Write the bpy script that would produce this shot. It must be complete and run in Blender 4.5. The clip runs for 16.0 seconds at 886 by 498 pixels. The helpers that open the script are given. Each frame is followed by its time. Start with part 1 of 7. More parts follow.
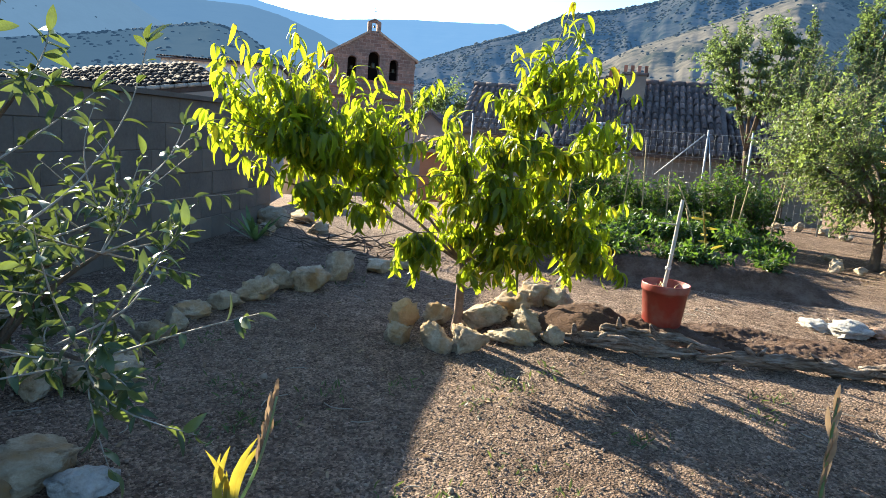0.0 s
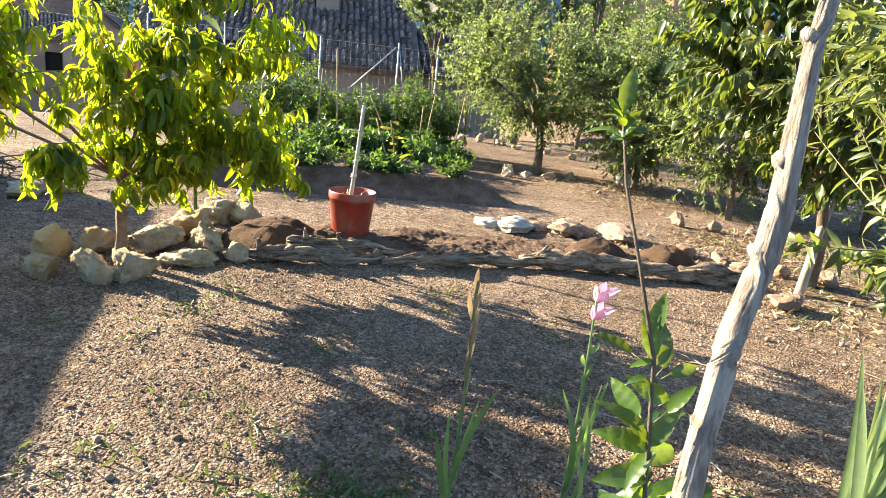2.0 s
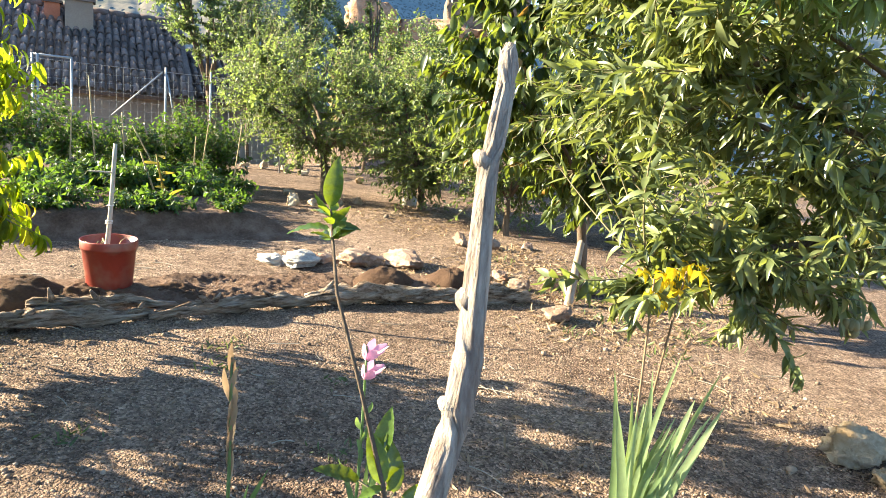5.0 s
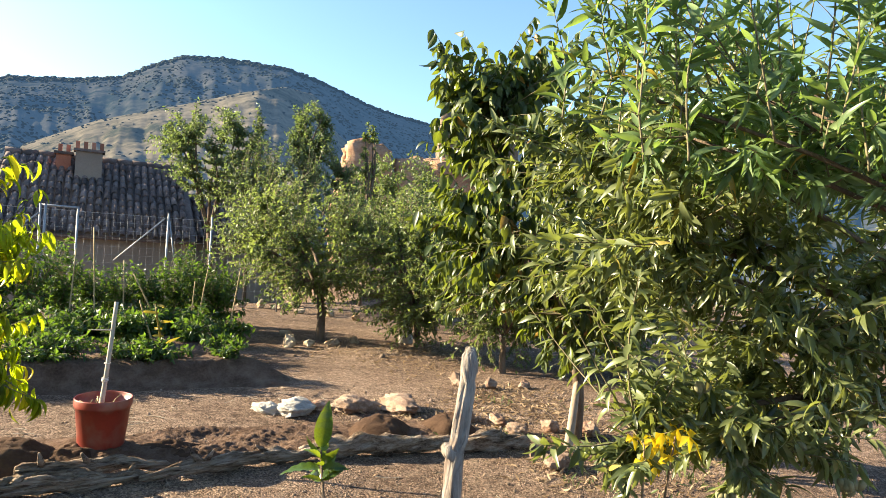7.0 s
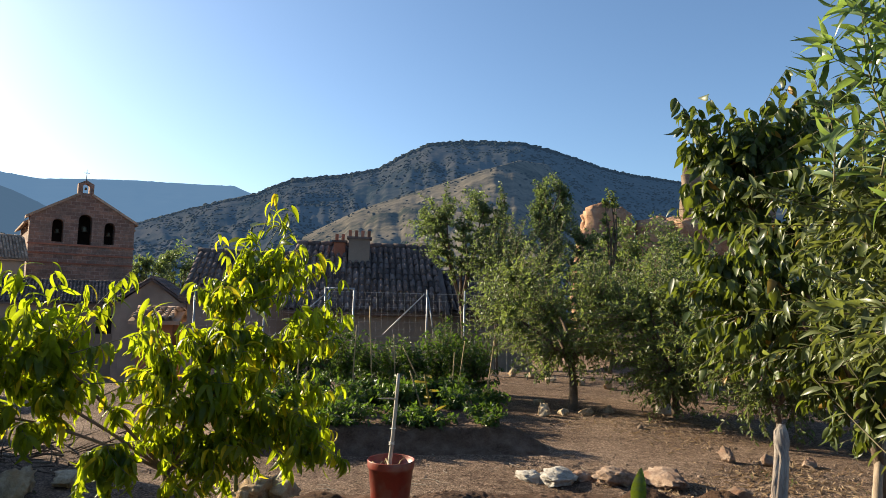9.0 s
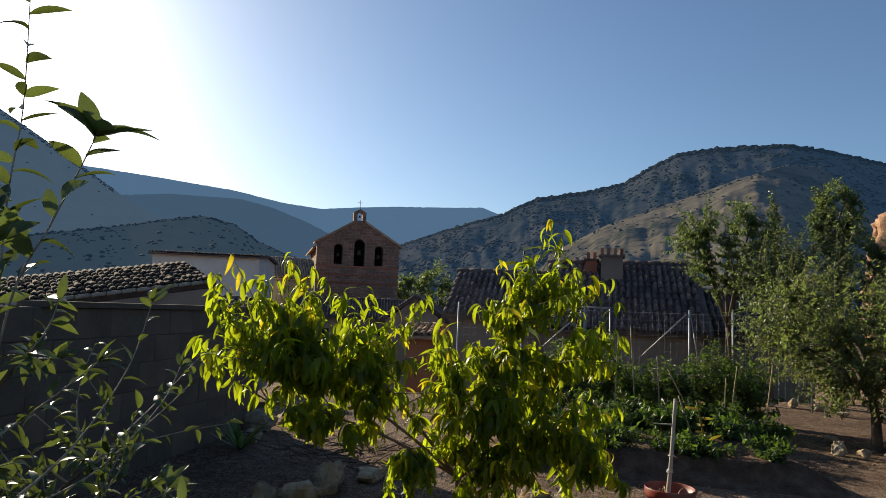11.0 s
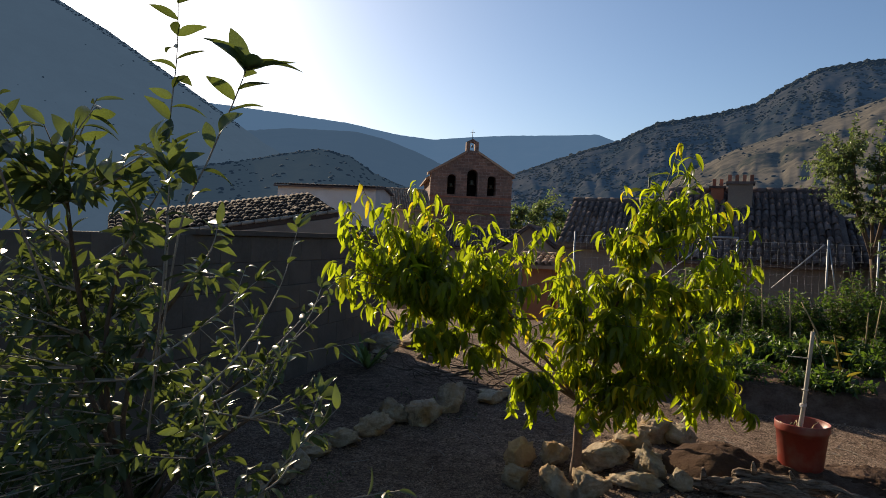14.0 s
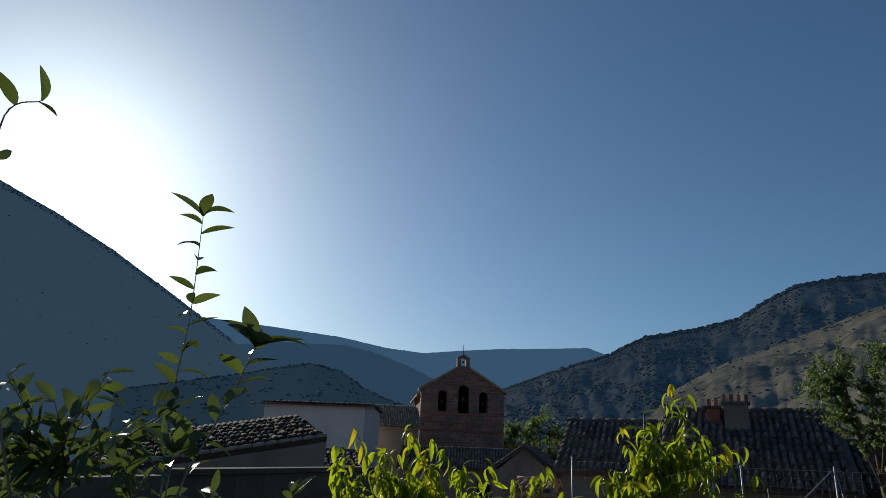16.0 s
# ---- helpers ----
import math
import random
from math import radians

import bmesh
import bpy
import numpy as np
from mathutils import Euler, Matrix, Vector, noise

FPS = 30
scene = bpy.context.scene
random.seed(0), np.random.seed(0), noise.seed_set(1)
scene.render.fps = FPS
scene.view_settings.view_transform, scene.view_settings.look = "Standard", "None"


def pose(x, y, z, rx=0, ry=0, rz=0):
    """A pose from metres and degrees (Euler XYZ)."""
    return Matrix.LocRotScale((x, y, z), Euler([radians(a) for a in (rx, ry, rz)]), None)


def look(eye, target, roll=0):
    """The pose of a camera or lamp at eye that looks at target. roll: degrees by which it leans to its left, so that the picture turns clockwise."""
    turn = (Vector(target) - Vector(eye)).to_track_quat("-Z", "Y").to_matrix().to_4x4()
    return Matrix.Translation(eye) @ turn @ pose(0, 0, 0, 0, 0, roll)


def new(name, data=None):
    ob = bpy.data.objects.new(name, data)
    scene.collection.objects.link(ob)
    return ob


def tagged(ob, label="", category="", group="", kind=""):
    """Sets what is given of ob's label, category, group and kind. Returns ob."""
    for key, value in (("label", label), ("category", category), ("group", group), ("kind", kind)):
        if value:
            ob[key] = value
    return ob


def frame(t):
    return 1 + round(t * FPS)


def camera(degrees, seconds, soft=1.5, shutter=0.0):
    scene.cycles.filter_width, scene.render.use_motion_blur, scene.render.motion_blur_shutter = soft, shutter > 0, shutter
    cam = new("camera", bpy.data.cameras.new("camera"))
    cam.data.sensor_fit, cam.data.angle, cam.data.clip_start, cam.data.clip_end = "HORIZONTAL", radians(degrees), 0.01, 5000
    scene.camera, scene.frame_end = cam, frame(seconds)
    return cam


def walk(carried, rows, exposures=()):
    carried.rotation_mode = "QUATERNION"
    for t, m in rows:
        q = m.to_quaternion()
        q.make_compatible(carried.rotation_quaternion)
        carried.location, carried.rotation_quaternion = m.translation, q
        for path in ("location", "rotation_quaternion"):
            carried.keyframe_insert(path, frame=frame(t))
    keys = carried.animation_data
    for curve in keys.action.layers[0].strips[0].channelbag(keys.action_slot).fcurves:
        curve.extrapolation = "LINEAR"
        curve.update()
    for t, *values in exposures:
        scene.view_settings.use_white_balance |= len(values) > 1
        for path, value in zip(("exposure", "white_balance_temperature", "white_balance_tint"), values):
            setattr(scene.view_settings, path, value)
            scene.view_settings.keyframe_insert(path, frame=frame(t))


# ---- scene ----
cam = camera(67.69, 16.0, 0.6)
# seconds, place in metres, then tilt, lean and heading in degrees
ROWS = [
    (0.0, 0.0023, -0.0386, 1.4703, 80.029, -4.416, 0.170),
    (0.5, 0.0702, -0.0103, 1.4463, 79.702, -5.422, -6.831),
    (1.0, 0.1351, 0.0059, 1.4372, 79.472, -5.698, -12.545),
    (1.5, 0.2255, 0.0787, 1.4104, 77.880, -5.303, -20.166),
    (2.0, 0.2609, 0.1301, 1.3838, 75.325, -6.103, -24.526),
    (2.5, 0.2923, 0.1922, 1.3542, 72.621, -6.114, -27.642),
    (3.0, 0.3909, 0.1963, 1.3400, 72.921, -5.457, -34.727),
    (5.5, 0.4261, 0.1872, 1.5294, 81.178, -5.233, -43.239),
    (6.0, 0.4192, 0.1970, 1.5709, 84.333, -5.250, -44.197),
    (6.5, 0.4019, 0.1613, 1.6249, 87.305, -4.560, -44.484),
    (7.0, 0.3783, 0.1193, 1.6473, 89.870, -3.958, -42.871),
    (7.5, 0.3274, 0.0924, 1.6573, 92.011, -3.569, -37.227),
    (8.0, 0.2870, 0.0529, 1.6644, 93.157, -2.492, -32.310),
    (8.5, 0.2343, 0.0173, 1.6767, 94.169, -2.225, -27.461),
    (9.0, 0.1802, -0.0041, 1.6829, 94.614, -1.489, -22.156),
    (9.5, 0.1420, -0.0206, 1.7023, 96.271, -1.255, -18.246),
    (10.0, 0.0663, -0.0616, 1.7141, 97.957, -1.832, -12.322),
    (12.5, -0.0864, -0.0912, 1.6615, 88.657, -1.947, 7.648),
    (13.0, -0.0898, -0.0921, 1.6499, 87.587, -2.369, 8.185),
    (13.5, -0.0915, -0.0937, 1.6605, 87.806, -2.132, 8.007),
    (14.0, -0.1086, -0.1157, 1.6828, 89.003, -2.405, 8.584),
    (14.5, -0.1414, -0.1330, 1.7243, 91.079, -2.537, 9.589),
    (15.0, -0.1260, -0.1691, 1.7837, 95.537, -2.191, 8.865),
    (15.5, -0.1182, -0.2014, 1.8373, 102.854, -2.971, 7.063),
    (16.0, -0.1262, -0.2378, 1.8605, 107.382, -2.195, 7.801),
]
walk(cam, [(t, pose(*row)) for t, *row in ROWS], [(0.0, 2.28, 5900, 2), (1.0, 2.6, 6050, 2), (2.0, 2.76, 6400, 1), (3.0, 2.98, 6500, 1), (6.0, 2.65, 6450, 1), (7.5, 1.97, 6800, 6), (8.5, 1.5, 6700, 7), (10.0, 0.85, 6300, 4), (12.5, 0.45, 6700, 10), (13.2, 0.6, 6700, 10), (14.5, 0.4, 6500, 10), (16.0, -0.3, 5700, -1)])
# ---------------------------------------------------------------- light and sky
SUN_AZ, SUN_EL = -40.0, 20.3
world = bpy.data.worlds.new("world")
scene.world = world
world.use_nodes = True
wn = world.node_tree
sky = wn.nodes.new("ShaderNodeTexSky")
sky.sky_type, sky.sun_disc = "NISHITA", False
sky.sun_elevation, sky.sun_rotation = radians(SUN_EL), radians(SUN_AZ)
sky.altitude, sky.air_density, sky.dust_density, sky.ozone_density = 900, 1.0, 2.0, 3.4
wn.links.new(sky.outputs[0], wn.nodes["Background"].inputs[0])
wn.nodes["Background"].inputs[1].default_value = 0.085
sun_data = bpy.data.lights.new("sun", "SUN")
sun_data.energy, sun_data.angle, sun_data.color = 5.0, radians(0.5), (1.0, 0.84, 0.62)
sun = new("sun", sun_data)
SUN_WAY = Vector((math.sin(radians(SUN_AZ)) * math.cos(radians(SUN_EL)), math.cos(radians(SUN_AZ)) * math.cos(radians(SUN_EL)), math.sin(radians(SUN_EL))))
sun.matrix_world = look(SUN_WAY * 30, (0, 0, 0))

# ---------------------------------------------------------------- materials
def nodes_of(name):
    m = bpy.data.materials.new(name)
    m.use_nodes = True
    t = m.node_tree
    return m, t, t.nodes["Principled BSDF"]


def ramp(t, fac, stops):
    r = t.nodes.new("ShaderNodeValToRGB")
    while len(r.color_ramp.elements) < len(stops):
        r.color_ramp.elements.new(0.5)
    for e, (p, c) in zip(r.color_ramp.elements, stops):
        e.position, e.color = p, (*c, 1)
    t.links.new(fac, r.inputs[0])
    return r.outputs[0]


def noise_node(t, scale, detail=6, rough=0.6, vector=None, kind="ShaderNodeTexNoise"):
    n = t.nodes.new(kind)
    n.inputs["Scale"].default_value = scale
    if kind == "ShaderNodeTexNoise":
        n.inputs["Detail"].default_value, n.inputs["Roughness"].default_value = detail, rough
    if vector is not None:
        t.links.new(vector, n.inputs["Vector"])
    return n


def blend(t, fac, a, b, mode="MIX"):
    m = t.nodes.new("ShaderNodeMix")
    m.data_type, m.blend_type = "RGBA", mode
    if isinstance(fac, float):
        m.inputs[0].default_value = fac
    else:
        t.links.new(fac, m.inputs[0])
    for s, v in ((6, a), (7, b)):
        if isinstance(v, tuple):
            m.inputs[s].default_value = (*v, 1)
        else:
            t.links.new(v, m.inputs[s])
    return m.outputs[2]


def maths(t, op, a, b):
    m = t.nodes.new("ShaderNodeMath")
    m.operation = op
    for s, v in ((0, a), (1, b)):
        if isinstance(v, (int, float)):
            m.inputs[s].default_value = v
        else:
            t.links.new(v, m.inputs[s])
    return m.outputs[0]


def coords(t, stretch=(1, 1, 1), vary=True):
    c = t.nodes.new("ShaderNodeTexCoord")
    m = t.nodes.new("ShaderNodeMapping")
    t.links.new(c.outputs["Object"], m.inputs["Vector"])
    m.inputs["Scale"].default_value = stretch
    if vary:
        o = t.nodes.new("ShaderNodeObjectInfo")
        s = maths(t, "MULTIPLY", o.outputs["Random"], 37.0)
        t.links.new(s, m.inputs["Location"])
    return m.outputs[0]


def surface(name, stops, scale, fine, rough=0.85, bump=0.4, depth=0.01, tint=None, tint_scale=1.0, stretch=(1, 1, 1), vary=0.0, metal=0.0):
    """A two-scale rough material: broad colour drift, fine grain and relief."""
    m, t, b = nodes_of(name)
    v = coords(t, stretch)
    n1, n2 = noise_node(t, scale, 5, 0.6, v), noise_node(t, fine, 8, 0.7, v)
    f = maths(t, "ADD", maths(t, "MULTIPLY", n1.outputs[0], 0.6), maths(t, "MULTIPLY", n2.outputs[0], 0.4))
    col = ramp(t, f, stops)
    if tint:
        n3 = noise_node(t, tint_scale, 3, 0.5, v)
        k = ramp(t, n3.outputs[0], [(0.5, (0, 0, 0)), (0.68, (1, 1, 1))])
        col = blend(t, k, col, tint)
    if vary:
        g, o = t.nodes.new("ShaderNodeNewGeometry"), t.nodes.new("ShaderNodeObjectInfo")
        r = maths(t, "FRACT", maths(t, "ADD", g.outputs["Random Per Island"], o.outputs["Random"]), 0)
        h = t.nodes.new("ShaderNodeHueSaturation")
        t.links.new(maths(t, "ADD", maths(t, "MULTIPLY", r, 2 * vary), 1 - vary), h.inputs["Value"])
        t.links.new(col, h.inputs["Color"])
        col = h.outputs[0]
    t.links.new(col, b.inputs["Base Color"])
    b.inputs["Roughness"].default_value, b.inputs["Metallic"].default_value = rough, metal
    b.inputs["Specular IOR Level"].default_value = 0.12 if rough >= 0.85 else 0.5
    bp = t.nodes.new("ShaderNodeBump")
    bp.inputs["Strength"].default_value, bp.inputs["Distance"].default_value = bump, depth
    t.links.new(n2.outputs[0], bp.inputs["Height"])
    t.links.new(bp.outputs[0], b.inputs["Normal"])
    return m


def leaf_material(name, front, second, through_col, share=0.45, gloss=0.38, odd=None, odd_share=0.04):
    """Leaf: glossy front, light shining through, colour drift from leaf to leaf."""
    m, t, b = nodes_of(name)
    g, o = t.nodes.new("ShaderNodeNewGeometry"), t.nodes.new("ShaderNodeObjectInfo")
    r = maths(t, "FRACT", maths(t, "ADD", g.outputs["Random Per Island"], o.outputs["Random"]), 0)
    n = noise_node(t, 22, 4, 0.6, coords(t))
    col = ramp(t, r, [(0.0, front), (1.0, second)])
    tcol = ramp(t, r, [(0.0, tuple(0.7 * c for c in through_col)), (0.6, through_col), (1.0, tuple(1.25 * c for c in through_col))])
    if odd:
        k = ramp(t, r, [(odd_share * 0.9, (1, 1, 1)), (odd_share, (0, 0, 0))])
        col, tcol = blend(t, k, col, odd), blend(t, k, tcol, odd)
    dark = ramp(t, n.outputs[0], [(0.3, (0.72, 0.72, 0.72)), (0.7, (1, 1, 1))])
    col, tcol = blend(t, 1.0, col, dark, "MULTIPLY"), blend(t, 1.0, tcol, dark, "MULTIPLY")
    t.links.new(col, b.inputs["Base Color"])
    b.inputs["Roughness"].default_value = gloss
    b.inputs["Specular IOR Level"].default_value = 0.45
    tr = t.nodes.new("ShaderNodeBsdfTranslucent")
    t.links.new(tcol, tr.inputs[0])
    mix = t.nodes.new("ShaderNodeMixShader")
    mix.inputs[0].default_value = share
    t.links.new(b.outputs[0], mix.inputs[1])
    t.links.new(tr.outputs[0], mix.inputs[2])
    t.links.new(mix.outputs[0], t.nodes["Material Output"].inputs[0])
    return m


def hill_material(name, soil, scrub, rock, spots, haze=None, haze_amount=0.0):
    m, t, b = nodes_of(name)
    v = coords(t, vary=False)
    big, small = noise_node(t, spots * 0.12, 5, 0.6, v), noise_node(t, spots, 6, 0.65, v)
    lay = noise_node(t, spots * 0.3, 4, 0.6, coords(t, (1, 1, 5), vary=False))
    f = maths(t, "ADD", maths(t, "MULTIPLY", big.outputs[0], 0.45), maths(t, "MULTIPLY", small.outputs[0], 0.55))
    col = ramp(t, f, [(0.42, scrub), (0.5, soil), (0.58, rock)])
    col = blend(t, ramp(t, lay.outputs[0], [(0.45, (0, 0, 0)), (0.7, (0.6, 0.6, 0.6))]), col, rock)
    t.links.new(col, b.inputs["Base Color"])
    b.inputs["Roughness"].default_value = 0.95
    b.inputs["Specular IOR Level"].default_value = 0.0
    # aerial haze is put into the surface as blue emission
    if haze:
        b.inputs["Emission Color"].default_value = (*haze, 1)
        b.inputs["Emission Strength"].default_value = haze_amount
    return m


def plain(name, colour, rough=0.6, metal=0.0, fine=60, drift=0.25, bump=0.15):
    lo, hi = tuple(c * (1 - drift) for c in colour), tuple(min(1, c * (1 + drift)) for c in colour)
    return surface(name, [(0.3, lo), (0.7, hi)], 6, fine, rough, bump, 0.004, metal=metal)


def gravel_material():
    """Packed earth full of small grit: cells of two sizes with their own tone, over broad earth stains."""
    m, t, b = nodes_of("gravel_earth")
    v = coords(t, vary=False)
    warp = noise_node(t, 30, 3, 0.5, v)
    wv = t.nodes.new("ShaderNodeVectorMath")
    wv.operation = "MULTIPLY_ADD"
    t.links.new(warp.outputs["Color"], wv.inputs[0])
    wv.inputs[1].default_value = (0.012, 0.012, 0.012)
    t.links.new(v, wv.inputs[2])
    big, mid = noise_node(t, 0.7, 5, 0.6, v), noise_node(t, 9, 6, 0.65, v)
    c1, c2 = noise_node(t, 75, vector=wv.outputs[0], kind="ShaderNodeTexVoronoi"), noise_node(t, 190, vector=wv.outputs[0], kind="ShaderNodeTexVoronoi")
    f = maths(t, "ADD", maths(t, "MULTIPLY", big.outputs[0], 0.5), maths(t, "MULTIPLY", mid.outputs[0], 0.5))
    earth = ramp(t, f, [(0.36, (0.1, 0.063, 0.044)), (0.5, (0.225, 0.156, 0.114)), (0.64, (0.34, 0.25, 0.19))])
    tone = ramp(t, c1.outputs["Color"], [(0.1, (0.3, 0.285, 0.27)), (0.5, (0.95, 0.95, 0.95)), (0.92, (2.1, 2.08, 2.04))])
    tone2 = ramp(t, c2.outputs["Color"], [(0.1, (0.7, 0.68, 0.66)), (0.9, (1.2, 1.2, 1.2))])
    col = blend(t, 0.85, blend(t, 0.8, earth, tone, "MULTIPLY"), tone2, "MULTIPLY")
    t.links.new(col, b.inputs["Base Color"])
    b.inputs["Roughness"].default_value, b.inputs["Specular IOR Level"].default_value = 0.95, 0.12
    h = maths(t, "ADD", maths(t, "MULTIPLY", c1.outputs["Distance"], -1.0), maths(t, "ADD", maths(t, "MULTIPLY", c2.outputs["Distance"], -0.4), maths(t, "MULTIPLY", mid.outputs[0], 1.6)))
    bp = t.nodes.new("ShaderNodeBump")
    bp.inputs["Strength"].default_value, bp.inputs["Distance"].default_value = 1.0, 0.026
    t.links.new(h, bp.inputs["Height"])
    t.links.new(bp.outputs[0], b.inputs["Normal"])
    return m


M_GRAVEL = gravel_material()
M_PEBBLE = surface("pebbles", [(0.3, (0.14, 0.098, 0.07)), (0.7, (0.32, 0.245, 0.185))], 3, 40, 0.9, 0.4, 0.004, vary=0.5)
M_SOIL = surface("dark_soil", [(0.3, (0.05, 0.028, 0.018)), (0.7, (0.125, 0.075, 0.048))], 5, 45, 1.0, 1.0, 0.03)
M_STONE = surface("limestone", [(0.32, (0.19, 0.135, 0.085)), (0.46, (0.39, 0.3, 0.2)), (0.68, (0.6, 0.5, 0.365))], 7, 34, 0.95, 1.0, 0.03, (0.4, 0.25, 0.12), 6, vary=0.16)
M_STONE_DUST = surface("dusty_stone", [(0.32, (0.13, 0.085, 0.06)), (0.5, (0.3, 0.21, 0.155)), (0.7, (0.5, 0.4, 0.32))], 6, 30, 0.95, 1.0, 0.03, (0.26, 0.15, 0.1), 5, vary=0.12)
M_STONE_TAN = surface("ochre_stone", [(0.3, (0.3, 0.18, 0.085)), (0.7, (0.56, 0.38, 0.2))], 4, 30, 0.9, 0.8, 0.02)
M_STONE_WHITE = surface("white_stone", [(0.34, (0.26, 0.23, 0.2)), (0.48, (0.43, 0.4, 0.36)), (0.7, (0.64, 0.61, 0.57))], 9, 40, 0.92, 1.0, 0.03)
M_DRIFT = surface("weathered_log", [(0.37, (0.05, 0.03, 0.02)), (0.47, (0.25, 0.18, 0.13)), (0.6, (0.5, 0.4, 0.32))], 9, 30, 0.95, 1.0, 0.04, stretch=(0.3, 2.6, 2.6))
M_STICK = surface("bleached_wood", [(0.36, (0.07, 0.05, 0.04)), (0.43, (0.27, 0.22, 0.19)), (0.52, (0.42, 0.355, 0.3)), (0.7, (0.58, 0.51, 0.44))], 22, 70, 0.9, 1.0, 0.008, (0.22, 0.165, 0.135), 26, stretch=(3, 3, 0.22))
M_BARK = surface("bark", [(0.3, (0.07, 0.05, 0.035)), (0.7, (0.2, 0.15, 0.11))], 12, 90, 0.95, 1.0, 0.01, stretch=(1, 1, 0.4))
M_BARK_RED = surface("peach_bark", [(0.3, (0.11, 0.06, 0.04)), (0.7, (0.28, 0.18, 0.12))], 14, 80, 0.8, 0.8, 0.006, stretch=(1, 1, 2))
M_TWIG = surface("green_brown_twig", [(0.3, (0.1, 0.09, 0.04)), (0.7, (0.22, 0.18, 0.1))], 20, 90, 0.8, 0.4, 0.003)
M_TWIG_PALE = surface("grey_twig", [(0.3, (0.2, 0.17, 0.13)), (0.7, (0.4, 0.35, 0.28))], 20, 90, 0.8, 0.4, 0.003)
M_STAKE = surface("pale_stake", [(0.3, (0.36, 0.32, 0.26)), (0.7, (0.62, 0.57, 0.49))], 14, 80, 0.9, 0.6, 0.005, stretch=(2, 2, 0.4))
M_POST = surface("grey_brown_post", [(0.3, (0.2, 0.15, 0.11)), (0.7, (0.42, 0.34, 0.265))], 12, 70, 0.9, 0.8, 0.006, stretch=(2, 2, 0.3))
M_CANE = surface("dry_cane", [(0.3, (0.3, 0.21, 0.1)), (0.7, (0.52, 0.4, 0.2))], 14, 80, 0.8, 0.4, 0.004)
M_POT = surface("red_plastic", [(0.3, (0.19, 0.028, 0.018)), (0.7, (0.28, 0.045, 0.03))], 5, 60, 0.45, 0.15, 0.003, (0.24, 0.1, 0.075), 7)
M_BLOCK = surface("grey_blocks", [(0.3, (0.1, 0.08, 0.062)), (0.7, (0.18, 0.148, 0.118))], 1.6, 30, 0.95, 0.5, 0.006, (0.2, 0.155, 0.115), 0.9, vary=0.05)
M_MORTAR = surface("grey_mortar", [(0.3, (0.085, 0.068, 0.054)), (0.7, (0.15, 0.124, 0.1))], 3, 50, 0.95, 0.5, 0.006)
M_PLASTER = surface("white_plaster", [(0.3, (0.55, 0.52, 0.48)), (0.7, (0.72, 0.69, 0.65))], 0.8, 25, 0.9, 0.3, 0.01)
M_OCHRE = surface("ochre_plaster", [(0.3, (0.23, 0.175, 0.135)), (0.7, (0.34, 0.275, 0.22))], 0.9, 25, 0.9, 0.4, 0.01, (0.21, 0.16, 0.125), 0.6)
M_TERRA = surface("terracotta_wall", [(0.3, (0.3, 0.12, 0.06)), (0.7, (0.42, 0.19, 0.1))], 1.2, 30, 0.9, 0.4, 0.01)
M_TILE = surface("old_roof_tile", [(0.3, (0.065, 0.052, 0.05)), (0.5, (0.135, 0.105, 0.095)), (0.72, (0.24, 0.19, 0.165))], 2, 22, 0.95, 0.6, 0.01, vary=0.3)
M_TILE_PALE = surface("pale_roof_tile", [(0.3, (0.26, 0.17, 0.12)), (0.7, (0.45, 0.33, 0.24))], 2, 22, 0.9, 0.5, 0.01, vary=0.35)
def masonry_material(name, brick, dark, mortar, course):
    """Old brick and rubble laid in courses, stained."""
    m, t, b = nodes_of(name)
    c = t.nodes.new("ShaderNodeTexCoord")
    sp, co = t.nodes.new("ShaderNodeSeparateXYZ"), t.nodes.new("ShaderNodeCombineXYZ")
    t.links.new(c.outputs["Object"], sp.inputs[0])
    t.links.new(maths(t, "ADD", sp.outputs[0], maths(t, "MULTIPLY", sp.outputs[1], 0.3)), co.inputs[0])
    t.links.new(sp.outputs[2], co.inputs[1])
    k = t.nodes.new("ShaderNodeTexBrick")
    k.inputs["Scale"].default_value, k.inputs["Mortar Size"].default_value = 1.0, 0.02
    k.inputs["Brick Width"].default_value, k.inputs["Row Height"].default_value = course * 2.4, course
    for s_, v in (("Color1", brick), ("Color2", dark), ("Mortar", mortar)):
        k.inputs[s_].default_value = (*v, 1)
    t.links.new(co.outputs[0], k.inputs["Vector"])
    big, fine = noise_node(t, 0.6, 6, 0.65, c.outputs["Object"]), noise_node(t, 6, 8, 0.7, c.outputs["Object"])
    col = blend(t, ramp(t, big.outputs[0], [(0.42, (0, 0, 0)), (0.62, (0.8, 0.8, 0.8))]), k.outputs["Color"], tuple(0.5 * x for x in mortar))
    col = blend(t, 0.7, col, ramp(t, fine.outputs[0], [(0.3, (0.45, 0.45, 0.45)), (0.7, (1.3, 1.3, 1.3))]), "MULTIPLY")
    t.links.new(col, b.inputs["Base Color"])
    b.inputs["Roughness"].default_value = 0.95
    bp = t.nodes.new("ShaderNodeBump")
    bp.inputs["Strength"].default_value, bp.inputs["Distance"].default_value = 0.8, 0.05
    t.links.new(fine.outputs[0], bp.inputs["Height"])
    t.links.new(bp.outputs[0], b.inputs["Normal"])
    return m


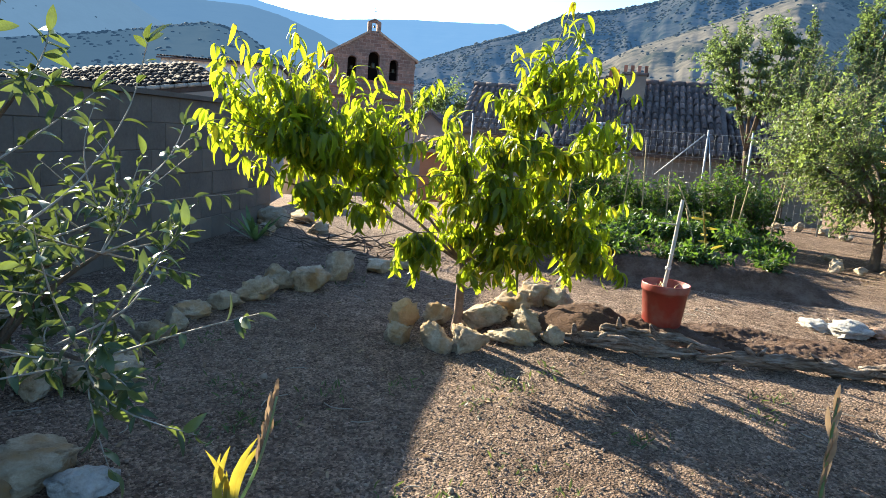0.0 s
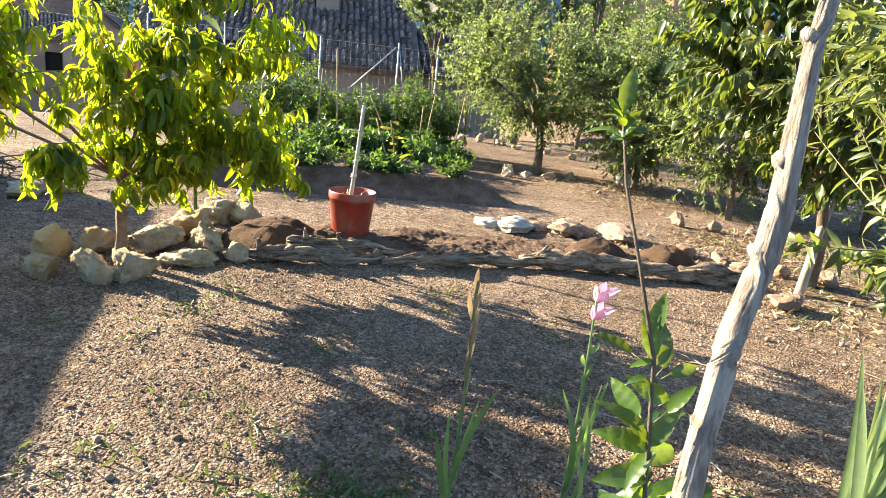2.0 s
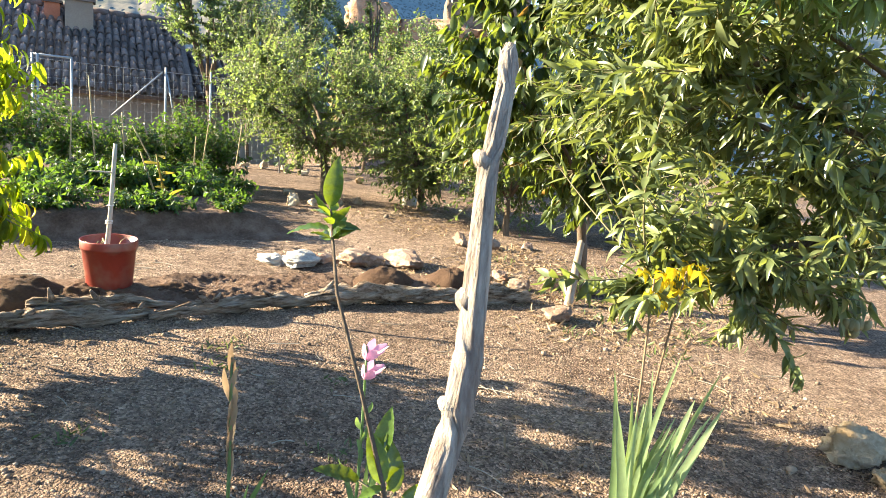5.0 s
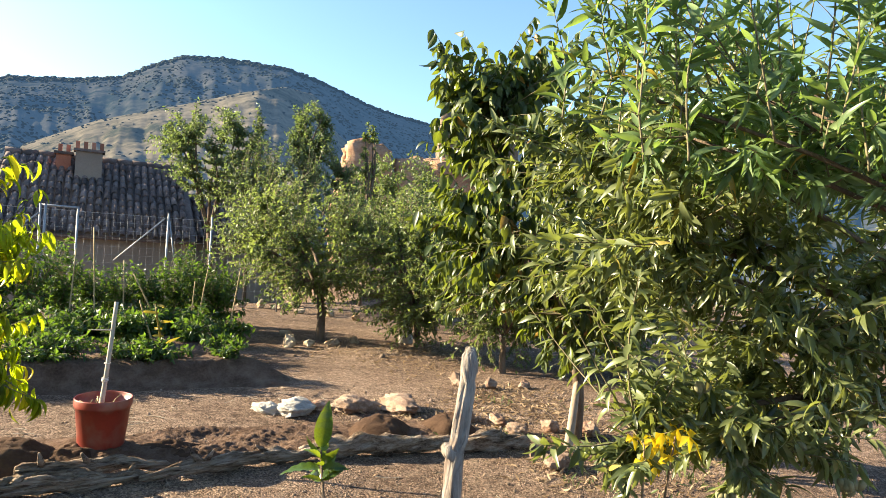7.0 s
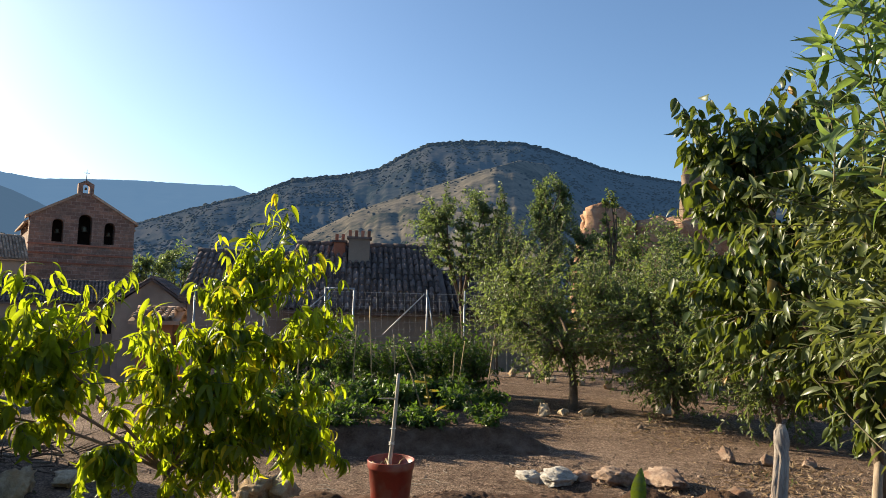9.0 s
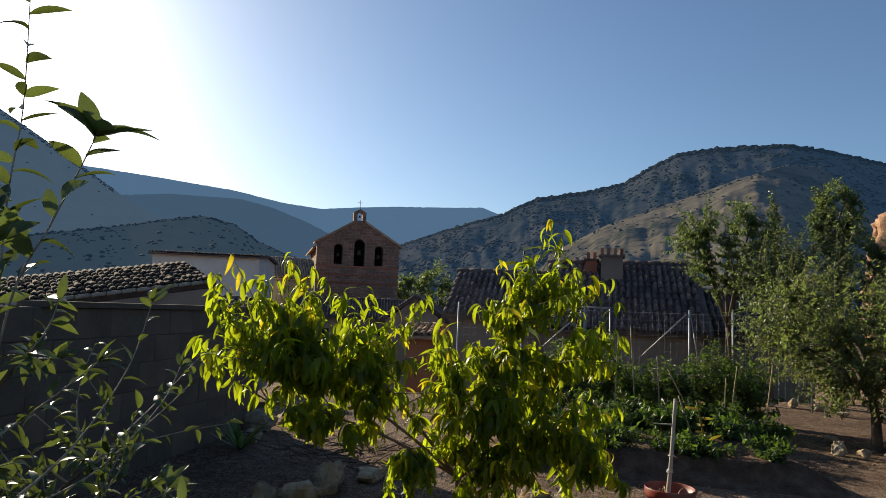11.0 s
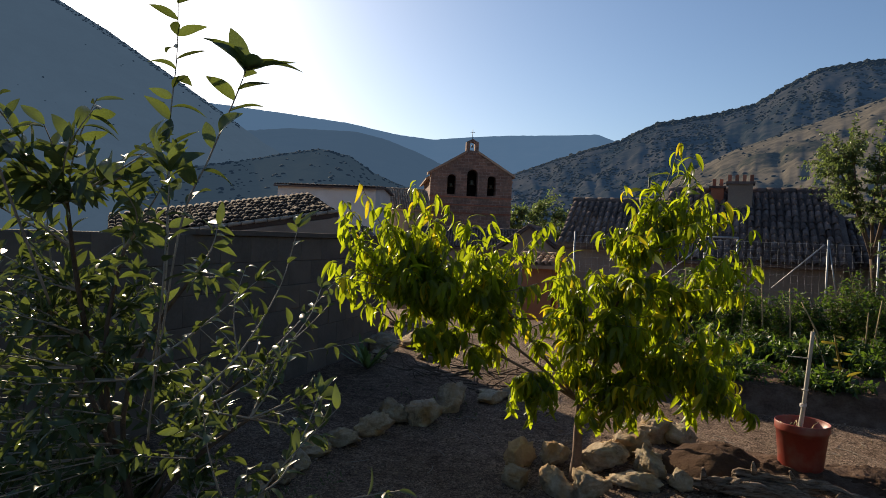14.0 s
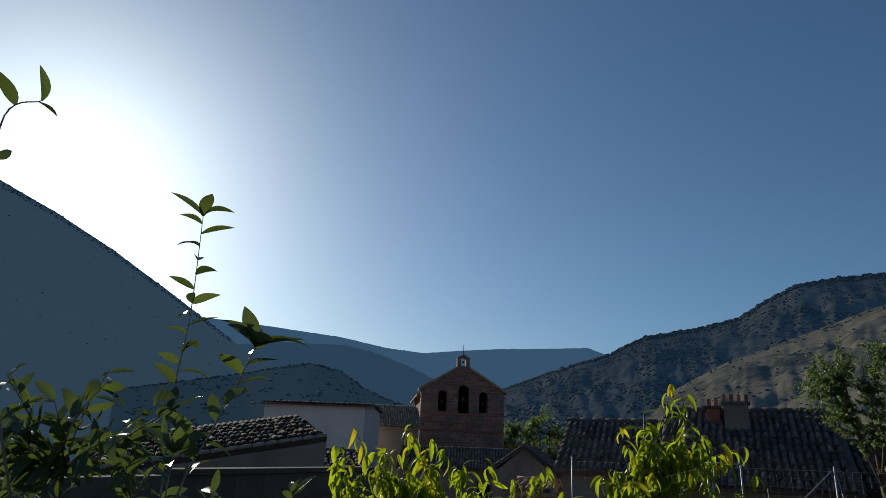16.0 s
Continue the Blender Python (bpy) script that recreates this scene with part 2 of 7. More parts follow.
M_CHURCH = masonry_material("red_masonry", (0.36, 0.2, 0.14), (0.2, 0.11, 0.08), (0.33, 0.24, 0.19), 0.28)
M_TILE_BROWN = surface("brown_roof_tile", [(0.3, (0.045, 0.032, 0.026)), (0.7, (0.11, 0.08, 0.063))], 2, 22, 0.95, 0.5, 0.01, vary=0.15)
M_BRICK = surface("red_brick", [(0.3, (0.27, 0.1, 0.065)), (0.7, (0.43, 0.19, 0.12))], 3, 30, 0.95, 0.5, 0.01, vary=0.3)
M_RUIN = surface("red_earth_wall", [(0.34, (0.2, 0.105, 0.062)), (0.48, (0.4, 0.235, 0.145)), (0.7, (0.55, 0.375, 0.255))], 0.9, 9, 1.0, 1.0, 0.06, stretch=(1, 1, 2.2))
M_RUIN_TAN = surface("tan_earth_wall", [(0.34, (0.1, 0.075, 0.055)), (0.48, (0.2, 0.15, 0.11)), (0.7, (0.3, 0.235, 0.175))], 0.9, 9, 1.0, 1.0, 0.06, stretch=(1, 1, 2.2))
# near-black colour stands in for the unlit space behind openings
M_DARK = plain("dark_interior", (0.02, 0.018, 0.016), 0.9)
M_METAL = plain("galvanised_steel", (0.3, 0.31, 0.32), 0.55, 0.5)
M_IRON = plain("black_iron", (0.03, 0.03, 0.032), 0.5, 0.3)
M_BRONZE = plain("bell_bronze", (0.12, 0.1, 0.06), 0.5, 0.8)
M_STRING = plain("white_cord", (0.75, 0.73, 0.7), 0.8)
M_CEMENT = surface("pale_concrete", [(0.34, (0.24, 0.21, 0.17)), (0.68, (0.45, 0.41, 0.35))], 5, 50, 0.9, 0.5, 0.006)
M_LAMP = plain("lamp_glass", (0.75, 0.75, 0.72), 0.2)

L_PEACH = leaf_material("peach_leaf", (0.045, 0.085, 0.009), (0.1, 0.145, 0.013), (0.5, 0.6, 0.016), 0.6, 0.4, (0.74, 0.6, 0.02), 0.1)
L_APPLE = leaf_material("apple_leaf", (0.045, 0.075, 0.03), (0.11, 0.15, 0.06), (0.17, 0.22, 0.04), 0.32, 0.36)
L_ALMOND = leaf_material("almond_leaf", (0.042, 0.062, 0.02), (0.23, 0.262, 0.115), (0.34, 0.39, 0.07), 0.32, 0.33, (0.4, 0.33, 0.08), 0.012)
L_LONG = leaf_material("long_green_leaf", (0.035, 0.075, 0.022), (0.26, 0.35, 0.17), (0.36, 0.52, 0.09), 0.36, 0.29, (0.5, 0.36, 0.05), 0.015)
L_BROAD = leaf_material("plum_leaf", (0.03, 0.058, 0.016), (0.12, 0.155, 0.045), (0.26, 0.32, 0.03), 0.34, 0.43, (0.4, 0.22, 0.04), 0.02)
L_SMALL = leaf_material("olive_green_leaf", (0.08, 0.115, 0.036), (0.19, 0.232, 0.085), (0.3, 0.38, 0.08), 0.42, 0.42)
L_ELM = leaf_material("elm_leaf", (0.05, 0.08, 0.04), (0.12, 0.155, 0.075), (0.26, 0.35, 0.085), 0.44, 0.45)
L_VEG = leaf_material("vegetable_leaf", (0.022, 0.058, 0.014), (0.075, 0.135, 0.028), (0.17, 0.29, 0.025), 0.38, 0.42)
L_LAUREL = leaf_material("laurel_leaf", (0.018, 0.046, 0.01), (0.095, 0.16, 0.022), (0.34, 0.43, 0.02), 0.32, 0.28)
L_GLAD = leaf_material("sword_leaf", (0.085, 0.15, 0.05), (0.19, 0.27, 0.11), (0.3, 0.42, 0.09), 0.35, 0.45)
L_LILY = leaf_material("pale_sword_leaf", (0.16, 0.25, 0.09), (0.42, 0.5, 0.29), (0.45, 0.56, 0.16), 0.4, 0.5)
L_GLAD_DRY = leaf_material("yellowed_sword_leaf", (0.22, 0.17, 0.025), (0.32, 0.26, 0.05), (0.5, 0.4, 0.04), 0.4, 0.5)
L_DRY = leaf_material("dry_stalk", (0.22, 0.14, 0.08), (0.42, 0.31, 0.19), (0.38, 0.25, 0.14), 0.3, 0.7)
L_PINK = leaf_material("pink_petal", (0.75, 0.42, 0.58), (0.85, 0.65, 0.75), (0.9, 0.45, 0.65), 0.4, 0.55)
L_YELLOW = leaf_material("yellow_petal", (0.75, 0.55, 0.02), (0.8, 0.6, 0.04), (0.9, 0.65, 0.02), 0.45, 0.5)
L_WEED = leaf_material("weed_leaf", (0.05, 0.085, 0.025), (0.12, 0.15, 0.05), (0.2, 0.25, 0.05), 0.3, 0.5)
M_FRUIT = surface("green_fruit", [(0.3, (0.14, 0.135, 0.065)), (0.7, (0.26, 0.24, 0.13))], 18, 90, 0.75, 0.3, 0.002)

# ---------------------------------------------------------------- mesh tools
R = random.Random(7)
NR = np.random.RandomState(11)


class Geo:
    """Vertices and faces gathered for one mesh."""

    def __init__(self):
        self.v, self.f, self.n = [], [], 0

    def add(self, verts, faces):
        verts = np.asarray(verts, float).reshape(-1, 3)
        self.v.append(verts)
        for f in faces if isinstance(faces, list) and faces and not np.isscalar(faces[0]) else [faces]:
            self.f.append(np.asarray(f, int) + self.n)
        self.n += len(verts)
        return self

    def many(self, verts, faces):
        """verts (n, 3) and faces (m, k) in one go."""
        self.v.append(np.asarray(verts, float).reshape(-1, 3))
        self.f.extend(np.asarray(faces, int) + self.n)
        self.n += len(self.v[-1])

    def tube(self, points, radii, sides=7, wobble=0.0, cap=True):
        P = [Vector(p) for p in points]
        rings, up = [], Vector((0.31, 0.2, 0.93))
        for i, p in enumerate(P):
            d = (P[min(i + 1, len(P) - 1)] - P[max(i - 1, 0)]).normalized()
            x = d.cross(up)
            x = x.normalized() if x.length > 1e-3 else d.orthogonal().normalized()
            y = d.cross(x)
            r = radii[i] if hasattr(radii, "__len__") else radii
            ring = []
            for k in range(sides):
                a = 2 * math.pi * k / sides
                w = r * (1 + wobble * noise.noise(p * 9 + Vector((math.cos(a), math.sin(a), 0)) * 1.3))
                ring.append(p + (x * math.cos(a) + y * math.sin(a)) * w)
            rings.append(ring)
        verts = [tuple(q) for ring in rings for q in ring]
        faces = [[i * sides + k, i * sides + (k + 1) % sides, (i + 1) * sides + (k + 1) % sides, (i + 1) * sides + k] for i in range(len(P) - 1) for k in range(sides)]
        if cap:
            faces += [list(range(sides))[::-1], [(len(P) - 1) * sides + k for k in range(sides)]]
        return self.add(verts, faces)

    def grooved(self, points, radii, sides=20, depth=0.3, seed=0.0, stretch=1.2):
        """A weathered limb: grooves and ridges run along it."""
        P = [Vector(p) for p in points]
        verts, run, up = [], 0.0, Vector((0.31, 0.2, 0.93))
        for i, p in enumerate(P):
            if i:
                run += (p - P[i - 1]).length
            d = (P[min(i + 1, len(P) - 1)] - P[max(i - 1, 0)]).normalized()
            x = d.cross(up)
            x = x.normalized() if x.length > 1e-3 else d.orthogonal().normalized()
            y = d.cross(x)
            for k in range(sides):
                a = 2 * math.pi * k / sides
                q = Vector((math.cos(a) * 1.9 + seed, math.sin(a) * 1.9, run * stretch / max(0.02, radii[0]) * 0.12))
                w = radii[i] * (1 + depth * noise.noise(q) + 0.7 * depth * noise.noise(Vector((q.x * 2.6, q.y * 2.6, q.z * 1.5))) - 0.5 * depth * abs(noise.noise(Vector((q.x * 1.7, q.y * 1.7, q.z * 0.6)))))
                verts.append(tuple(p + (x * math.cos(a) + y * math.sin(a)) * w))
        faces = [[i * sides + k, i * sides + (k + 1) % sides, (i + 1) * sides + (k + 1) % sides, (i + 1) * sides + k] for i in range(len(P) - 1) for k in range(sides)]
        faces += [list(range(sides))[::-1], [(len(P) - 1) * sides + k for k in range(sides)]]
        return self.add(verts, faces)

    def box(self, size, m=None):
        x, y, z = (s / 2 for s in size)
        v = [Vector(q) for q in ((-x, -y, -z), (x, -y, -z), (x, y, -z), (-x, y, -z), (-x, -y, z), (x, -y, z), (x, y, z), (-x, y, z))]
        if m is not None:
            v = [m @ q for q in v]
        return self.add([tuple(q) for q in v], [[0, 3, 2, 1], [4, 5, 6, 7], [0, 1, 5, 4], [1, 2, 6, 5], [2, 3, 7, 6], [3, 0, 4, 7]])

    def prism(self, outline, m, depth):
        """Outline in x and z, pushed along y by depth."""
        n = len(outline)
        v = [m @ Vector((x, 0, z)) for x, z in outline] + [m @ Vector((x, depth, z)) for x, z in outline]
        f = [list(range(n)), list(range(2 * n - 1, n - 1, -1))] + [[i, i + n, (i + 1) % n + n, (i + 1) % n] for i in range(n)]
        return self.add([tuple(q) for q in v], f)

    def lathe(self, profile, at, sides=28):
        v = [(at[0] + r * math.cos(2 * math.pi * k / sides), at[1] + r * math.sin(2 * math.pi * k / sides), at[2] + z) for r, z in profile for k in range(sides)]
        f = [[i * sides + k, i * sides + (k + 1) % sides, (i + 1) * sides + (k + 1) % sides, (i + 1) * sides + k] for i in range(len(profile) - 1) for k in range(sides)]
        return self.add(v, f)

    def mesh(self, name, material, smooth=True):
        me = bpy.data.meshes.new(name)
        v = np.concatenate(self.v)
        sizes = np.array([len(f) for f in self.f])
        me.vertices.add(len(v))
        me.vertices.foreach_set("co", v.ravel())
        me.loops.add(int(sizes.sum()))
        me.loops.foreach_set("vertex_index", np.concatenate(self.f))
        me.polygons.add(len(sizes))
        me.polygons.foreach_set("loop_start", np.concatenate([[0], np.cumsum(sizes)[:-1]]))
        me.update(calc_edges=True)
        me.validate()
        me.polygons.foreach_set("use_smooth", np.full(len(me.polygons), bool(smooth)))
        me.materials.append(material)
        return me


def base_of(parent):
    """Where a thing stands; a part of a thing has its origin at the world's."""
    return Vector((0, 0, 0)) if parent.parent else parent.location.copy()


def part(name, geo, material, parent, label="", smooth=True):
    """One mesh, given in world coordinates, under a thing or under a part."""
    ob = new(name, geo.mesh(name, material, smooth) if isinstance(geo, Geo) else geo)
    ob.parent = parent
    ob.matrix_parent_inverse = Matrix.Translation(-base_of(parent))
    return tagged(ob, label)


def thing(name, at, label, category, group="", kind=""):
    ob = new(name)
    ob.location, ob.empty_display_size = at, 0.1
    return tagged(ob, label, category, group, kind)


def solid(name, geo, material, label, category, group="", kind="", smooth=True):
    """A thing that is one mesh."""
    return tagged(new(name, geo.mesh(name, material, smooth)), label, category, group, kind)


def setting(name, geo, material, label="", category="", smooth=True):
    return tagged(new(name, geo.mesh(name, material, smooth)), label, category, "", "structure")


def curve(a, b, bend=0.0, sag=0.0, n=6, rng=R):
    """A bent way from a to b."""
    a, b = Vector(a), Vector(b)
    side = (b - a).cross(Vector((0, 0, 1)))
    side = side.normalized() if side.length > 1e-4 else Vector((1, 0, 0))
    off = rng.uniform(-bend, bend) * (b - a).length
    return [a.lerp(b, i / n) + side * off * math.sin(math.pi * i / n) + Vector((0, 0, -sag * (b - a).length * math.sin(math.pi * i / n))) for i in range(n + 1)]


def leaf_shape(width, droop=0.25, fold=0.15, rows=4, tip=1.0, twist=0.0):
    """A leaf of length 1 along y: three columns, folded at the rib, drooping to its tip."""
    v = []
    for i in range(rows + 1):
        s = i / rows
        w = width / 2 * (math.sin(math.pi * min(1.0, s ** (0.8 * tip) * 0.97 + 0.03)) ** 0.8) + (0.012 if i in (0, rows) else 0)
        y, z = s * (1 - 0.25 * droop * s), -droop * s * s
        tw = twist * s
        for c in (-1, 0, 1):
            dx, dz = c * w, abs(c) * w * fold * 2
            v.append((dx * math.cos(tw) - dz * math.sin(tw), y, z + dx * math.sin(tw) + dz * math.cos(tw)))
    f = [[3 * i + c, 3 * i + c + 1, 3 * i + c + 4, 3 * i + c + 3] for i in range(rows) for c in (0, 1)]
    return np.array(v), np.array(f)


def wavy(shape, amount=0.035, count=5):
    """The same leaf with a wavy margin."""
    v, f = shape
    v = v.copy()
    for i, p in enumerate(v):
        if i % 3 != 1:
            v[i] = p + np.array([0, 0, amount * math.sin(count * 6.28 * p[1] + (0 if i % 3 else 2))])
    return v, f


def hooked_leaf(width, turn, rows=6, fold=0.2, twist=0.0):
    """A long leaf of length 1 that leaves its twig along y and curls down by turn radians."""
    v, y, z = [], 0.0, 0.0
    for i in range(rows + 1):
        s = i / rows
        a = turn * (s ** 0.5)
        w = width / 2 * (math.sin(math.pi * min(1.0, s ** 0.85 * 0.96 + 0.04)) ** 0.75) + (0.01 if i in (0, rows) else 0)
        tw = twist * s
        for c in (-1, 0, 1):
            dx, dn = c * w, abs(c) * w * fold * 2
            ex, en = dx * math.cos(tw) - dn * math.sin(tw), dx * math.sin(tw) + dn * math.cos(tw)
            v.append((ex, y + en * math.sin(a), z + en * math.cos(a)))
        y, z = y + math.cos(a) / rows, z - math.sin(a) / rows
    f = [[3 * i + c, 3 * i + c + 1, 3 * i + c + 4, 3 * i + c + 3] for i in range(rows) for c in (0, 1)]
    return np.array(v), np.array(f)


def leaf_frames(D, rng=NR, roll=0.6, face=(0.0, 0.0, 1.0)):
    """Turning matrices for leaves that point along D, faces mostly up or towards face."""
    D = D / np.linalg.norm(D, axis=1, keepdims=True)
    U = np.tile(face, (len(D), 1)) + rng.normal(0, roll, (len(D), 3))
    X = np.cross(D, U)
    X /= np.linalg.norm(X, axis=1, keepdims=True) + 1e-9
    Z = np.cross(X, D)
    return np.stack([X, D, Z], 2)


def leaves_joined(geo, shapes, P, F, S):
    which = NR.randint(0, len(shapes), len(P))
    for k, (v, f) in enumerate(shapes):
        sel = which == k
        if not sel.any():
            continue
        w = np.einsum("nij,vj->nvi", F[sel], v) * S[sel][:, None, None] + P[sel][:, None, :]
        base = (np.arange(sel.sum()) * len(v))[:, None, None]
        geo.many(w.reshape(-1, 3), (f[None] + base).reshape(-1, f.shape[1]))


def leaves_single(name, shapes, P, F, S, material, parent):
    """Leaves as parts of their own, on a few shared meshes."""
    meshes = []
    for v, f in shapes:
        g = Geo()
        g.many(v, f)
        meshes.append(g.mesh(name, material))
    inv = Matrix.Translation(-base_of(parent))
    for i in range(len(P)):
        ob = new(name, meshes[i % len(meshes)])
        ob.parent, ob.matrix_parent_inverse = parent, inv
        m = Matrix([[*F[i][r], P[i][r]] for r in range(3)] + [[0, 0, 0, 1]])
        ob.matrix_basis = m @ Matrix.Scale(S[i], 4)


def leaves_on(ways, per, start, length, droop, spread, rng=NR):
    """Places, directions and lengths of leaves along twigs."""
    P, D, S = [], [], []
    for way in ways:
        A = np.array([tuple(p) for p in way])
        n = max(1, int(per * rng.uniform(0.7, 1.3)))
        for s in np.append(np.sort(rng.uniform(start, 1.0, n)), 0.995):
            q = s * (len(A) - 1)
            i = min(int(q), len(A) - 2)
            p, d = A[i] + (A[i + 1] - A[i]) * (q - i), A[i + 1] - A[i]
            d = d / (np.linalg.norm(d) + 1e-9)
            out = rng.normal(0, 1, 3)
            out -= d * out.dot(d)
            out /= np.linalg.norm(out) + 1e-9
            P.append(p)
            D.append(d * rng.uniform(0.2, 0.8) + out * spread + np.array([0, 0, -droop * rng.uniform(0.5, 1.4)]))
            S.append(length * rng.uniform(0.65, 1.2))
    return np.array(P), np.array(D), np.array(S)


def rock_mesh(name, size, material, seed, detail=2, sharp=0.5):
    """A broken stone: a ball cut by flat faces, then roughened."""
    rr = random.Random(int(seed * 1000))
    cuts = [(Vector((rr.gauss(0, 1), rr.gauss(0, 1), rr.gauss(0, 0.8))).normalized(), rr.uniform(0.24, 0.4)) for _ in range(12)]
    bm = bmesh.new()
    bmesh.ops.create_icosphere(bm, subdivisions=detail, radius=0.5)
    o = Vector((seed * 3.7, seed * 1.3, seed * 7.1))
    for v in bm.verts:
        p = v.co * (1 + 0.35 * sharp * noise.noise(v.co * 1.7 + o))
        for d, lim in cuts:
            over = p.dot(d) - lim
            if over > 0:
                p -= d * over * 0.95
        q = p * 2
        pit = 0.26 * abs(noise.noise(q * 3.1 + o)) + 0.2 * abs(noise.noise(q * 6.5 + o))
        p *= 1 + sharp * (0.22 * noise.noise(q * 2.2 + o) + 0.2 * noise.noise(q * 5 + o) + 0.15 * noise.noise(q * 11 + o) + 0.12 * noise.noise(q * 21 + o) - pit + 0.06)
        v.co = Vector((p.x * size[0], p.y * size[1], p.z * size[2])) * 1.15
    me = bpy.data.meshes.new(name)
    bm.to_mesh(me)
    bm.free()
    me.polygons.foreach_set("use_smooth", np.full(len(me.polygons), detail > 3))
    me.materials.append(material)
    return me


def stone(name, x, y, w, h, material, label, group, seed, detail=2, sink=0.2, deep=0.8):
    ob = new(name, rock_mesh(name, (w, w * deep, h * (1 + sink)), material, seed, detail, 0.72))
    ob.location = (x, y, ground_z(x, y) + h * (0.5 - 0.5 * sink))
    ob.rotation_euler = (0, 0, seed * 1.7)
    return tagged(ob, label, "stone", group)


def smooth_step(a, b, x):
    s = np.clip((np.asarray(x, float) - a) / (b - a), 0, 1)
    return s * s * (3 - 2 * s)

# ---------------------------------------------------------------- ground
def wall_x(y):
    return -2.95 + 0.15 * (np.asarray(y, float) - 7.0)


WAVES = [(NR.uniform(-1, 1, 2), NR.uniform(0, 6.28)) for _ in range(14)]


def ripple(x, y, scale):
    s = 0
    for i, (d, p) in enumerate(WAVES):
        s = s + np.sin((x * d[0] + y * d[1]) * scale * (1 + 0.35 * i) + p) / (1 + 0.25 * i)
    return s / 4.0


def ground_z(x, y):
    x, y = np.asarray(x, float), np.asarray(y, float)
    r = np.hypot(x, y)
    near = 1 - smooth_step(9, 16, r)
    z = near * (0.012 * ripple(x, y, 2.2) + 0.007 * ripple(y + 3, x - 2, 7.5))
    edge = y + 0.25 * (x - 2.0)
    z = z + 0.21 * smooth_step(7.2, 7.5, edge + 0.1 * ripple(x, y, 3)) * smooth_step(0.4, 1.0, x) * (1 - smooth_step(3.9, 4.5, x)) * (1 - smooth_step(8.8, 9.8, y))
    z = z + 0.10 * np.exp(-((x - 1.85) ** 2 + (y - 5.1) ** 2) / 0.12)
    z = z - 3.2 * smooth_step(14.3, 18.5, y - 0.05 * x) * (1 - smooth_step(9, 16, x)) - 1.2 * smooth_step(0.4, 1.6, wall_x(np.clip(y, -8, 12)) - x)
    return z - 5.0 * smooth_step(30, 120, r)


def far_steps(a, b, near_step, reach):
    out, s, v = [], near_step, b
    right = []
    while v < reach:
        s *= 1.22
        v += s
        right.append(v)
    s, v, left = near_step, a, []
    while v > -reach:
        s *= 1.22
        v -= s
        left.append(v)
    return np.array(left[::-1] + list(np.arange(a, b + 1e-6, near_step)) + right)


gx, gy = far_steps(-4.2, 8.0, 0.07, 3500), far_steps(0.4, 11.0, 0.07, 3500)
GX, GY = np.meshgrid(gx, gy)
ground = Geo()
idx = np.arange(GX.size).reshape(GX.shape)
ground.many(np.stack([GX, GY, ground_z(GX, GY)], -1), np.stack([idx[:-1, :-1], idx[:-1, 1:], idx[1:, 1:], idx[1:, :-1]], -1).reshape(-1, 4))
setting("ground", ground, M_GRAVEL, "dry pinkish-beige gravel and packed earth of a garden", "ground")


# ---------------------------------------------------------------- hills round the valley
def hill_point(profile, az, s, reach, foot, z0, power, relief, seed, nose=(999, 0)):
    """A point of a slope that climbs to the profile; past the nose's azimuth the slope falls back, away from the sun."""
    el = np.interp(az, [p[0] for p in profile], [p[1] for p in profile])
    k = 12.0 / reach
    reach = reach + nose[1] * np.clip(az - nose[0], 0, 14)
    H = reach * np.tan(np.radians(el)) + 1.6
    r = foot + (reach - foot) * s
    rise = np.where(s <= 1, np.clip(s, 0, 1) ** power, 1 - 0.5 * (s - 1))
    x, y = r * np.sin(np.radians(az)), r * np.cos(np.radians(az))
    gully = np.abs(ripple(az * 0.55 + 0.8 * s + seed, s * 2.3, 1.9)) + 0.5 * np.abs(ripple(az * 1.5 - 1.7 * s, s * 4 + seed, 1.7))
    ledge = 0.05 * ripple(s * 38, az * 0.25 + seed, 1.1)
    bump = relief * np.clip(s * (1 - s) * 5, 0, 1) * (ripple(x * k + seed, y * k, 1.6) + 0.5 * ripple(y * k * 2.5, x * k * 2.5 + seed, 2.1) - 0.9 * gully + ledge)
    return np.stack([x, y, z0 + (H - z0) * rise + bump], -1)


def hill(name, profile, reach, foot, z0, material, power=1.15, relief=4.0, seed=0.0, step=0.35, label="", rows=34, nose=(999, 0)):
    az = np.arange(profile[0][0], profile[-1][0] + 0.01, step)
    s = np.concatenate([np.linspace(0, 1, rows), [1.06, 1.2, 1.5]])
    A, S = np.meshgrid(az, s)
    jag = 0.0006 * reach * ripple(A * 9, S, 1.7) * (S > 0.95)
    V = hill_point(profile, A, S, reach, foot, z0, power, relief, seed, nose)
    V[..., 2] += jag
    i = np.arange(A.size).reshape(A.shape)
    g = Geo()
    g.many(V, np.stack([i[:-1, :-1], i[:-1, 1:], i[1:, 1:], i[1:, :-1]], -1).reshape(-1, 4))
    return setting(name, g, material, label, "hill")


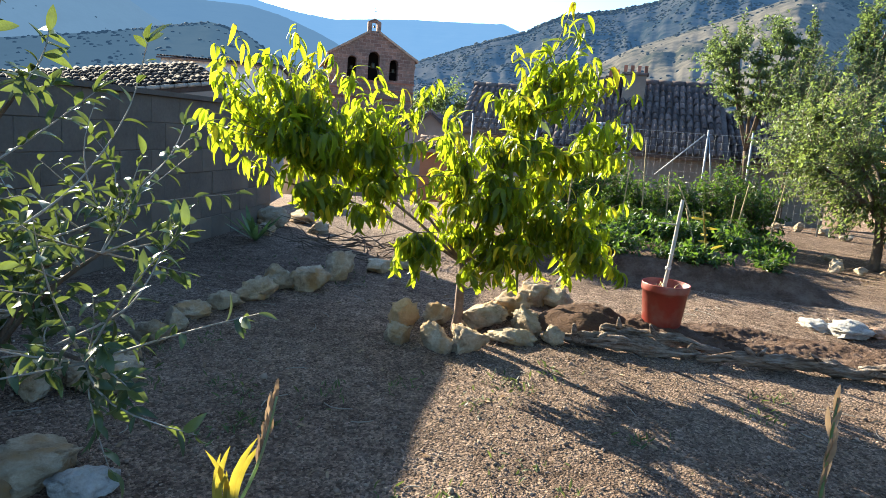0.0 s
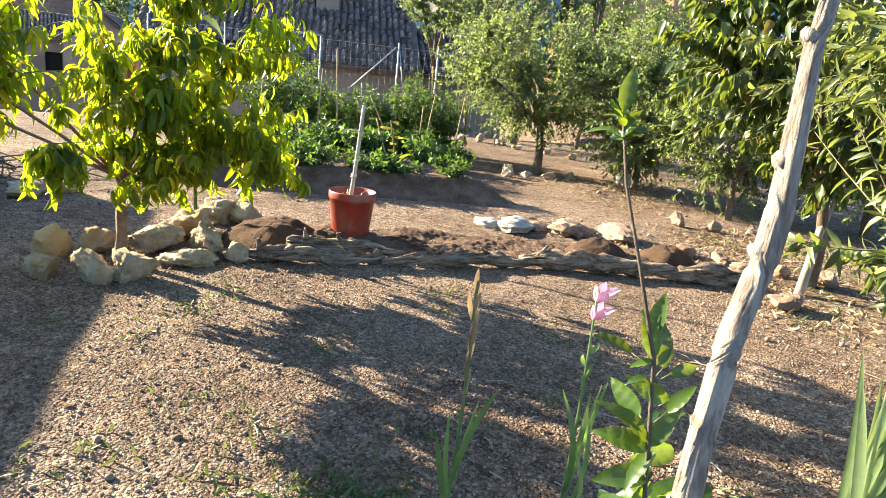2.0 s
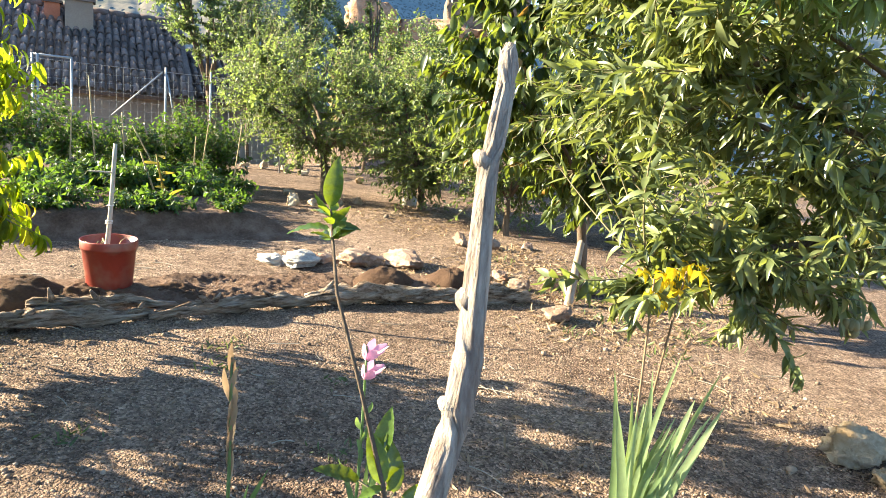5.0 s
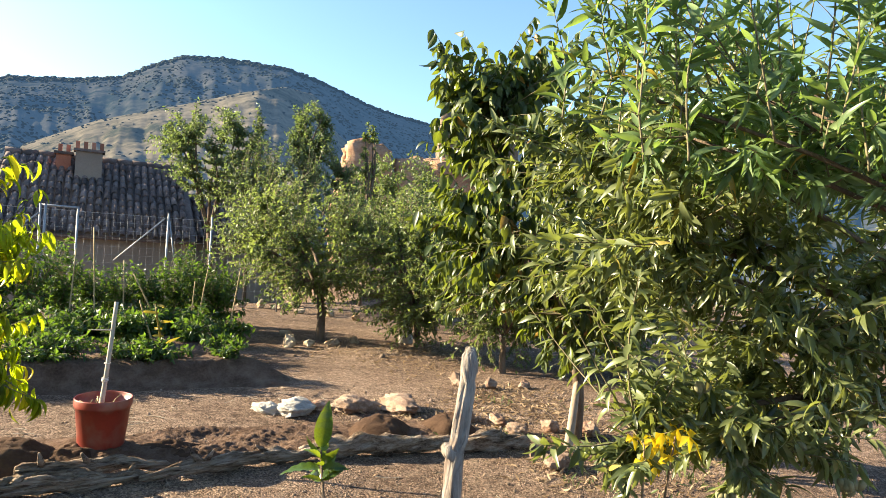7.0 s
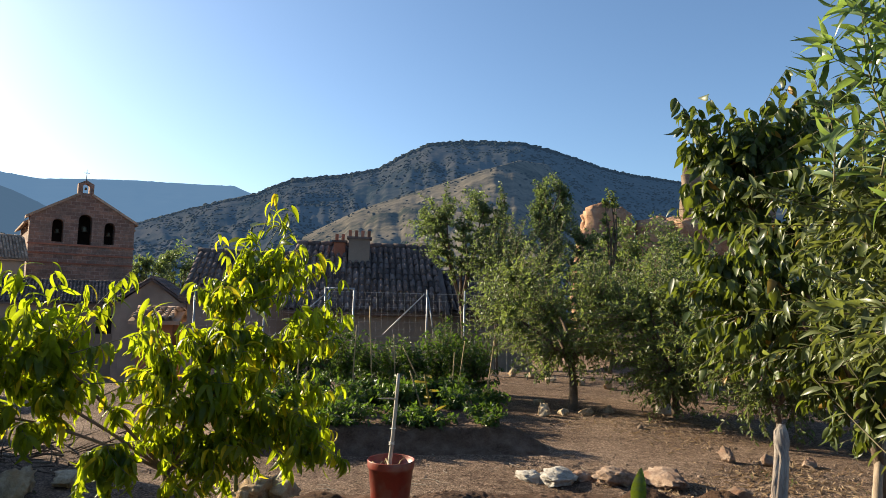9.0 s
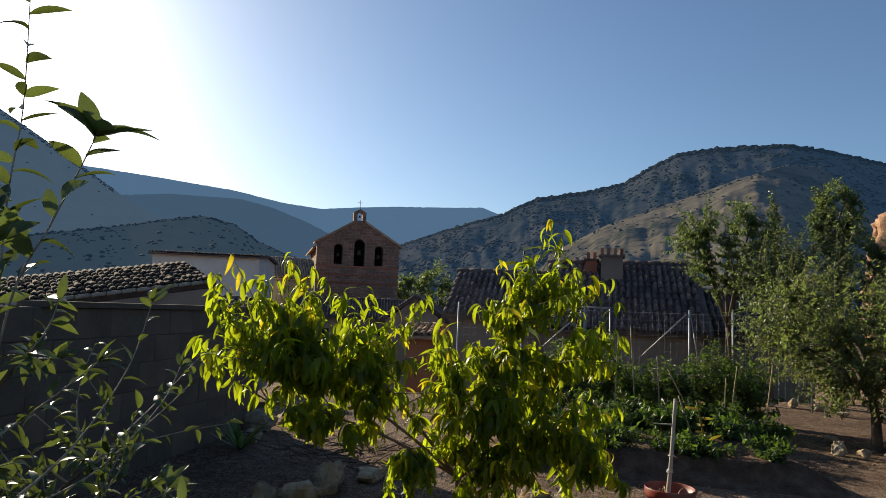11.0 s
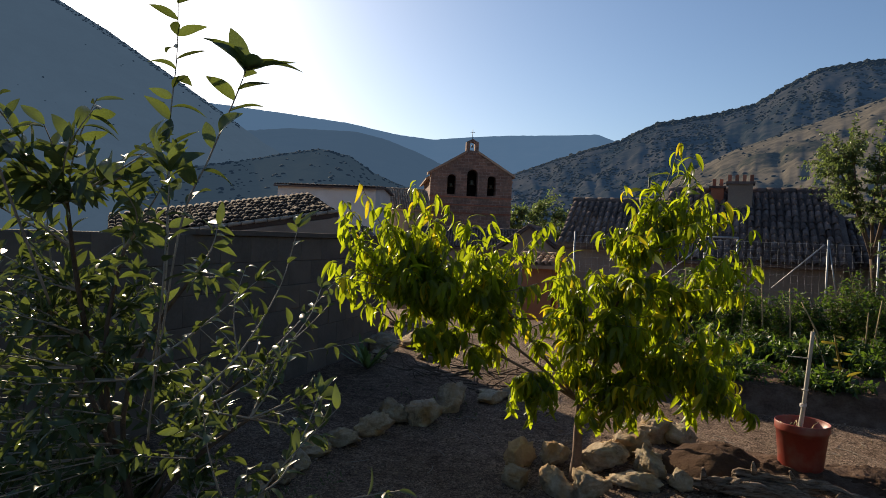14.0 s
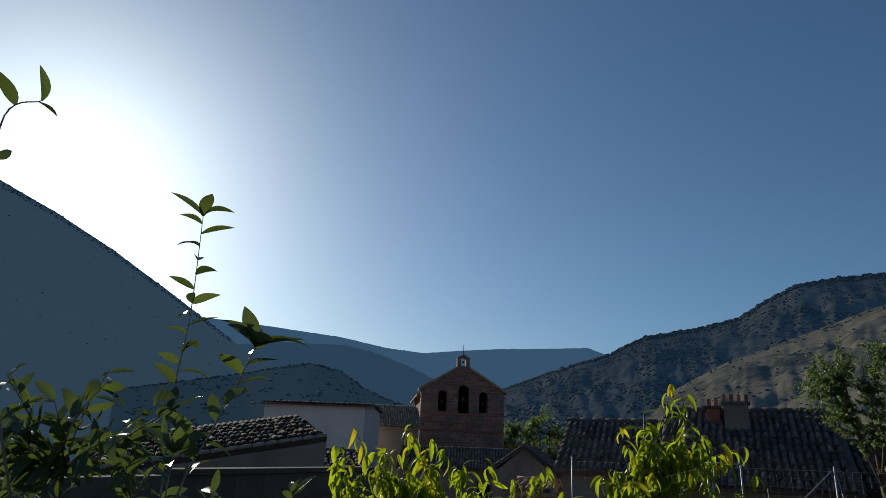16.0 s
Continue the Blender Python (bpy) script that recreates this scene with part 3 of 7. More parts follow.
# blue emission paints the haze here; the far slopes' bases are darkened for shade
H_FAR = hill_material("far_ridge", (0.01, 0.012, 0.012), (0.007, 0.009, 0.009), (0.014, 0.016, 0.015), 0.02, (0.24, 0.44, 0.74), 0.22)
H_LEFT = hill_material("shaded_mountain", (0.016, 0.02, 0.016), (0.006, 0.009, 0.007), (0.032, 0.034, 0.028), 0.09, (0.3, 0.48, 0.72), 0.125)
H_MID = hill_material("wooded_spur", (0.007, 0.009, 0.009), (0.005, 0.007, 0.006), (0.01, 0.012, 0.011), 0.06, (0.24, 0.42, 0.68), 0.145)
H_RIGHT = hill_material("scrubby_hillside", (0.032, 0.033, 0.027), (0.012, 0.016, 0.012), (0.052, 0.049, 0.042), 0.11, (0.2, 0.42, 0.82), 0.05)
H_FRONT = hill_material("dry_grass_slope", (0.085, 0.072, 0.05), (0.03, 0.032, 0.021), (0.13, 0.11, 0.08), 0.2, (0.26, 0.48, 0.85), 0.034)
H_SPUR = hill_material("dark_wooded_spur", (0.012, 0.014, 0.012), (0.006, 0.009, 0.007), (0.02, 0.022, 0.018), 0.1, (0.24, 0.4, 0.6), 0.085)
P_LEFT = [(-120, 16), (-90, 19), (-70, 20.2), (-52, 19.8), (-44.4, 18.0), (-40.3, 16.5), (-36, 14.5), (-31.3, 11.8), (-27.4, 9.4), (-24, 7.2), (-19, 4.6), (-13, 2.5)]
P_SPUR = [(-34, 4), (-26, 5.6), (-22.4, 6.5), (-19.4, 7.1), (-16.8, 6.6), (-14.8, 5.3), (-13, 4.6), (-9, 3.2), (-5, 2)]
P_MID = [(-30, 7.5), (-22, 8.6), (-16.5, 8.7), (-13.9, 8.2), (-11, 7.2), (-9, 6.3), (-6, 4.8), (-2, 3)]
P_FAR = [(-36, 10.3), (-27, 10.0), (-22.9, 9.8), (-17, 9.35), (-13, 8.65), (-9.8, 8.36), (-6.5, 8.7), (-3.4, 8.93), (2.3, 9.07), (4.2, 9.15), (5.9, 8.5), (9, 7.4), (16, 6)]
P_RIGHT = [(-9, 2.8), (-5, 4.4), (-3, 5.6), (1, 7.1), (4, 8.0), (5.9, 8.55), (7.5, 9.4), (9, 10.05), (13.8, 10.75), (16.3, 11.4), (18.5, 12.7), (20.7, 13.67), (23.7, 13.93), (28.6, 13.87), (31.6, 13.1), (33.4, 12.5), (35.5, 11.67), (37.5, 11.14), (41.7, 10.35), (50, 9.6), (66, 9), (100, 10), (150, 9)]
P_FRONT = [(6.5, 2), (10, 5.3), (14.9, 7.9), (20.3, 9.75), (25, 11.4), (28.6, 12.35), (31, 12.0), (33, 9.8), (36, 7.6), (42, 6.2), (60, 5)]
hill("hill_far", P_FAR, 1500, 500, -10, H_FAR, 1.1, 3, 1.0, label="distant wooded ridge closing the valley in blue-grey haze")
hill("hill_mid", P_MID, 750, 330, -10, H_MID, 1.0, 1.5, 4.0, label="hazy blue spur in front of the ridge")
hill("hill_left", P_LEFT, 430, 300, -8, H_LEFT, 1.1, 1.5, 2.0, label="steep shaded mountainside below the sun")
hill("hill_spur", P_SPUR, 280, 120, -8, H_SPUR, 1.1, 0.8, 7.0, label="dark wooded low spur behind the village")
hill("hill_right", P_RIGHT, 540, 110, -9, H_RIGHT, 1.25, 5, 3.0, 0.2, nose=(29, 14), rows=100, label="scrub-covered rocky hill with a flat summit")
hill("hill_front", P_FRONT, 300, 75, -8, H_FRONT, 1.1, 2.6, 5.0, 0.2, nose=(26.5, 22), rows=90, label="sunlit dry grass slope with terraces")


def blob_shape(seed):
    bm = bmesh.new()
    bmesh.ops.create_icosphere(bm, subdivisions=1, radius=0.5)
    v = np.array([tuple(q.co * (1 + 0.5 * noise.noise(q.co * 3 + Vector((seed, 0, 0))))) for q in bm.verts])
    f = np.array([[w.index for w in q.verts] for q in bm.faces])
    bm.free()
    return v, f


BLOBS = [blob_shape(i * 2.3) for i in range(5)]
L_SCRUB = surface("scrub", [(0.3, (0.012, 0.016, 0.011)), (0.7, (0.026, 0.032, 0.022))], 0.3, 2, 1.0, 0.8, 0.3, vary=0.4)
# faint blue emission paints the distance haze over the bushes
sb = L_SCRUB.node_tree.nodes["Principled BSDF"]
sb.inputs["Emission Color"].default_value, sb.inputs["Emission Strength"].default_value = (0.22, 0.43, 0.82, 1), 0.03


def scrub(name, profile, args, count, lo, hi, size, parent_label, crest=0.0):
    az = NR.uniform(lo, hi, count)
    s = np.where(NR.uniform(0, 1, count) < crest, NR.uniform(0.97, 1.0, count), NR.uniform(0.25, 1.0, count))
    k = ripple(az * 0.9, s * 14, 1.2)
    keep = (k > -0.05 + NR.normal(0, 0.25, count)) | (s > 0.96)
    az, s = az[keep], s[keep]
    P = hill_point(profile, az, s, *args)
    S = NR.uniform(0.5, 1.4, len(P)) * size
    a = NR.uniform(0, 6.28, len(P))
    F = np.zeros((len(P), 3, 3))
    F[:, 0, 0], F[:, 0, 1], F[:, 1, 0], F[:, 1, 1], F[:, 2, 2] = np.cos(a) * 1.3, -np.sin(a), np.sin(a) * 1.3, np.cos(a), 0.7
    g = Geo()
    leaves_joined(g, BLOBS, P, F, S)
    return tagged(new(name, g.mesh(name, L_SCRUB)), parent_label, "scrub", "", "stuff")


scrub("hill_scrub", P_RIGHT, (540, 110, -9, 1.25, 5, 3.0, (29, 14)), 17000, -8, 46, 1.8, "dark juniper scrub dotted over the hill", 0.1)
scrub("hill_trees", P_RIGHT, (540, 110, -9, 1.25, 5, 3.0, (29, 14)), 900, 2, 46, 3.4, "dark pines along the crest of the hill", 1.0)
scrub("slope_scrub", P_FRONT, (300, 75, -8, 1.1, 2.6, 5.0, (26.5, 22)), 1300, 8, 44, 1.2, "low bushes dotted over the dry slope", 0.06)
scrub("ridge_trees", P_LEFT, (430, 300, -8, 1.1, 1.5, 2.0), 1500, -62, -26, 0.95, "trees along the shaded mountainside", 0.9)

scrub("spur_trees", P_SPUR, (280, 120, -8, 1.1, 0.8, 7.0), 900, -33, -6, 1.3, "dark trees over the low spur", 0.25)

# ---------------------------------------------------------------- block wall
def bevel_box(size, b=0.008):
    bm = bmesh.new()
    bmesh.ops.create_cube(bm, size=1)
    for v in bm.verts:
        v.co = Vector((v.co.x * size[0], v.co.y * size[1], v.co.z * size[2]))
    bmesh.ops.bevel(bm, geom=list(bm.edges), offset=b, segments=1, affect="EDGES")
    return bm


def bm_mesh(name, bm, material, smooth=False):
    me = bpy.data.meshes.new(name)
    bm.to_mesh(me)
    bm.free()
    me.polygons.foreach_set("use_smooth", np.full(len(me.polygons), smooth))
    me.materials.append(material)
    return me


WALL_A, WALL_B, WALL_H = Vector((float(wall_x(-2.5)), -2.5, 0)), Vector((float(wall_x(9.6)), 9.6, 0)), 1.62
way = (WALL_B - WALL_A)
wall_turn = math.atan2(way.y, way.x)
core = Geo()
core.box((way.length, 0.17, WALL_H + 0.5), Matrix.Translation((WALL_A + WALL_B) / 2 + Vector((0, 0, WALL_H / 2 - 0.25))) @ Matrix.Rotation(wall_turn, 4, "Z"))
wall_left = setting("wall_left", core, M_MORTAR, "grey concrete-block garden wall in shade", "wall", False)
cap = Geo()
cap.box((4.4, 0.26, 0.05), Matrix.Translation(WALL_B + way.normalized() * -2.2 + Vector((0, 0, WALL_H + 0.024))) @ Matrix.Rotation(wall_turn, 4, "Z"))
part("coping", cap, M_MORTAR, wall_left, "rough cement coping", False)

# ---------------------------------------------------------------- buildings
def holed(outline, holes, m, depth):
    """A wall in x and z with openings that go through it, pushed along y."""
    bm = bmesh.new()
    edges = []
    for loop in (outline, *holes):
        vs = [bm.verts.new((x, 0, z)) for x, z in loop]
        edges += [bm.edges.new((vs[i], vs[(i + 1) % len(vs)])) for i in range(len(vs))]
    bmesh.ops.triangle_fill(bm, use_beauty=True, edges=edges)
    ext = bmesh.ops.extrude_face_region(bm, geom=list(bm.faces))
    bmesh.ops.translate(bm, vec=(0, depth, 0), verts=[e for e in ext["geom"] if isinstance(e, bmesh.types.BMVert)])
    bmesh.ops.recalc_face_normals(bm, faces=list(bm.faces))
    bm.transform(m)
    return bm


def arch(cx, z0, w, h, n=8):
    r = w / 2
    return [(cx - r, z0), (cx + r, z0)] + [(cx + r * math.cos(math.pi * i / n), z0 + h - r + r * math.sin(math.pi * i / n)) for i in range(n + 1)]


def tile_shape(length=0.42, radius=0.085, thick=0.014, n=5):
    v = []
    for y, k in ((0, 1.0), (length, 0.86)):
        for rr in (radius * k, radius * k - thick):
            for i in range(n):
                a = math.pi * i / (n - 1)
                v.append((rr * math.cos(a), y, rr * math.sin(a) + (0.008 if y == 0 else 0)))
    f = []
    for i in range(n - 1):
        f += [[i, i + 1, 2 * n + i + 1, 2 * n + i], [n + i + 1, n + i, 3 * n + i, 3 * n + i + 1], [i + 1, i, n + i, n + i + 1], [2 * n + i, 2 * n + i + 1, 3 * n + i + 1, 3 * n + i]]
    return np.array(v), np.array(f)


TILES = [tile_shape(0.42, 0.08, 0.01), tile_shape(0.42, 0.085, 0.01), tile_shape(0.42, 0.076, 0.01)]


def roof_tiles(corner, across, up, width, height, parent, material, spacing=0.19, row=0.34, single=0):
    """Barrel tiles on a slope: corner is its lower left end; across and up are unit vectors."""
    across, up = Vector(across).normalized(), Vector(up).normalized()
    out = across.cross(up).normalized()
    P, F = [], []
    for c in range(int(width / spacing)):
        for r in range(int(height / row)):
            p = Vector(corner) + across * (spacing * (c + 0.5) + R.uniform(-0.012, 0.012)) + up * (row * r + R.uniform(-0.015, 0.015)) + out * (0.035 + R.uniform(-0.008, 0.008))
            tw = R.uniform(-0.05, 0.05)
            u = (up + across * tw).normalized()
            x = u.cross(out).normalized()
            P.append(tuple(p))
            F.append(np.array([tuple(x), tuple(u), tuple(out)]).T)
    P, F = np.array(P), np.array(F)
    S = np.ones(len(P))
    k = min(single, len(P))
    if k:
        leaves_single("roof_tile", TILES, P[:k], F[:k], S[:k], material, parent)
    if len(P) > k:
        g = Geo()
        leaves_joined(g, TILES, P[k:], F[k:], S[k:])
        tagged(part("roof_tiles", g, material, parent), "", "", "", "stuff")


def slab(corner, across, up, width, height, thick):
    a, u = Vector(across).normalized(), Vector(up).normalized()
    n = a.cross(u).normalized()
    c = Vector(corner)
    top = [c, c + a * width, c + a * width + u * height, c + u * height]
    g = Geo()
    g.add([tuple(p) for p in top] + [tuple(p - n * thick) for p in top], [[0, 1, 2, 3], [7, 6, 5, 4], [0, 4, 5, 1], [1, 5, 6, 2], [2, 6, 7, 3], [3, 7, 4, 0]])
    return g


def frame_at(x, y, z, turn):
    return Matrix.Translation((x, y, z)) @ Matrix.Rotation(radians(turn), 4, "Z")


def gabled_house(name, at, turn, width, depth, eave, ridge, wall_mat, tile_mat, label, single=0, floor=-4.0, windows=()):
    """A house whose roof slopes towards its front (local -y) and back; local x runs along the ridge."""
    m = frame_at(*at, turn)
    h = thing(name, at, label, "house")
    half = depth / 2
    for nm, a, b, d in (("front_wall", (-width / 2, -half), width, 0.3), ("back_wall", (-width / 2, half - 0.3), width, 0.3)):
        holes = [[(x - w / 2 + width / 2, z), (x + w / 2 + width / 2, z), (x + w / 2 + width / 2, z + hh), (x - w / 2 + width / 2, z + hh)] for x, z, w, hh in windows] if nm == "front_wall" else []
        bm = holed([(0, floor), (b, floor), (b, eave), (0, eave)], holes, m @ Matrix.Translation((a[0], a[1], 0)), d)
        w_ob = part(nm, bm_mesh(nm, bm, wall_mat), wall_mat, h)
        for x, z, w, hh in windows if nm == "front_wall" else []:
            g = Geo()
            g.box((w, 0.03, hh), m @ Matrix.Translation((x, -half + 0.22, z + hh / 2)))
            part("window", g, M_DARK, h, "dark window", False)
    for sx in (-1, 1):
        x0 = -width / 2 if sx < 0 else width / 2 - 0.3
        g = Geo()
        o = [(-half + 0.3, floor), (half - 0.3, floor), (half - 0.3, eave), (0, ridge - 0.08), (-half + 0.3, eave)]
        mm = m @ Matrix.Translation((x0, 0, 0)) @ Matrix.Rotation(radians(90), 4, "Z") @ Matrix.Translation((0, -0.3, 0))
        g.prism(o, mm, 0.3)
        part("gable_wall", g, wall_mat, h, "", False)
    rot = m.to_3x3()
    for s in (-1, 1):
        across = rot @ Vector((1, 0, 0)) * (1 if s < 0 else -1)
        up = (rot @ Vector((0, -s * (half + 0.3), 0)) + Vector((0, 0, (ridge - eave) * (half + 0.3) / half))).normalized()
        ln = math.hypot(half + 0.3, (ridge - eave) * (half + 0.3) / half)
        c = m @ Vector((s * (width / 2 + 0.2), s * (half + 0.3), eave - (ridge - eave) * 0.3 / half + 0.03))
        sl = part("roof", slab(c, across, up, width + 0.4, ln, 0.1), tile_mat, h, "", False)
        roof_tiles(c, across, up, width + 0.4, ln + 0.05, sl if s < 0 else sl, tile_mat, single=single if s < 0 else 0)
    g = Geo()
    for i in range(int((width + 0.4) / 0.4)):
        p = m @ Vector((-width / 2 - 0.2 + 0.4 * i, 0, ridge + 0.05))
        q = m @ Vector((-width / 2 - 0.2 + 0.4 * i + 0.43, 0, ridge + 0.05))
        g.tube([p, q], [0.12, 0.1], 8)
    part("ridge_tiles", g, tile_mat, h)
    return h, m


# house with the dark tiled roof behind the vegetable beds
house, hm = gabled_house("house", (6.1, 21.3, 0), -15, 4.3, 6.2, 1.5, 3.45, M_OCHRE, M_TILE, "old ochre house with a dark barrel-tiled roof", 260, windows=((-1.2, -0.4, 0.8, 1.0),))
lean_to, lm = gabled_house("house", (9.7, 21.0, 0), -15, 3.4, 4.4, 1.5, 2.65, M_OCHRE, M_TILE, "lower tiled wing of the ochre house", 0)
left_wing, wm = gabled_house("house", (2.6, 21.9, 0), -12, 3.2, 4.6, 1.75, 3.05, M_OCHRE, M_TILE, "lower ochre house with curled barrel tiles at its verge", 0)


def chimney(at, turn, size, label, pots, material=M_OCHRE):
    c = thing("chimney", at, label, "chimney")
    m = frame_at(*at, turn)
    g = Geo()
    g.box(size, m @ Matrix.Translation((0, 0, size[2] / 2)))
    part("shaft", g, material, c, "", False)
    g = Geo()
    g.box((size[0] + 0.12, size[1] + 0.12, 0.07), m @ Matrix.Translation((0, 0, size[2] + 0.034)))
    part("slab", g, M_TILE, c, "", False)
    for i in range(pots):
        g = Geo()
        g.box((0.1, 0.1, 0.22), m @ Matrix.Translation(((i - (pots - 1) / 2) * 0.2, 0, size[2] + 0.18)))
        part("pier", g, M_BRICK, c, "", False)
    return c


chimney((5.1, 21.1, 2.4), -15, (0.36, 0.42, 1.12), "low brick-topped chimney above a tiled roof", 2, M_BRICK)
chimney((5.62, 20.6, 2.3), -15, (0.66, 0.5, 1.32), "broad plastered chimney with brick piers above a tiled roof", 4)
chimney((7.95, 20.4, 1.7), -15, (0.5, 0.6, 1.35), "narrow plastered chimney beside a tiled roof", 2)

# houses beyond the wall
low, _ = gabled_house("house", (-7.3, 20.6, 0), 24, 3.0, 4.6, 1.2, 1.8, M_OCHRE, M_TILE, "low house with a weathered grey-brown tiled roof", 0)


def shed(corner, across, up, width, height, wall_mat, tile_mat, label):
    """A one-slope roof on low walls, with a pale mortar verge."""
    c = Vector(corner)
    t = thing("shed", (c.x, c.y, -2.0), label, "shed")
    a, u = Vector(across).normalized(), Vector(up).normalized()
    sl = part("roof", slab(c, a, u, width, height, 0.12), tile_mat, t, "", False)
    roof_tiles(c, a, u, width, height, sl, tile_mat, 0.15, 0.34)
    r0, r1 = c + a * width, c + a * width + u * height
    n = int(width / 0.3)
    for i in range(n):
        p, q = c.lerp(r0, i / n), c.lerp(r0, (i + 0.93) / n)
        g = Geo()
        g.tube([p + Vector((0, 0, 0.03)), q + Vector((0, 0, 0.035))], [0.05, 0.04], 8)
        part("verge_tile", g, M_CEMENT, t, "pale mortared edge tile")
    for p, q in ((c, r0), (r0, r1), (r1, c + u * height), (c + u * height, c)):
        g = Geo()
        p, q = p - Vector((0, 0, 0.13)), q - Vector((0, 0, 0.13))
        n2 = (q - p).cross(Vector((0, 0, 1))).normalized() * -0.2
        pts = [p, q, Vector((q.x, q.y, -3.5)), Vector((p.x, p.y, -3.5))]
        g.add([tuple(k) for k in pts] + [tuple(k + n2) for k in pts], [[0, 1, 2, 3], [7, 6, 5, 4], [0, 4, 5, 1], [1, 5, 6, 2], [2, 6, 7, 3], [3, 7, 4, 0]])
        part("wall", g, wall_mat, t, "", False)
    return t


shed((-8.75, 12.0, 1.32), (1.82, 1.8, 0.438), (-1.51, 2.13, 0.56), 5.2, 2.67, M_OCHRE, M_TILE_BROWN, "lean-to with a pale-edged tiled roof beyond the wall")
white, _ = gabled_house("house", (-14.6, 45.0, 0), 4, 6.6, 6.0, 4.72, 4.95, M_PLASTER, M_TILE, "white-plastered house with a thin dark roof edge", 0, windows=((-2.0, 1.5, 0.9, 1.1),))
red, _ = gabled_house("house", (-11.6, 52.5, 0), 18, 3.8, 5.0, 3.9, 5.4, M_OCHRE, M_TILE_PALE, "ochre house with a reddish tiled roof", 0)
gab, _ = gabled_house("house", (-0.6, 39.5, 0), 84, 5.0, 3.4, 1.3, 2.5, M_OCHRE, M_TILE, "dull ochre house with its gable towards the garden", 0)
terr, _ = gabled_house("house", (-0.1, 21.0, 0), -8, 0.9, 2.0, 1.0, 1.2, M_TERRA, M_TILE_PALE, "small terracotta-painted outbuilding behind the peach tree", 0)
row, _ = gabled_house("house", (-5.0, 44.5, 0), 5, 7.5, 5.0, 1.2, 2.3, M_OCHRE, M_TILE, "ochre house with a low dark roof", 0, windows=((-2.0, -0.6, 0.8, 1.0), (1.4, -0.6, 0.8, 1.0)))

# church bell gable
CH = frame_at(-6.62, 58.0, 0, 14)
church = thing("church", (-6.62, 58.0, 0), "red masonry church with an arched bell gable", "church")
outline = [(-3.6, -6), (3.6, -6), (3.6, 7.35), (0.45, 9.25), (-0.45, 9.25), (-3.6, 7.35)]
holes = [arch(-1.75, 5.5, 0.75, 1.75), arch(0.08, 5.4, 0.95, 2.35), arch(1.8, 5.5, 0.75, 1.75)]
part("bell_gable", bm_mesh("bell_gable", holed(outline, holes, CH @ Matrix.Translation((0, -0.5, 0)), 1.0), M_CHURCH), M_CHURCH, church)
g = Geo()
g.prism([(-3.45, -6), (3.45, -6), (3.45, 7.0), (0, 8.9), (-3.45, 7.0)], CH @ Matrix.Translation((0, 1.5, 0)), 9)
part("nave", g, M_CHURCH, church, "", False)
# added black panel behind the arches in place of the loft's shade
g = Geo()
g.prism([(-3.3, 4.5), (3.3, 4.5), (3.3, 7.0), (0, 8.8), (-3.3, 7.0)], CH @ Matrix.Translation((0, 1.42, 0)), 0.06)
part("bell_loft", g, M_DARK, church, "", False)
for s in (-1, 1):
    g = Geo()
    a, b = CH @ Vector((s * 0.5, 0.0, 9.32)), CH @ Vector((s * 3.85, 0.0, 7.3))
    g.prism([(s * 0.42, 9.22), (s * 3.85, 7.15), (s * 3.85, 7.35), (s * 0.42, 9.42)], CH @ Matrix.Translation((0, -0.65, 0)), 1.3)
    part("gable_coping", g, M_TILE_PALE, church, "tiled coping", False)
    g = Geo()
    g.prism([(0, 8.95), (s * 3.9, 6.8), (s * 3.9, 6.95), (0, 9.1)], CH @ Matrix.Translation((0, 0.66, 0)), 10)
    part("roof", g, M_TILE_PALE, church, "", False)
part("bellcote", bm_mesh("bellcote", holed([(-0.55, 9.24), (0.55, 9.24), (0.55, 10.15), (0, 10.45), (-0.55, 10.15)], [arch(0, 9.42, 0.45, 0.75)], CH @ Matrix.Translation((0, -0.3, 0)), 0.6), M_CHURCH), M_CHURCH, church)
for z, w in ((5.3, 7.3), (4.6, 7.26), (3.9, 7.26)):
    g = Geo()
    g.box((w, 0.1, 0.12), CH @ Matrix.Translation((0, -0.53, z)))
    part("string_course", g, M_BRICK, church, "", False)
for x, z, r in ((0.08, 6.7, 0.3), (1.8, 6.4, 0.22), (-1.75, 6.4, 0.22), (0, 9.85, 0.12)):
    g = Geo()
    g.lathe([(r * 0.15, r * 1.5), (r * 0.55, r * 1.4), (r * 0.62, r * 0.8), (r * 0.75, r * 0.3), (r, 0)], CH @ Vector((x, 0, z - r)), 14)
    part("bell", g, M_BRONZE, church, "bronze bell")
g = Geo()
g.tube([CH @ Vector((0, 0, 10.4)), CH @ Vector((0, 0, 11.3))], 0.025, 5)
g.tube([CH @ Vector((-0.2, 0, 11.05)), CH @ Vector((0.2, 0, 11.05))], 0.02, 5)
part("cross", g, M_IRON, church)

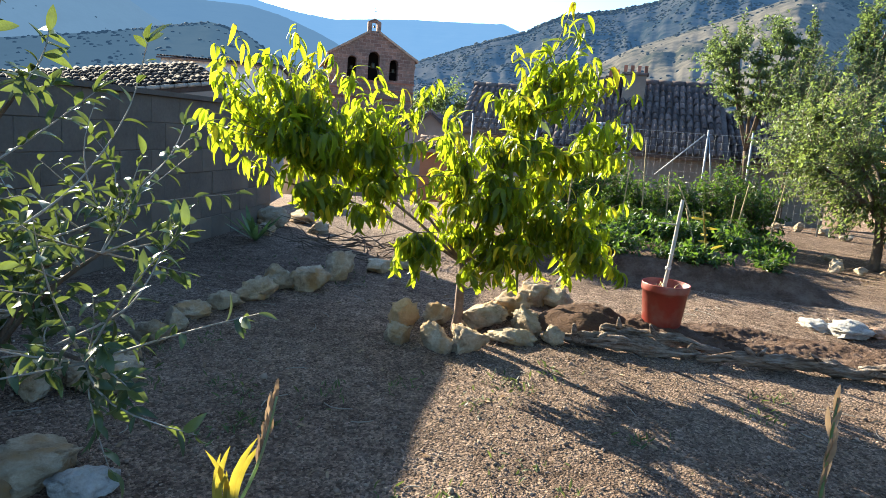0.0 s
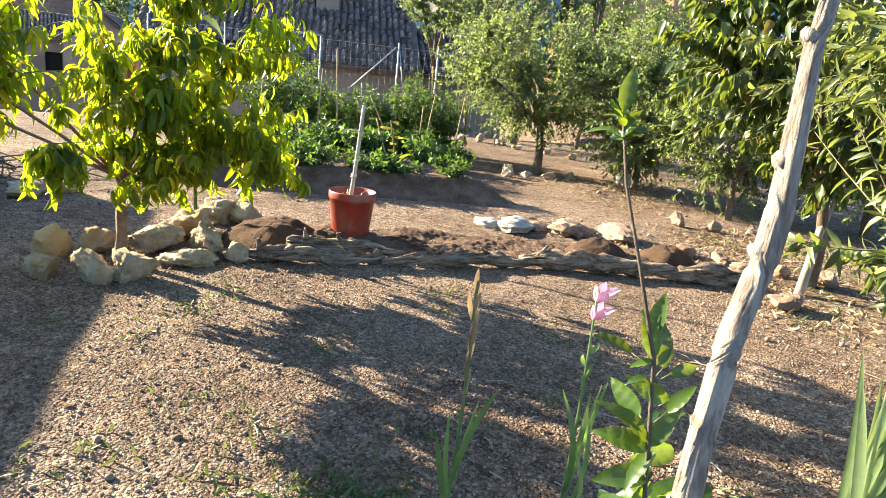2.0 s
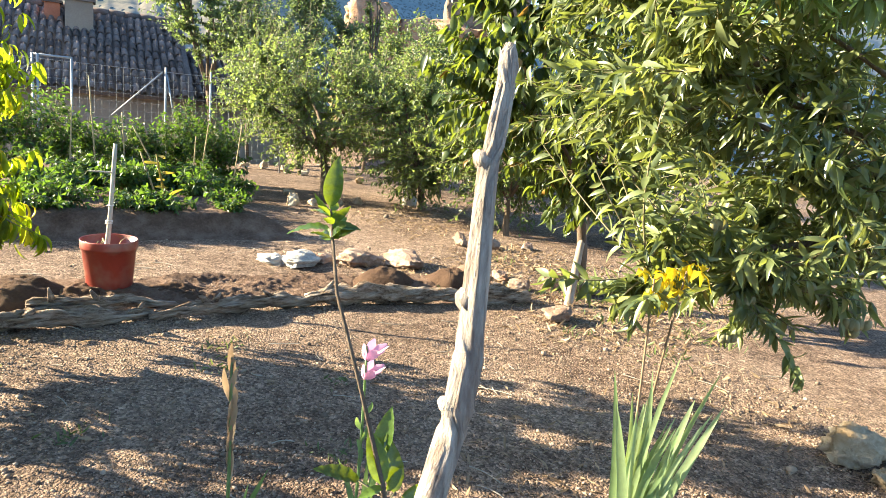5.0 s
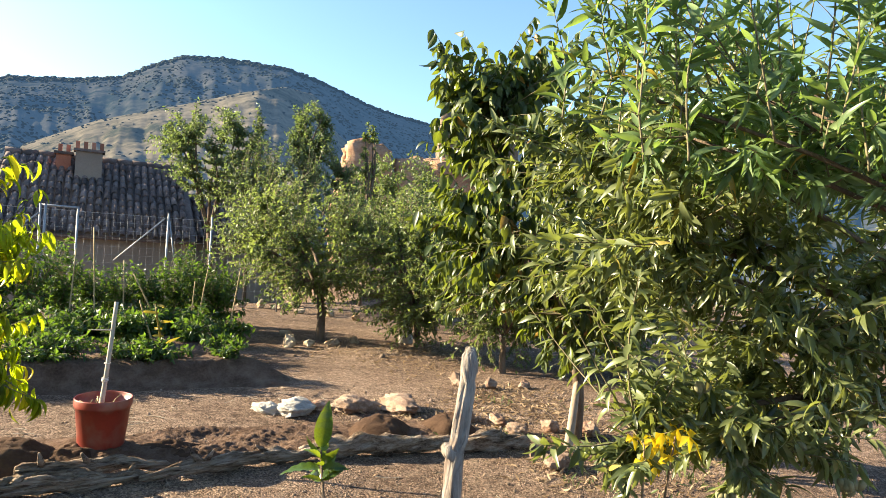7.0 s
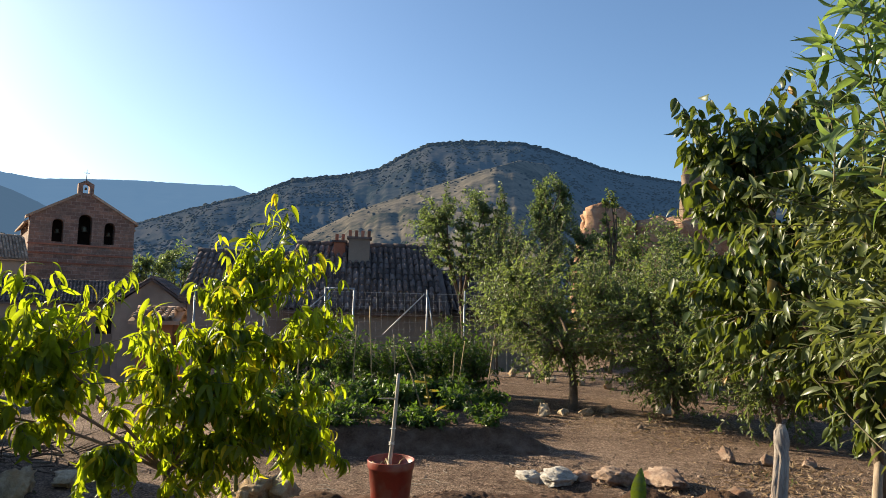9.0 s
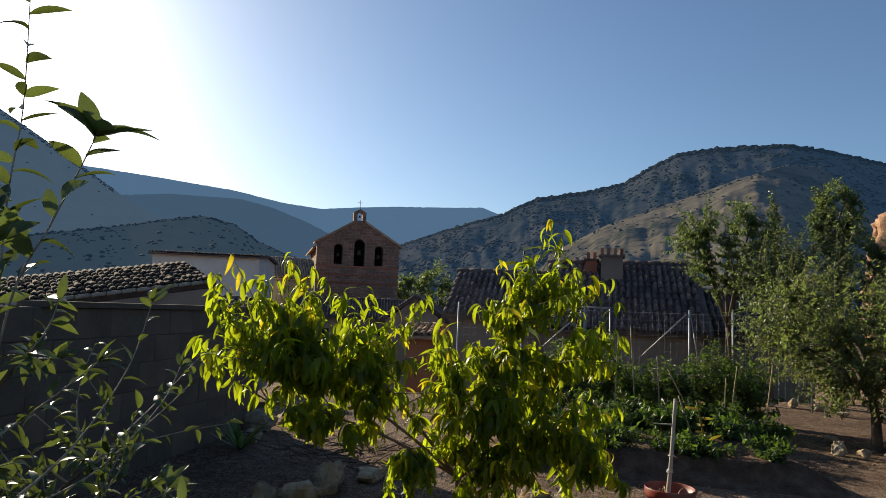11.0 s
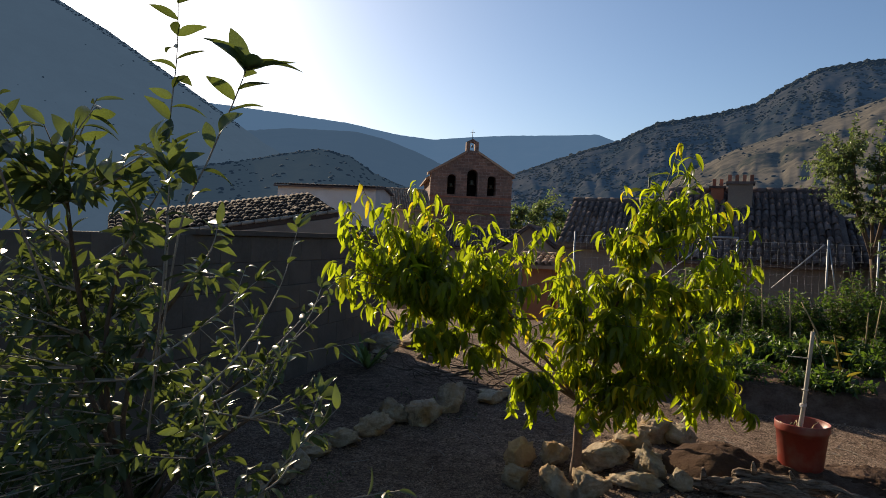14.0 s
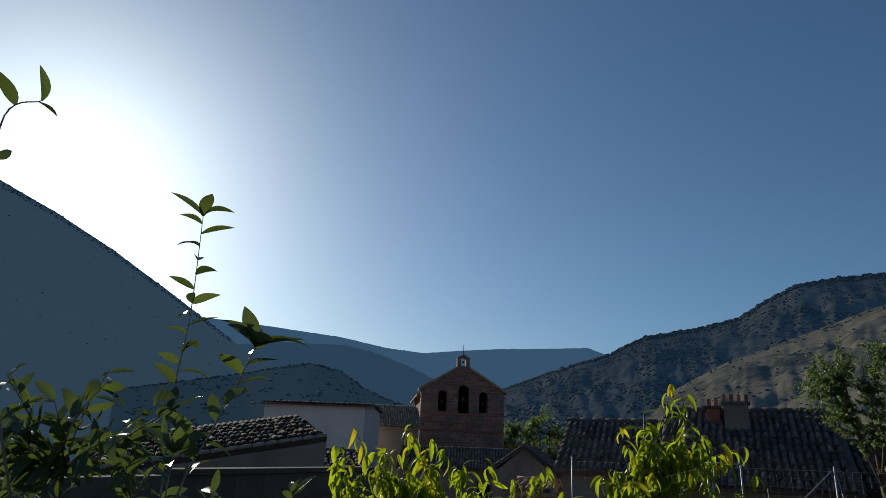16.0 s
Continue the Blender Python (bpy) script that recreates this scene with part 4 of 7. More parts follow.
# ruined red earth tower
def ruin(name, at, turn, size, label, seed, wear=1.0, material=M_RUIN):
    bm = bmesh.new()
    bmesh.ops.create_cube(bm, size=1)
    bmesh.ops.subdivide_edges(bm, edges=list(bm.edges), cuts=23, use_grid_fill=True)
    for v in bm.verts:
        p = Vector((v.co.x * size[0], v.co.y * size[1], v.co.z * size[2]))
        up = v.co.z + 0.5
        k = 1 - 0.28 * wear * up ** 5
        p.x, p.y = p.x * k, p.y * k
        p += Vector((noise.noise(p * 0.9 + Vector((seed, 0, 0))), noise.noise(p * 0.9 + Vector((0, seed, 0))), 0.9 * up * noise.noise(p * 0.7 + Vector((0, 0, seed))))) * 0.6 * wear
        p += Vector((noise.noise(p * 2.3), noise.noise(p * 2.3 + Vector((9, 0, 0))), 0.5 * noise.noise(p * 2))) * 0.28 * wear
        p += Vector((noise.noise(p * 6), noise.noise(p * 6 + Vector((9, 0, 0))), 0)) * 0.09
        v.co = p
    bm.transform(frame_at(at[0], at[1], at[2] + size[2] / 2, turn))
    return tagged(new(name, bm_mesh(name, bm, material, True)), label, "ruin", "ruined red walls")


ruin("ruined_tower", (19.1, 26.0, -3.3), -36, (2.7, 2.4, 9.5), "crumbling red earth tower", 3.0)
ruin("ruined_wall", (22.2, 23.6, -3), -36, (6.4, 1.4, 8.8), "crumbling red earth wall", 8.0)
ruin("ruined_tower", (24.6, 24.2, -3), -40, (4.0, 2.6, 11.5), "tall broken corner of a tan earth tower", 5.0, 0.22, M_RUIN_TAN)

# ---------------------------------------------------------------- trees
def crown_tips(center, radii, count, gap=0.0, seed=0.0, shell=0.55, flat=-1.0):
    """Ends of twigs, thicker towards the outside, with gaps and an uneven outline."""
    out = []
    while len(out) < count:
        d = Vector(NR.normal(0, 1, 3)).normalized()
        if d.z < flat:
            continue
        lump = 1 + 0.28 * noise.noise(d * 2.1 + Vector((seed, 0, 0))) + 0.15 * noise.noise(d * 5 + Vector((0, seed, 0)))
        s = lump * (NR.uniform(shell ** 3, 1) ** (1 / 3))
        p = Vector((d.x * radii[0], d.y * radii[1], d.z * radii[2])) * s
        if noise.noise(p * 1.7 + Vector((seed, seed, 0))) < gap - 0.5:
            continue
        out.append(Vector(center) + p)
    return out


def make_tree(name, label, base, fork, trunk_r, limbs, tips, bark, twig_mat, leaf_mat, shapes, length, per, droop=0.5, spread=0.7, start=0.3, single=0, lean=0.06, sag=0.0, twig_r=0.006, roll=0.6, group="", limb_r=0.55, side=0, sparse=99.0):
    base = Vector((base[0], base[1], float(ground_z(base[0], base[1]))))
    t = thing(name, base, label, "tree", group)
    fork = Vector(fork)
    g = Geo()
    way = curve(base - Vector((0, 0, 0.06)), fork, lean, 0, 8)
    g.tube(way, [trunk_r * (1.35 - 0.5 * i / 8 if i else 1.6) for i in range(9)], 9, 0.25)
    part("trunk", g, bark, t)
    nodes = []
    for e in limbs:
        w = curve(fork, e, 0.12, -0.06, 7)
        g = Geo()
        g.tube(w, [trunk_r * limb_r * (1 - 0.75 * i / 7) + twig_r for i in range(8)], 6, 0.2)
        part("limb", g, bark, t)
        nodes += w[2:]
        for p in w[1:]:
            tips = list(tips) + [p + Vector((R.gauss(0, 0.12), R.gauss(0, 0.16), R.uniform(-0.28, 0.08))) for _ in range(side)]
    N = np.array([tuple(p) for p in nodes])
    g, ways = Geo(), []
    for tip in tips:
        tip = Vector(tip)
        d = np.linalg.norm(N - np.array(tip), axis=1) + 0.7 * np.maximum(0, N[:, 2] - tip.z + 0.1)
        w = curve(N[int(np.argmin(d))], tip, 0.15, sag, 6)
        ways.append(w)
        g.tube(w, [twig_r * (1.25 - 0.9 * i / 6) for i in range(7)], 4, 0, False)
    tagged(part("branching", g, twig_mat, t), "", "", "", "stuff")
    P, D, S = leaves_on(ways, per, start, length, droop, spread)
    keep = (P[:, 2] < sparse) | (NR.uniform(0, 1, len(P)) < 0.85)
    P, D, S = P[keep], D[keep], np.where(P[keep][:, 2] > sparse, 1.4, 1.0) * S[keep]
    F = leaf_frames(D, NR, roll)
    order = NR.permutation(len(P))
    P, F, S = P[order], F[order], S[order]
    if single:
        leaves_single("leaf", shapes, P[:single], F[:single], S[:single], leaf_mat, t)
    g = Geo()
    leaves_joined(g, shapes, P[single:], F[single:], S[single:])
    tagged(part("crown", g, leaf_mat, t), "", "", "", "stuff")
    return t


LONG = [leaf_shape(0.27, d, 0.2, 5, 1.0, w) for d, w in ((0.35, 0.3), (0.7, -0.4), (0.15, 0.0), (0.9, 0.6), (0.5, -0.2))]
LANCE = [leaf_shape(0.22, d, 0.22, 4, 1.0, w) for d, w in ((0.2, 0.2), (0.45, -0.4), (0.05, 0.0), (0.3, 0.5))]
ALMOND_LEAF = [leaf_shape(0.26, d, 0.22, 4, 1.0, w) for d, w in ((0.2, 0.3), (0.55, -0.5), (0.05, 0.1), (0.4, 0.7), (0.75, 0.2))]
NARROW = [leaf_shape(0.2, d, 0.25, 5, 1.0, w) for d, w in ((0.2, 0.3), (0.6, -0.6), (0.05, 0.1), (0.4, 0.9), (0.8, 0.2), (0.3, -1.1))]
SMALL = [leaf_shape(0.42, d, 0.2, 2, 1.0, w) for d, w in ((0.15, 0.1), (0.35, -0.3))]
PLUM_LEAF = [leaf_shape(0.42, d, 0.2, 5, 1.0, w) for d, w in ((0.3, 0.2), (0.6, -0.3), (0.15, 0.0), (0.45, 0.4))]
APPLE_LEAF = [leaf_shape(0.35, d, 0.22, 6, 1.1, w) for d, w in ((0.25, 0.1), (0.5, -0.3), (0.1, 0.0), (0.35, 0.4))]
BAY = [wavy(leaf_shape(0.38, d, 0.18, 14, 0.95, w), 0.02, 5) for d, w in ((0.15, 0.15), (0.3, -0.25), (0.05, 0.3), (0.22, -0.1))]

HOOK = [hooked_leaf(w * 0.95, t, 6, f, tw) for w, t, f, tw in ((0.25, 1.3, 0.2, 0.3), (0.22, 1.6, 0.3, -0.4), (0.28, 1.0, 0.15, 0.1), (0.2, 1.9, 0.35, 0.6), (0.26, 1.2, 0.1, -0.2), (0.24, 1.45, 0.25, 0.0))]
# ends of the two lobes' upright shoots, then of the low hanging ones
PEACH_L = [(-1.6, 4.6, 1.95), (-1.44, 4.5, 2.07), (-1.33, 4.7, 1.94), (-1.21, 4.6, 1.9), (-1.04, 4.55, 2.11), (-0.9, 4.65, 2.02), (-0.82, 4.75, 1.95), (-0.66, 4.6, 1.85), (-0.51, 4.7, 1.89), (-0.3, 4.5, 1.74), (-0.18, 4.6, 1.7), (-1.55, 4.5, 1.42), (-1.37, 4.7, 1.4), (-1.19, 4.6, 1.36), (-1.02, 4.6, 1.2), (-0.46, 4.8, 1.5)]
PEACH_R = [(0.8, 4.6, 2.4), (0.92, 4.7, 2.34), (0.44, 4.65, 2.1), (0.64, 4.75, 2.15), (0.31, 4.65, 1.76), (-0.07, 4.45, 1.82), (0.04, 4.55, 1.66), (1.15, 4.7, 2.02), (1.28, 4.75, 2.0), (0.94, 4.55, 1.98), (0.79, 4.85, 2.0), (0.29, 4.7, 1.5), (0.02, 4.8, 1.42), (1.14, 4.6, 1.62), (1.12, 4.75, 1.2), (0.55, 4.5, 1.7), (0.7, 4.5, 1.45)]
PEACH_LOW = [(-0.96, 4.6, 1.0), (-0.83, 4.5, 0.93), (-0.6, 4.6, 0.92), (-0.46, 4.7, 0.95), (-0.14, 4.5, 0.6), (0.33, 4.45, 0.5), (0.36, 4.7, 0.75), (0.7, 4.6, 0.58), (0.96, 4.7, 0.5), (1.2, 4.6, 0.55), (1.36, 4.8, 0.6), (0.53, 4.55, 0.62), (0.75, 4.75, 0.9), (1.09, 4.65, 0.8), (0.18, 4.65, 0.85), (0.05, 4.9, 0.7)]
peach_limbs = [(-1.0, 4.6, 1.3), (-1.15, 4.65, 1.05), (-0.45, 4.7, 1.3), (0.6, 4.7, 1.75), (0.9, 4.75, 1.35), (0.95, 4.65, 0.85), (0.2, 4.6, 1.2)]
more = [Vector(p) + Vector((R.gauss(0, 0.1), R.gauss(0, 0.2), R.uniform(-0.7, -0.1))) for p in PEACH_L + PEACH_R for _ in range(6)]
more += [Vector((R.uniform(-1.0, -0.35), R.gauss(4.65, 0.18), R.uniform(0.85, 1.6))) for _ in range(34)] + [Vector((R.uniform(0.1, 1.15), R.gauss(4.65, 0.2), R.uniform(0.6, 1.5))) for _ in range(46)]
more += [Vector(p) + Vector((R.gauss(0, 0.1), R.gauss(0, 0.14), R.uniform(-0.05, 0.2))) for p in PEACH_LOW for _ in range(2)]
more += [Vector((R.uniform(-0.3, 0.6), R.uniform(4.35, 4.75), R.uniform(0.5, 1.15))) for _ in range(40)]
more += [Vector((R.uniform(-1.15, -0.3), R.gauss(4.65, 0.2), R.uniform(1.0, 1.6))) for _ in range(44)] + [Vector((R.uniform(0.25, 1.25), R.gauss(4.65, 0.2), R.uniform(0.6, 1.3))) for _ in range(34)]
more = [Vector((max(-1.6, min(1.36, p.x)), p.y, max(0.48, p.z))) for p in more if not (-0.32 < p.x < -0.05 and p.z > 1.0) and not (p.x < -1.02 and p.z < 1.36) and not (p.x < -0.8 and p.z < 0.87) and not (p.x < -0.35 and p.z < 0.82)]
EYE = Vector((0, 0, 1.47))
peach_tips = [Vector(p) for p in PEACH_L + PEACH_R + PEACH_LOW] + more
# the left side of the crown stands a little nearer than the right one
peach_tips = [EYE + (p - EYE) * (1 - 0.1 * float(smooth_step(-0.05, -0.7, p.x))) for p in peach_tips]
peach_limbs = [EYE + (Vector(p) - EYE) * (0.91 if p[0] < -0.3 else 1.0) for p in peach_limbs]
make_tree("peach_tree", "young peach tree with drooping backlit yellow-green leaves ringed by stones", (0.18, 4.7), (0.2, 4.68, 0.55), 0.03, peach_limbs, peach_tips, M_BARK_RED, M_TWIG, L_PEACH, HOOK, 0.14, 20, 0.7, 0.62, 0.12, 300, 0.04, 0.0, 0.004, 0.3, "", 0.28)

APPLE = [(-1.22, 3.37, 1.42), (-1.52, 2.9, 1.5), (-2.1, 2.38, 1.2), (-0.68, 1.75, 1.17), (-1.54, 1.81, 2.05), (-1.42, 2.02, 1.98), (-1.64, 1.74, 1.81), (-1.38, 2.16, 1.16), (-1.5, 1.85, 1.56), (-1.1, 2.41, 1.31), (-1.15, 1.95, 1.52), (-1.18, 1.82, 1.12), (-0.85, 1.77, 0.67), (-0.96, 1.83, 0.78)]
APPLE2 = [(-0.96, 2.46, 1.01), (-1.6, 1.77, 1.03), (-1.48, 1.99, 0.88), (-1.31, 2.2, 1.7), (-1.9, 1.9, 1.5), (-2.2, 2.0, 1.8), (-2.3, 2.4, 1.6), (-2.0, 2.9, 1.7), (-2.4, 2.8, 1.2), (-1.8, 3.1, 1.2), (-1.7, 2.2, 1.4), (-1.7, 1.6, 1.95), (-1.85, 1.75, 2.05), (-1.6, 1.9, 2.1), (-1.75, 2.1, 1.9), (-1.4, 1.75, 1.8)]
apple_limbs = [(-1.35, 2.1, 1.5), (-1.2, 2.3, 0.95), (-1.55, 2.0, 1.6), (-2.05, 2.3, 1.3), (-1.45, 2.8, 1.0), (-1.1, 2.0, 0.65), (-1.7, 1.9, 1.75)]
tips = [Vector(p) for p in APPLE + APPLE2] + [Vector((R.uniform(-2.1, -1.3), R.uniform(1.6, 2.3), R.uniform(1.6, 2.05))) for _ in range(16)]
tips += [p + Vector((R.gauss(-0.12, 0.2), R.gauss(0, 0.22), R.uniform(-0.4, 0.0))) for p in tips if p.z < 1.72 for _ in range(2)]
tips += crown_tips((-1.95, 2.25, 0.9), (0.65, 0.6, 0.7), 170, 0, 3.0)
apple = make_tree("apple_tree", "apple tree with sparse upright shoots and backlit oval leaves", (-1.9, 2.55), (-1.75, 2.45, 0.4), 0.032, apple_limbs, tips, M_BARK, M_TWIG_PALE, L_APPLE, APPLE_LEAF, 0.08, 13, 0.15, 0.65, 0.12, 300, 0.1, 0.0, 0.0042, 0.7, "", 0.3, 0, 1.75)



def shoot(tree, points, count, length, start=0.15, lift=0.9, r=0.0042, fan=4, bark=M_TWIG_PALE):
    """A young upright shoot, leaves one by one round its stem, a few larger ones fanned out at its end: gives the leaves."""
    P0 = [Vector(p) for p in points]
    n = 8 * (len(P0) - 1)
    pts = []
    for i in range(n + 1):
        q = i / n * (len(P0) - 1)
        k = min(int(q), len(P0) - 2)
        f = q - k
        a, b, c, d = P0[max(k - 1, 0)], P0[k], P0[k + 1], P0[min(k + 2, len(P0) - 1)]
        pts.append(0.5 * (2 * b + (c - a) * f + (2 * a - 5 * b + 4 * c - d) * f * f + (3 * b - a - 3 * c + d) * f ** 3))
    g = Geo()
    g.tube(pts, [r * (1 - 0.7 * i / n) for i in range(n + 1)], 6, 0.15)
    part("shoot", g, bark, tree)
    P, D, S = [], [], []
    turn = R.uniform(0, 6.28)
    for k in range(count + fan):
        s = 1.0 if k >= count else start + (0.97 - start) * k / max(1, count - 1)
        i = min(int(s * n), n - 1)
        d = (pts[i + 1] - pts[i]).normalized()
        x = d.orthogonal().normalized()
        y = d.cross(x)
        turn += 2.4
        out = x * math.cos(turn) + y * math.sin(turn)
        P.append(tuple(pts[min(int(round(s * n)), n)]))
        D.append(tuple(d * lift * R.uniform(0.7, 1.3) * (1.6 if k >= count else 1) + out))
        S.append(length * R.uniform(0.8, 1.15) * (1.15 if k >= count else 1))
    return P, D, S


def leaf_up(tree, groups, material, shapes, roll=0.5, most=300):
    """Hang the leaves of many shoots on their tree, the first as parts of their own, the rest joined."""
    P, D, S = (np.array([v for grp in groups for v in grp[k]]) for k in range(3))
    F = leaf_frames(D, NR, roll)
    leaves_single("leaf", shapes, P[:most], F[:most], S[:most], material, tree)
    if len(P) > most:
        g = Geo()
        leaves_joined(g, shapes, P[most:], F[most:], S[most:])
        tagged(part("shoot_leaves", g, material, tree), "", "", "", "stuff")


SHOOTS = [
    ([(-1.75, 2.45, 0.9), (-1.46, 2.11, 1.45), (-1.54, 2.235, 2.04), (-1.546, 2.28, 2.375), (-1.526, 2.225, 2.79)], 24, 0.125, 0.3, 0.5, 3),
    ([(-1.55, 2.2, 1.0), (-1.3, 1.92, 1.665), (-1.2, 1.917, 1.916), (-1.107, 1.888, 2.096), (-1.07, 1.885, 2.19)], 10, 0.148, 0.3, 0.6, 7),
    ([(-1.5, 2.1, 0.9), (-1.257, 1.756, 1.415), (-1.205, 1.686, 1.622), (-1.17, 1.637, 1.84)], 13, 0.1, 0.2, 0.7, 6),
    ([(-1.263, 1.919, 1.081), (-1.177, 2.115, 1.222), (-1.101, 2.294, 1.456), (-1.043, 2.325, 1.7)], 11, 0.085, 0.15, 0.9, 4),
    ([(-1.39, 2.176, 0.987), (-1.27, 2.487, 1.059), (-1.169, 2.786, 1.265), (-1.143, 2.922, 1.42)], 9, 0.085, 0.15, 0.8, 4),
    ([(-1.2, 2.0, 0.7), (-0.94, 1.888, 0.857), (-0.898, 1.992, 0.937), (-0.862, 2.119, 1.11)], 9, 0.085, 0.25, 0.8, 4),
    ([(-1.363, 1.767, 1.199), (-1.199, 1.899, 1.358), (-1.054, 1.992, 1.51)], 14, 0.075, 0.1, 1.0, 5),
    ([(-1.75, 1.9, 1.4), (-1.62, 1.35, 2.2), (-1.578, 1.202, 2.671), (-1.49, 1.222, 2.76)], 4, 0.09, 0.4, 0.5, 1),
]
leaf_up(apple, [shoot(apple, points, count, length, start, lift, 0.0048, fan) for points, count, length, start, lift, fan in SHOOTS], L_APPLE, APPLE_LEAF)

tips = crown_tips((3.5, 1.5, 1.75), (1.25, 1.1, 1.1), 600, 0.05, 1.0, 0.3)
tips += crown_tips((2.95, 1.12, 1.3), (0.5, 0.4, 0.42), 44, 0.0, 2.0, 0.2)
tips += [Vector(p) for p in ((2.6, 1.6, 1.9), (2.75, 1.85, 2.1), (2.75, 1.0, 0.9), (2.3, 1.25, 1.6), (2.65, 0.8, 1.25), (2.9, 1.75, 0.9), (2.75, 0.85, 0.75))]
tips = [p for p in tips if p.z > 1.4 or math.degrees(math.atan2(p.x - 0.43, p.y - 0.19)) > 59]
tips += [Vector((2.34, 1.42, 0.92)) + Vector((R.gauss(0, 0.08), R.gauss(0.02, 0.08), R.gauss(0.0, 0.06))) for _ in range(7)]
almond_limbs = [(3.6, 1.3, 2.0), (3.2, 1.8, 1.7), (3.0, 1.0, 1.4), (4.0, 2.0, 2.1), (3.4, 0.8, 2.0), (2.8, 1.4, 1.75), (3.9, 1.3, 2.4), (3.1, 1.9, 2.1), (2.9, 1.2, 1.0), (2.6, 1.38, 1.0)]
low_tips = [p for p in tips if p.z < 1.75 and p.x < 3.3 and p.y < 1.3]
make_tree("almond_tree", "almond tree with narrow green leaves and hanging pale hulls", (4.75, 0.25), (4.5, 0.6, 1.0), 0.06, almond_limbs, tips, M_BARK, M_TWIG, L_ALMOND, ALMOND_LEAF, 0.088, 30, 0.4, 0.8, 0.1, 300, 0.05, 0.02, 0.0038, 0.9, "", 0.35)

tips = crown_tips((2.75, 0.8, 2.1), (0.6, 0.62, 0.22), 110, 0.05, 2.2, 0.3)
tips += [Vector(p) for p in ((2.14, 1.3, 2.02), (2.2, 1.2, 1.96), (2.3, 1.3, 2.0), (2.25, 1.05, 1.94), (2.4, 1.05, 1.92), (2.2, 0.9, 1.98), (2.5, 1.15, 1.95), (2.45, 0.85, 1.9))]
long_limbs = [(2.35, 1.15, 2.05), (2.6, 1.0, 2.2), (2.4, 0.8, 2.1), (2.9, 0.6, 2.3), (2.6, 0.5, 2.0), (2.25, 1.2, 2.15), (2.95, 1.0, 2.3)]
overhang = make_tree("peach_tree", "fruit tree with long glossy green leaves overhanging the gravel", (3.3, -0.25), (3.25, 0.0, 1.3), 0.05, long_limbs, tips, M_BARK, M_TWIG, L_LONG, NARROW, 0.1, 17, 0.35, 0.7, 0.1, 0, 0.05, 0.0, 0.0036, 1.2, "", 0.14)
groups = []
for k in range(44):
    c = Vector(long_limbs[k % 7]) + Vector((R.gauss(0, 0.14), R.gauss(0, 0.14), R.uniform(-0.12, 0.05)))
    top = c + Vector((R.gauss(-0.02, 0.12), R.gauss(0.04, 0.12), R.uniform(0.3, 0.72)))
    if math.degrees(math.atan2(top.x - 0.33, top.y - 0.09)) < 54:
        top += Vector((0.18, -0.12, 0))
    groups.append(shoot(overhang, [c, c.lerp(top, 0.5) + Vector((R.gauss(0, 0.03), R.gauss(0, 0.03), 0)), top], 21, 0.1, 0.02, 0.75, 0.0036, 5, M_TWIG))
for c, top in (((2.25, 1.2, 2.15), (1.99, 1.36, 2.45)), ((2.3, 1.2, 2.1), (2.04, 1.36, 2.24)), ((2.35, 1.15, 2.1), (2.12, 1.32, 2.6)), ((2.4, 1.1, 2.2), (2.26, 1.3, 2.78)), ((2.45, 1.1, 2.15), (2.02, 1.4, 2.52)), ((2.4, 1.05, 2.2), (2.0, 1.32, 2.6)), ((2.45, 1.0, 2.2), (1.98, 1.22, 2.62)), ((2.4, 1.1, 2.15), (2.08, 1.33, 2.4)), ((2.45, 0.95, 2.15), (2.05, 1.2, 2.45)), ((2.5, 1.0, 2.25), (2.12, 1.25, 2.7)), ((2.5, 1.05, 2.25), (2.2, 1.32, 2.62))):
    c, top = Vector(c), Vector(top)
    groups.append(shoot(overhang, [c, c.lerp(top, 0.5) + Vector((0.02, 0, 0.04)), top], 15, 0.095, 0.1, 0.7, 0.0036, 4, M_TWIG))
leaf_up(overhang, groups, L_LONG, NARROW, 0.9)

tips = crown_tips((4.7, 3.35, 1.95), (1.35, 1.15, 1.3), 420, 0.05, 6.0, 0.4)
tips += crown_tips((3.95, 3.6, 2.55), (0.5, 0.4, 0.65), 80, 0, 4.0, 0.3)
tips += [Vector(p) for p in ((3.52, 3.7, 3.1), (3.5, 3.75, 2.4), (3.48, 3.75, 1.9), (3.6, 3.6, 1.3), (3.85, 3.4, 3.1), (3.9, 3.35, 0.95), (4.3, 3.6, 0.85), (3.7, 3.8, 2.8), (3.5, 3.75, 3.22), (3.52, 3.72, 3.0), (3.56, 3.7, 2.9))]
tips += crown_tips((3.75, 3.6, 3.0), (0.28, 0.25, 0.3), 26, 0, 4.0, 0.3) + crown_tips((4.3, 3.25, 3.1), (0.5, 0.3, 0.32), 40, 0, 4.0, 0.3)
tips = [p for p in tips if p.z > 1.14 or p.x > 4.7]
plum_limbs = [(4.4, 3.5, 2.3), (4.1, 3.5, 1.7), (4.9, 3.7, 2.4), (5.2, 3.0, 2.0), (4.4, 3.0, 1.6), (4.0, 3.6, 2.6), (5.2, 3.6, 1.6)]
make_tree("plum_tree", "plum tree with drooping dark oval leaves beside a post", (5.45, 3.65), (5.2, 3.55, 0.85), 0.045, plum_limbs, tips, M_BARK, M_TWIG, L_BROAD, PLUM_LEAF, 0.115, 23, 1.1, 0.6, 0.1, 300, 0.05, 0.0, 0.005, 0.6, "", 0.35)


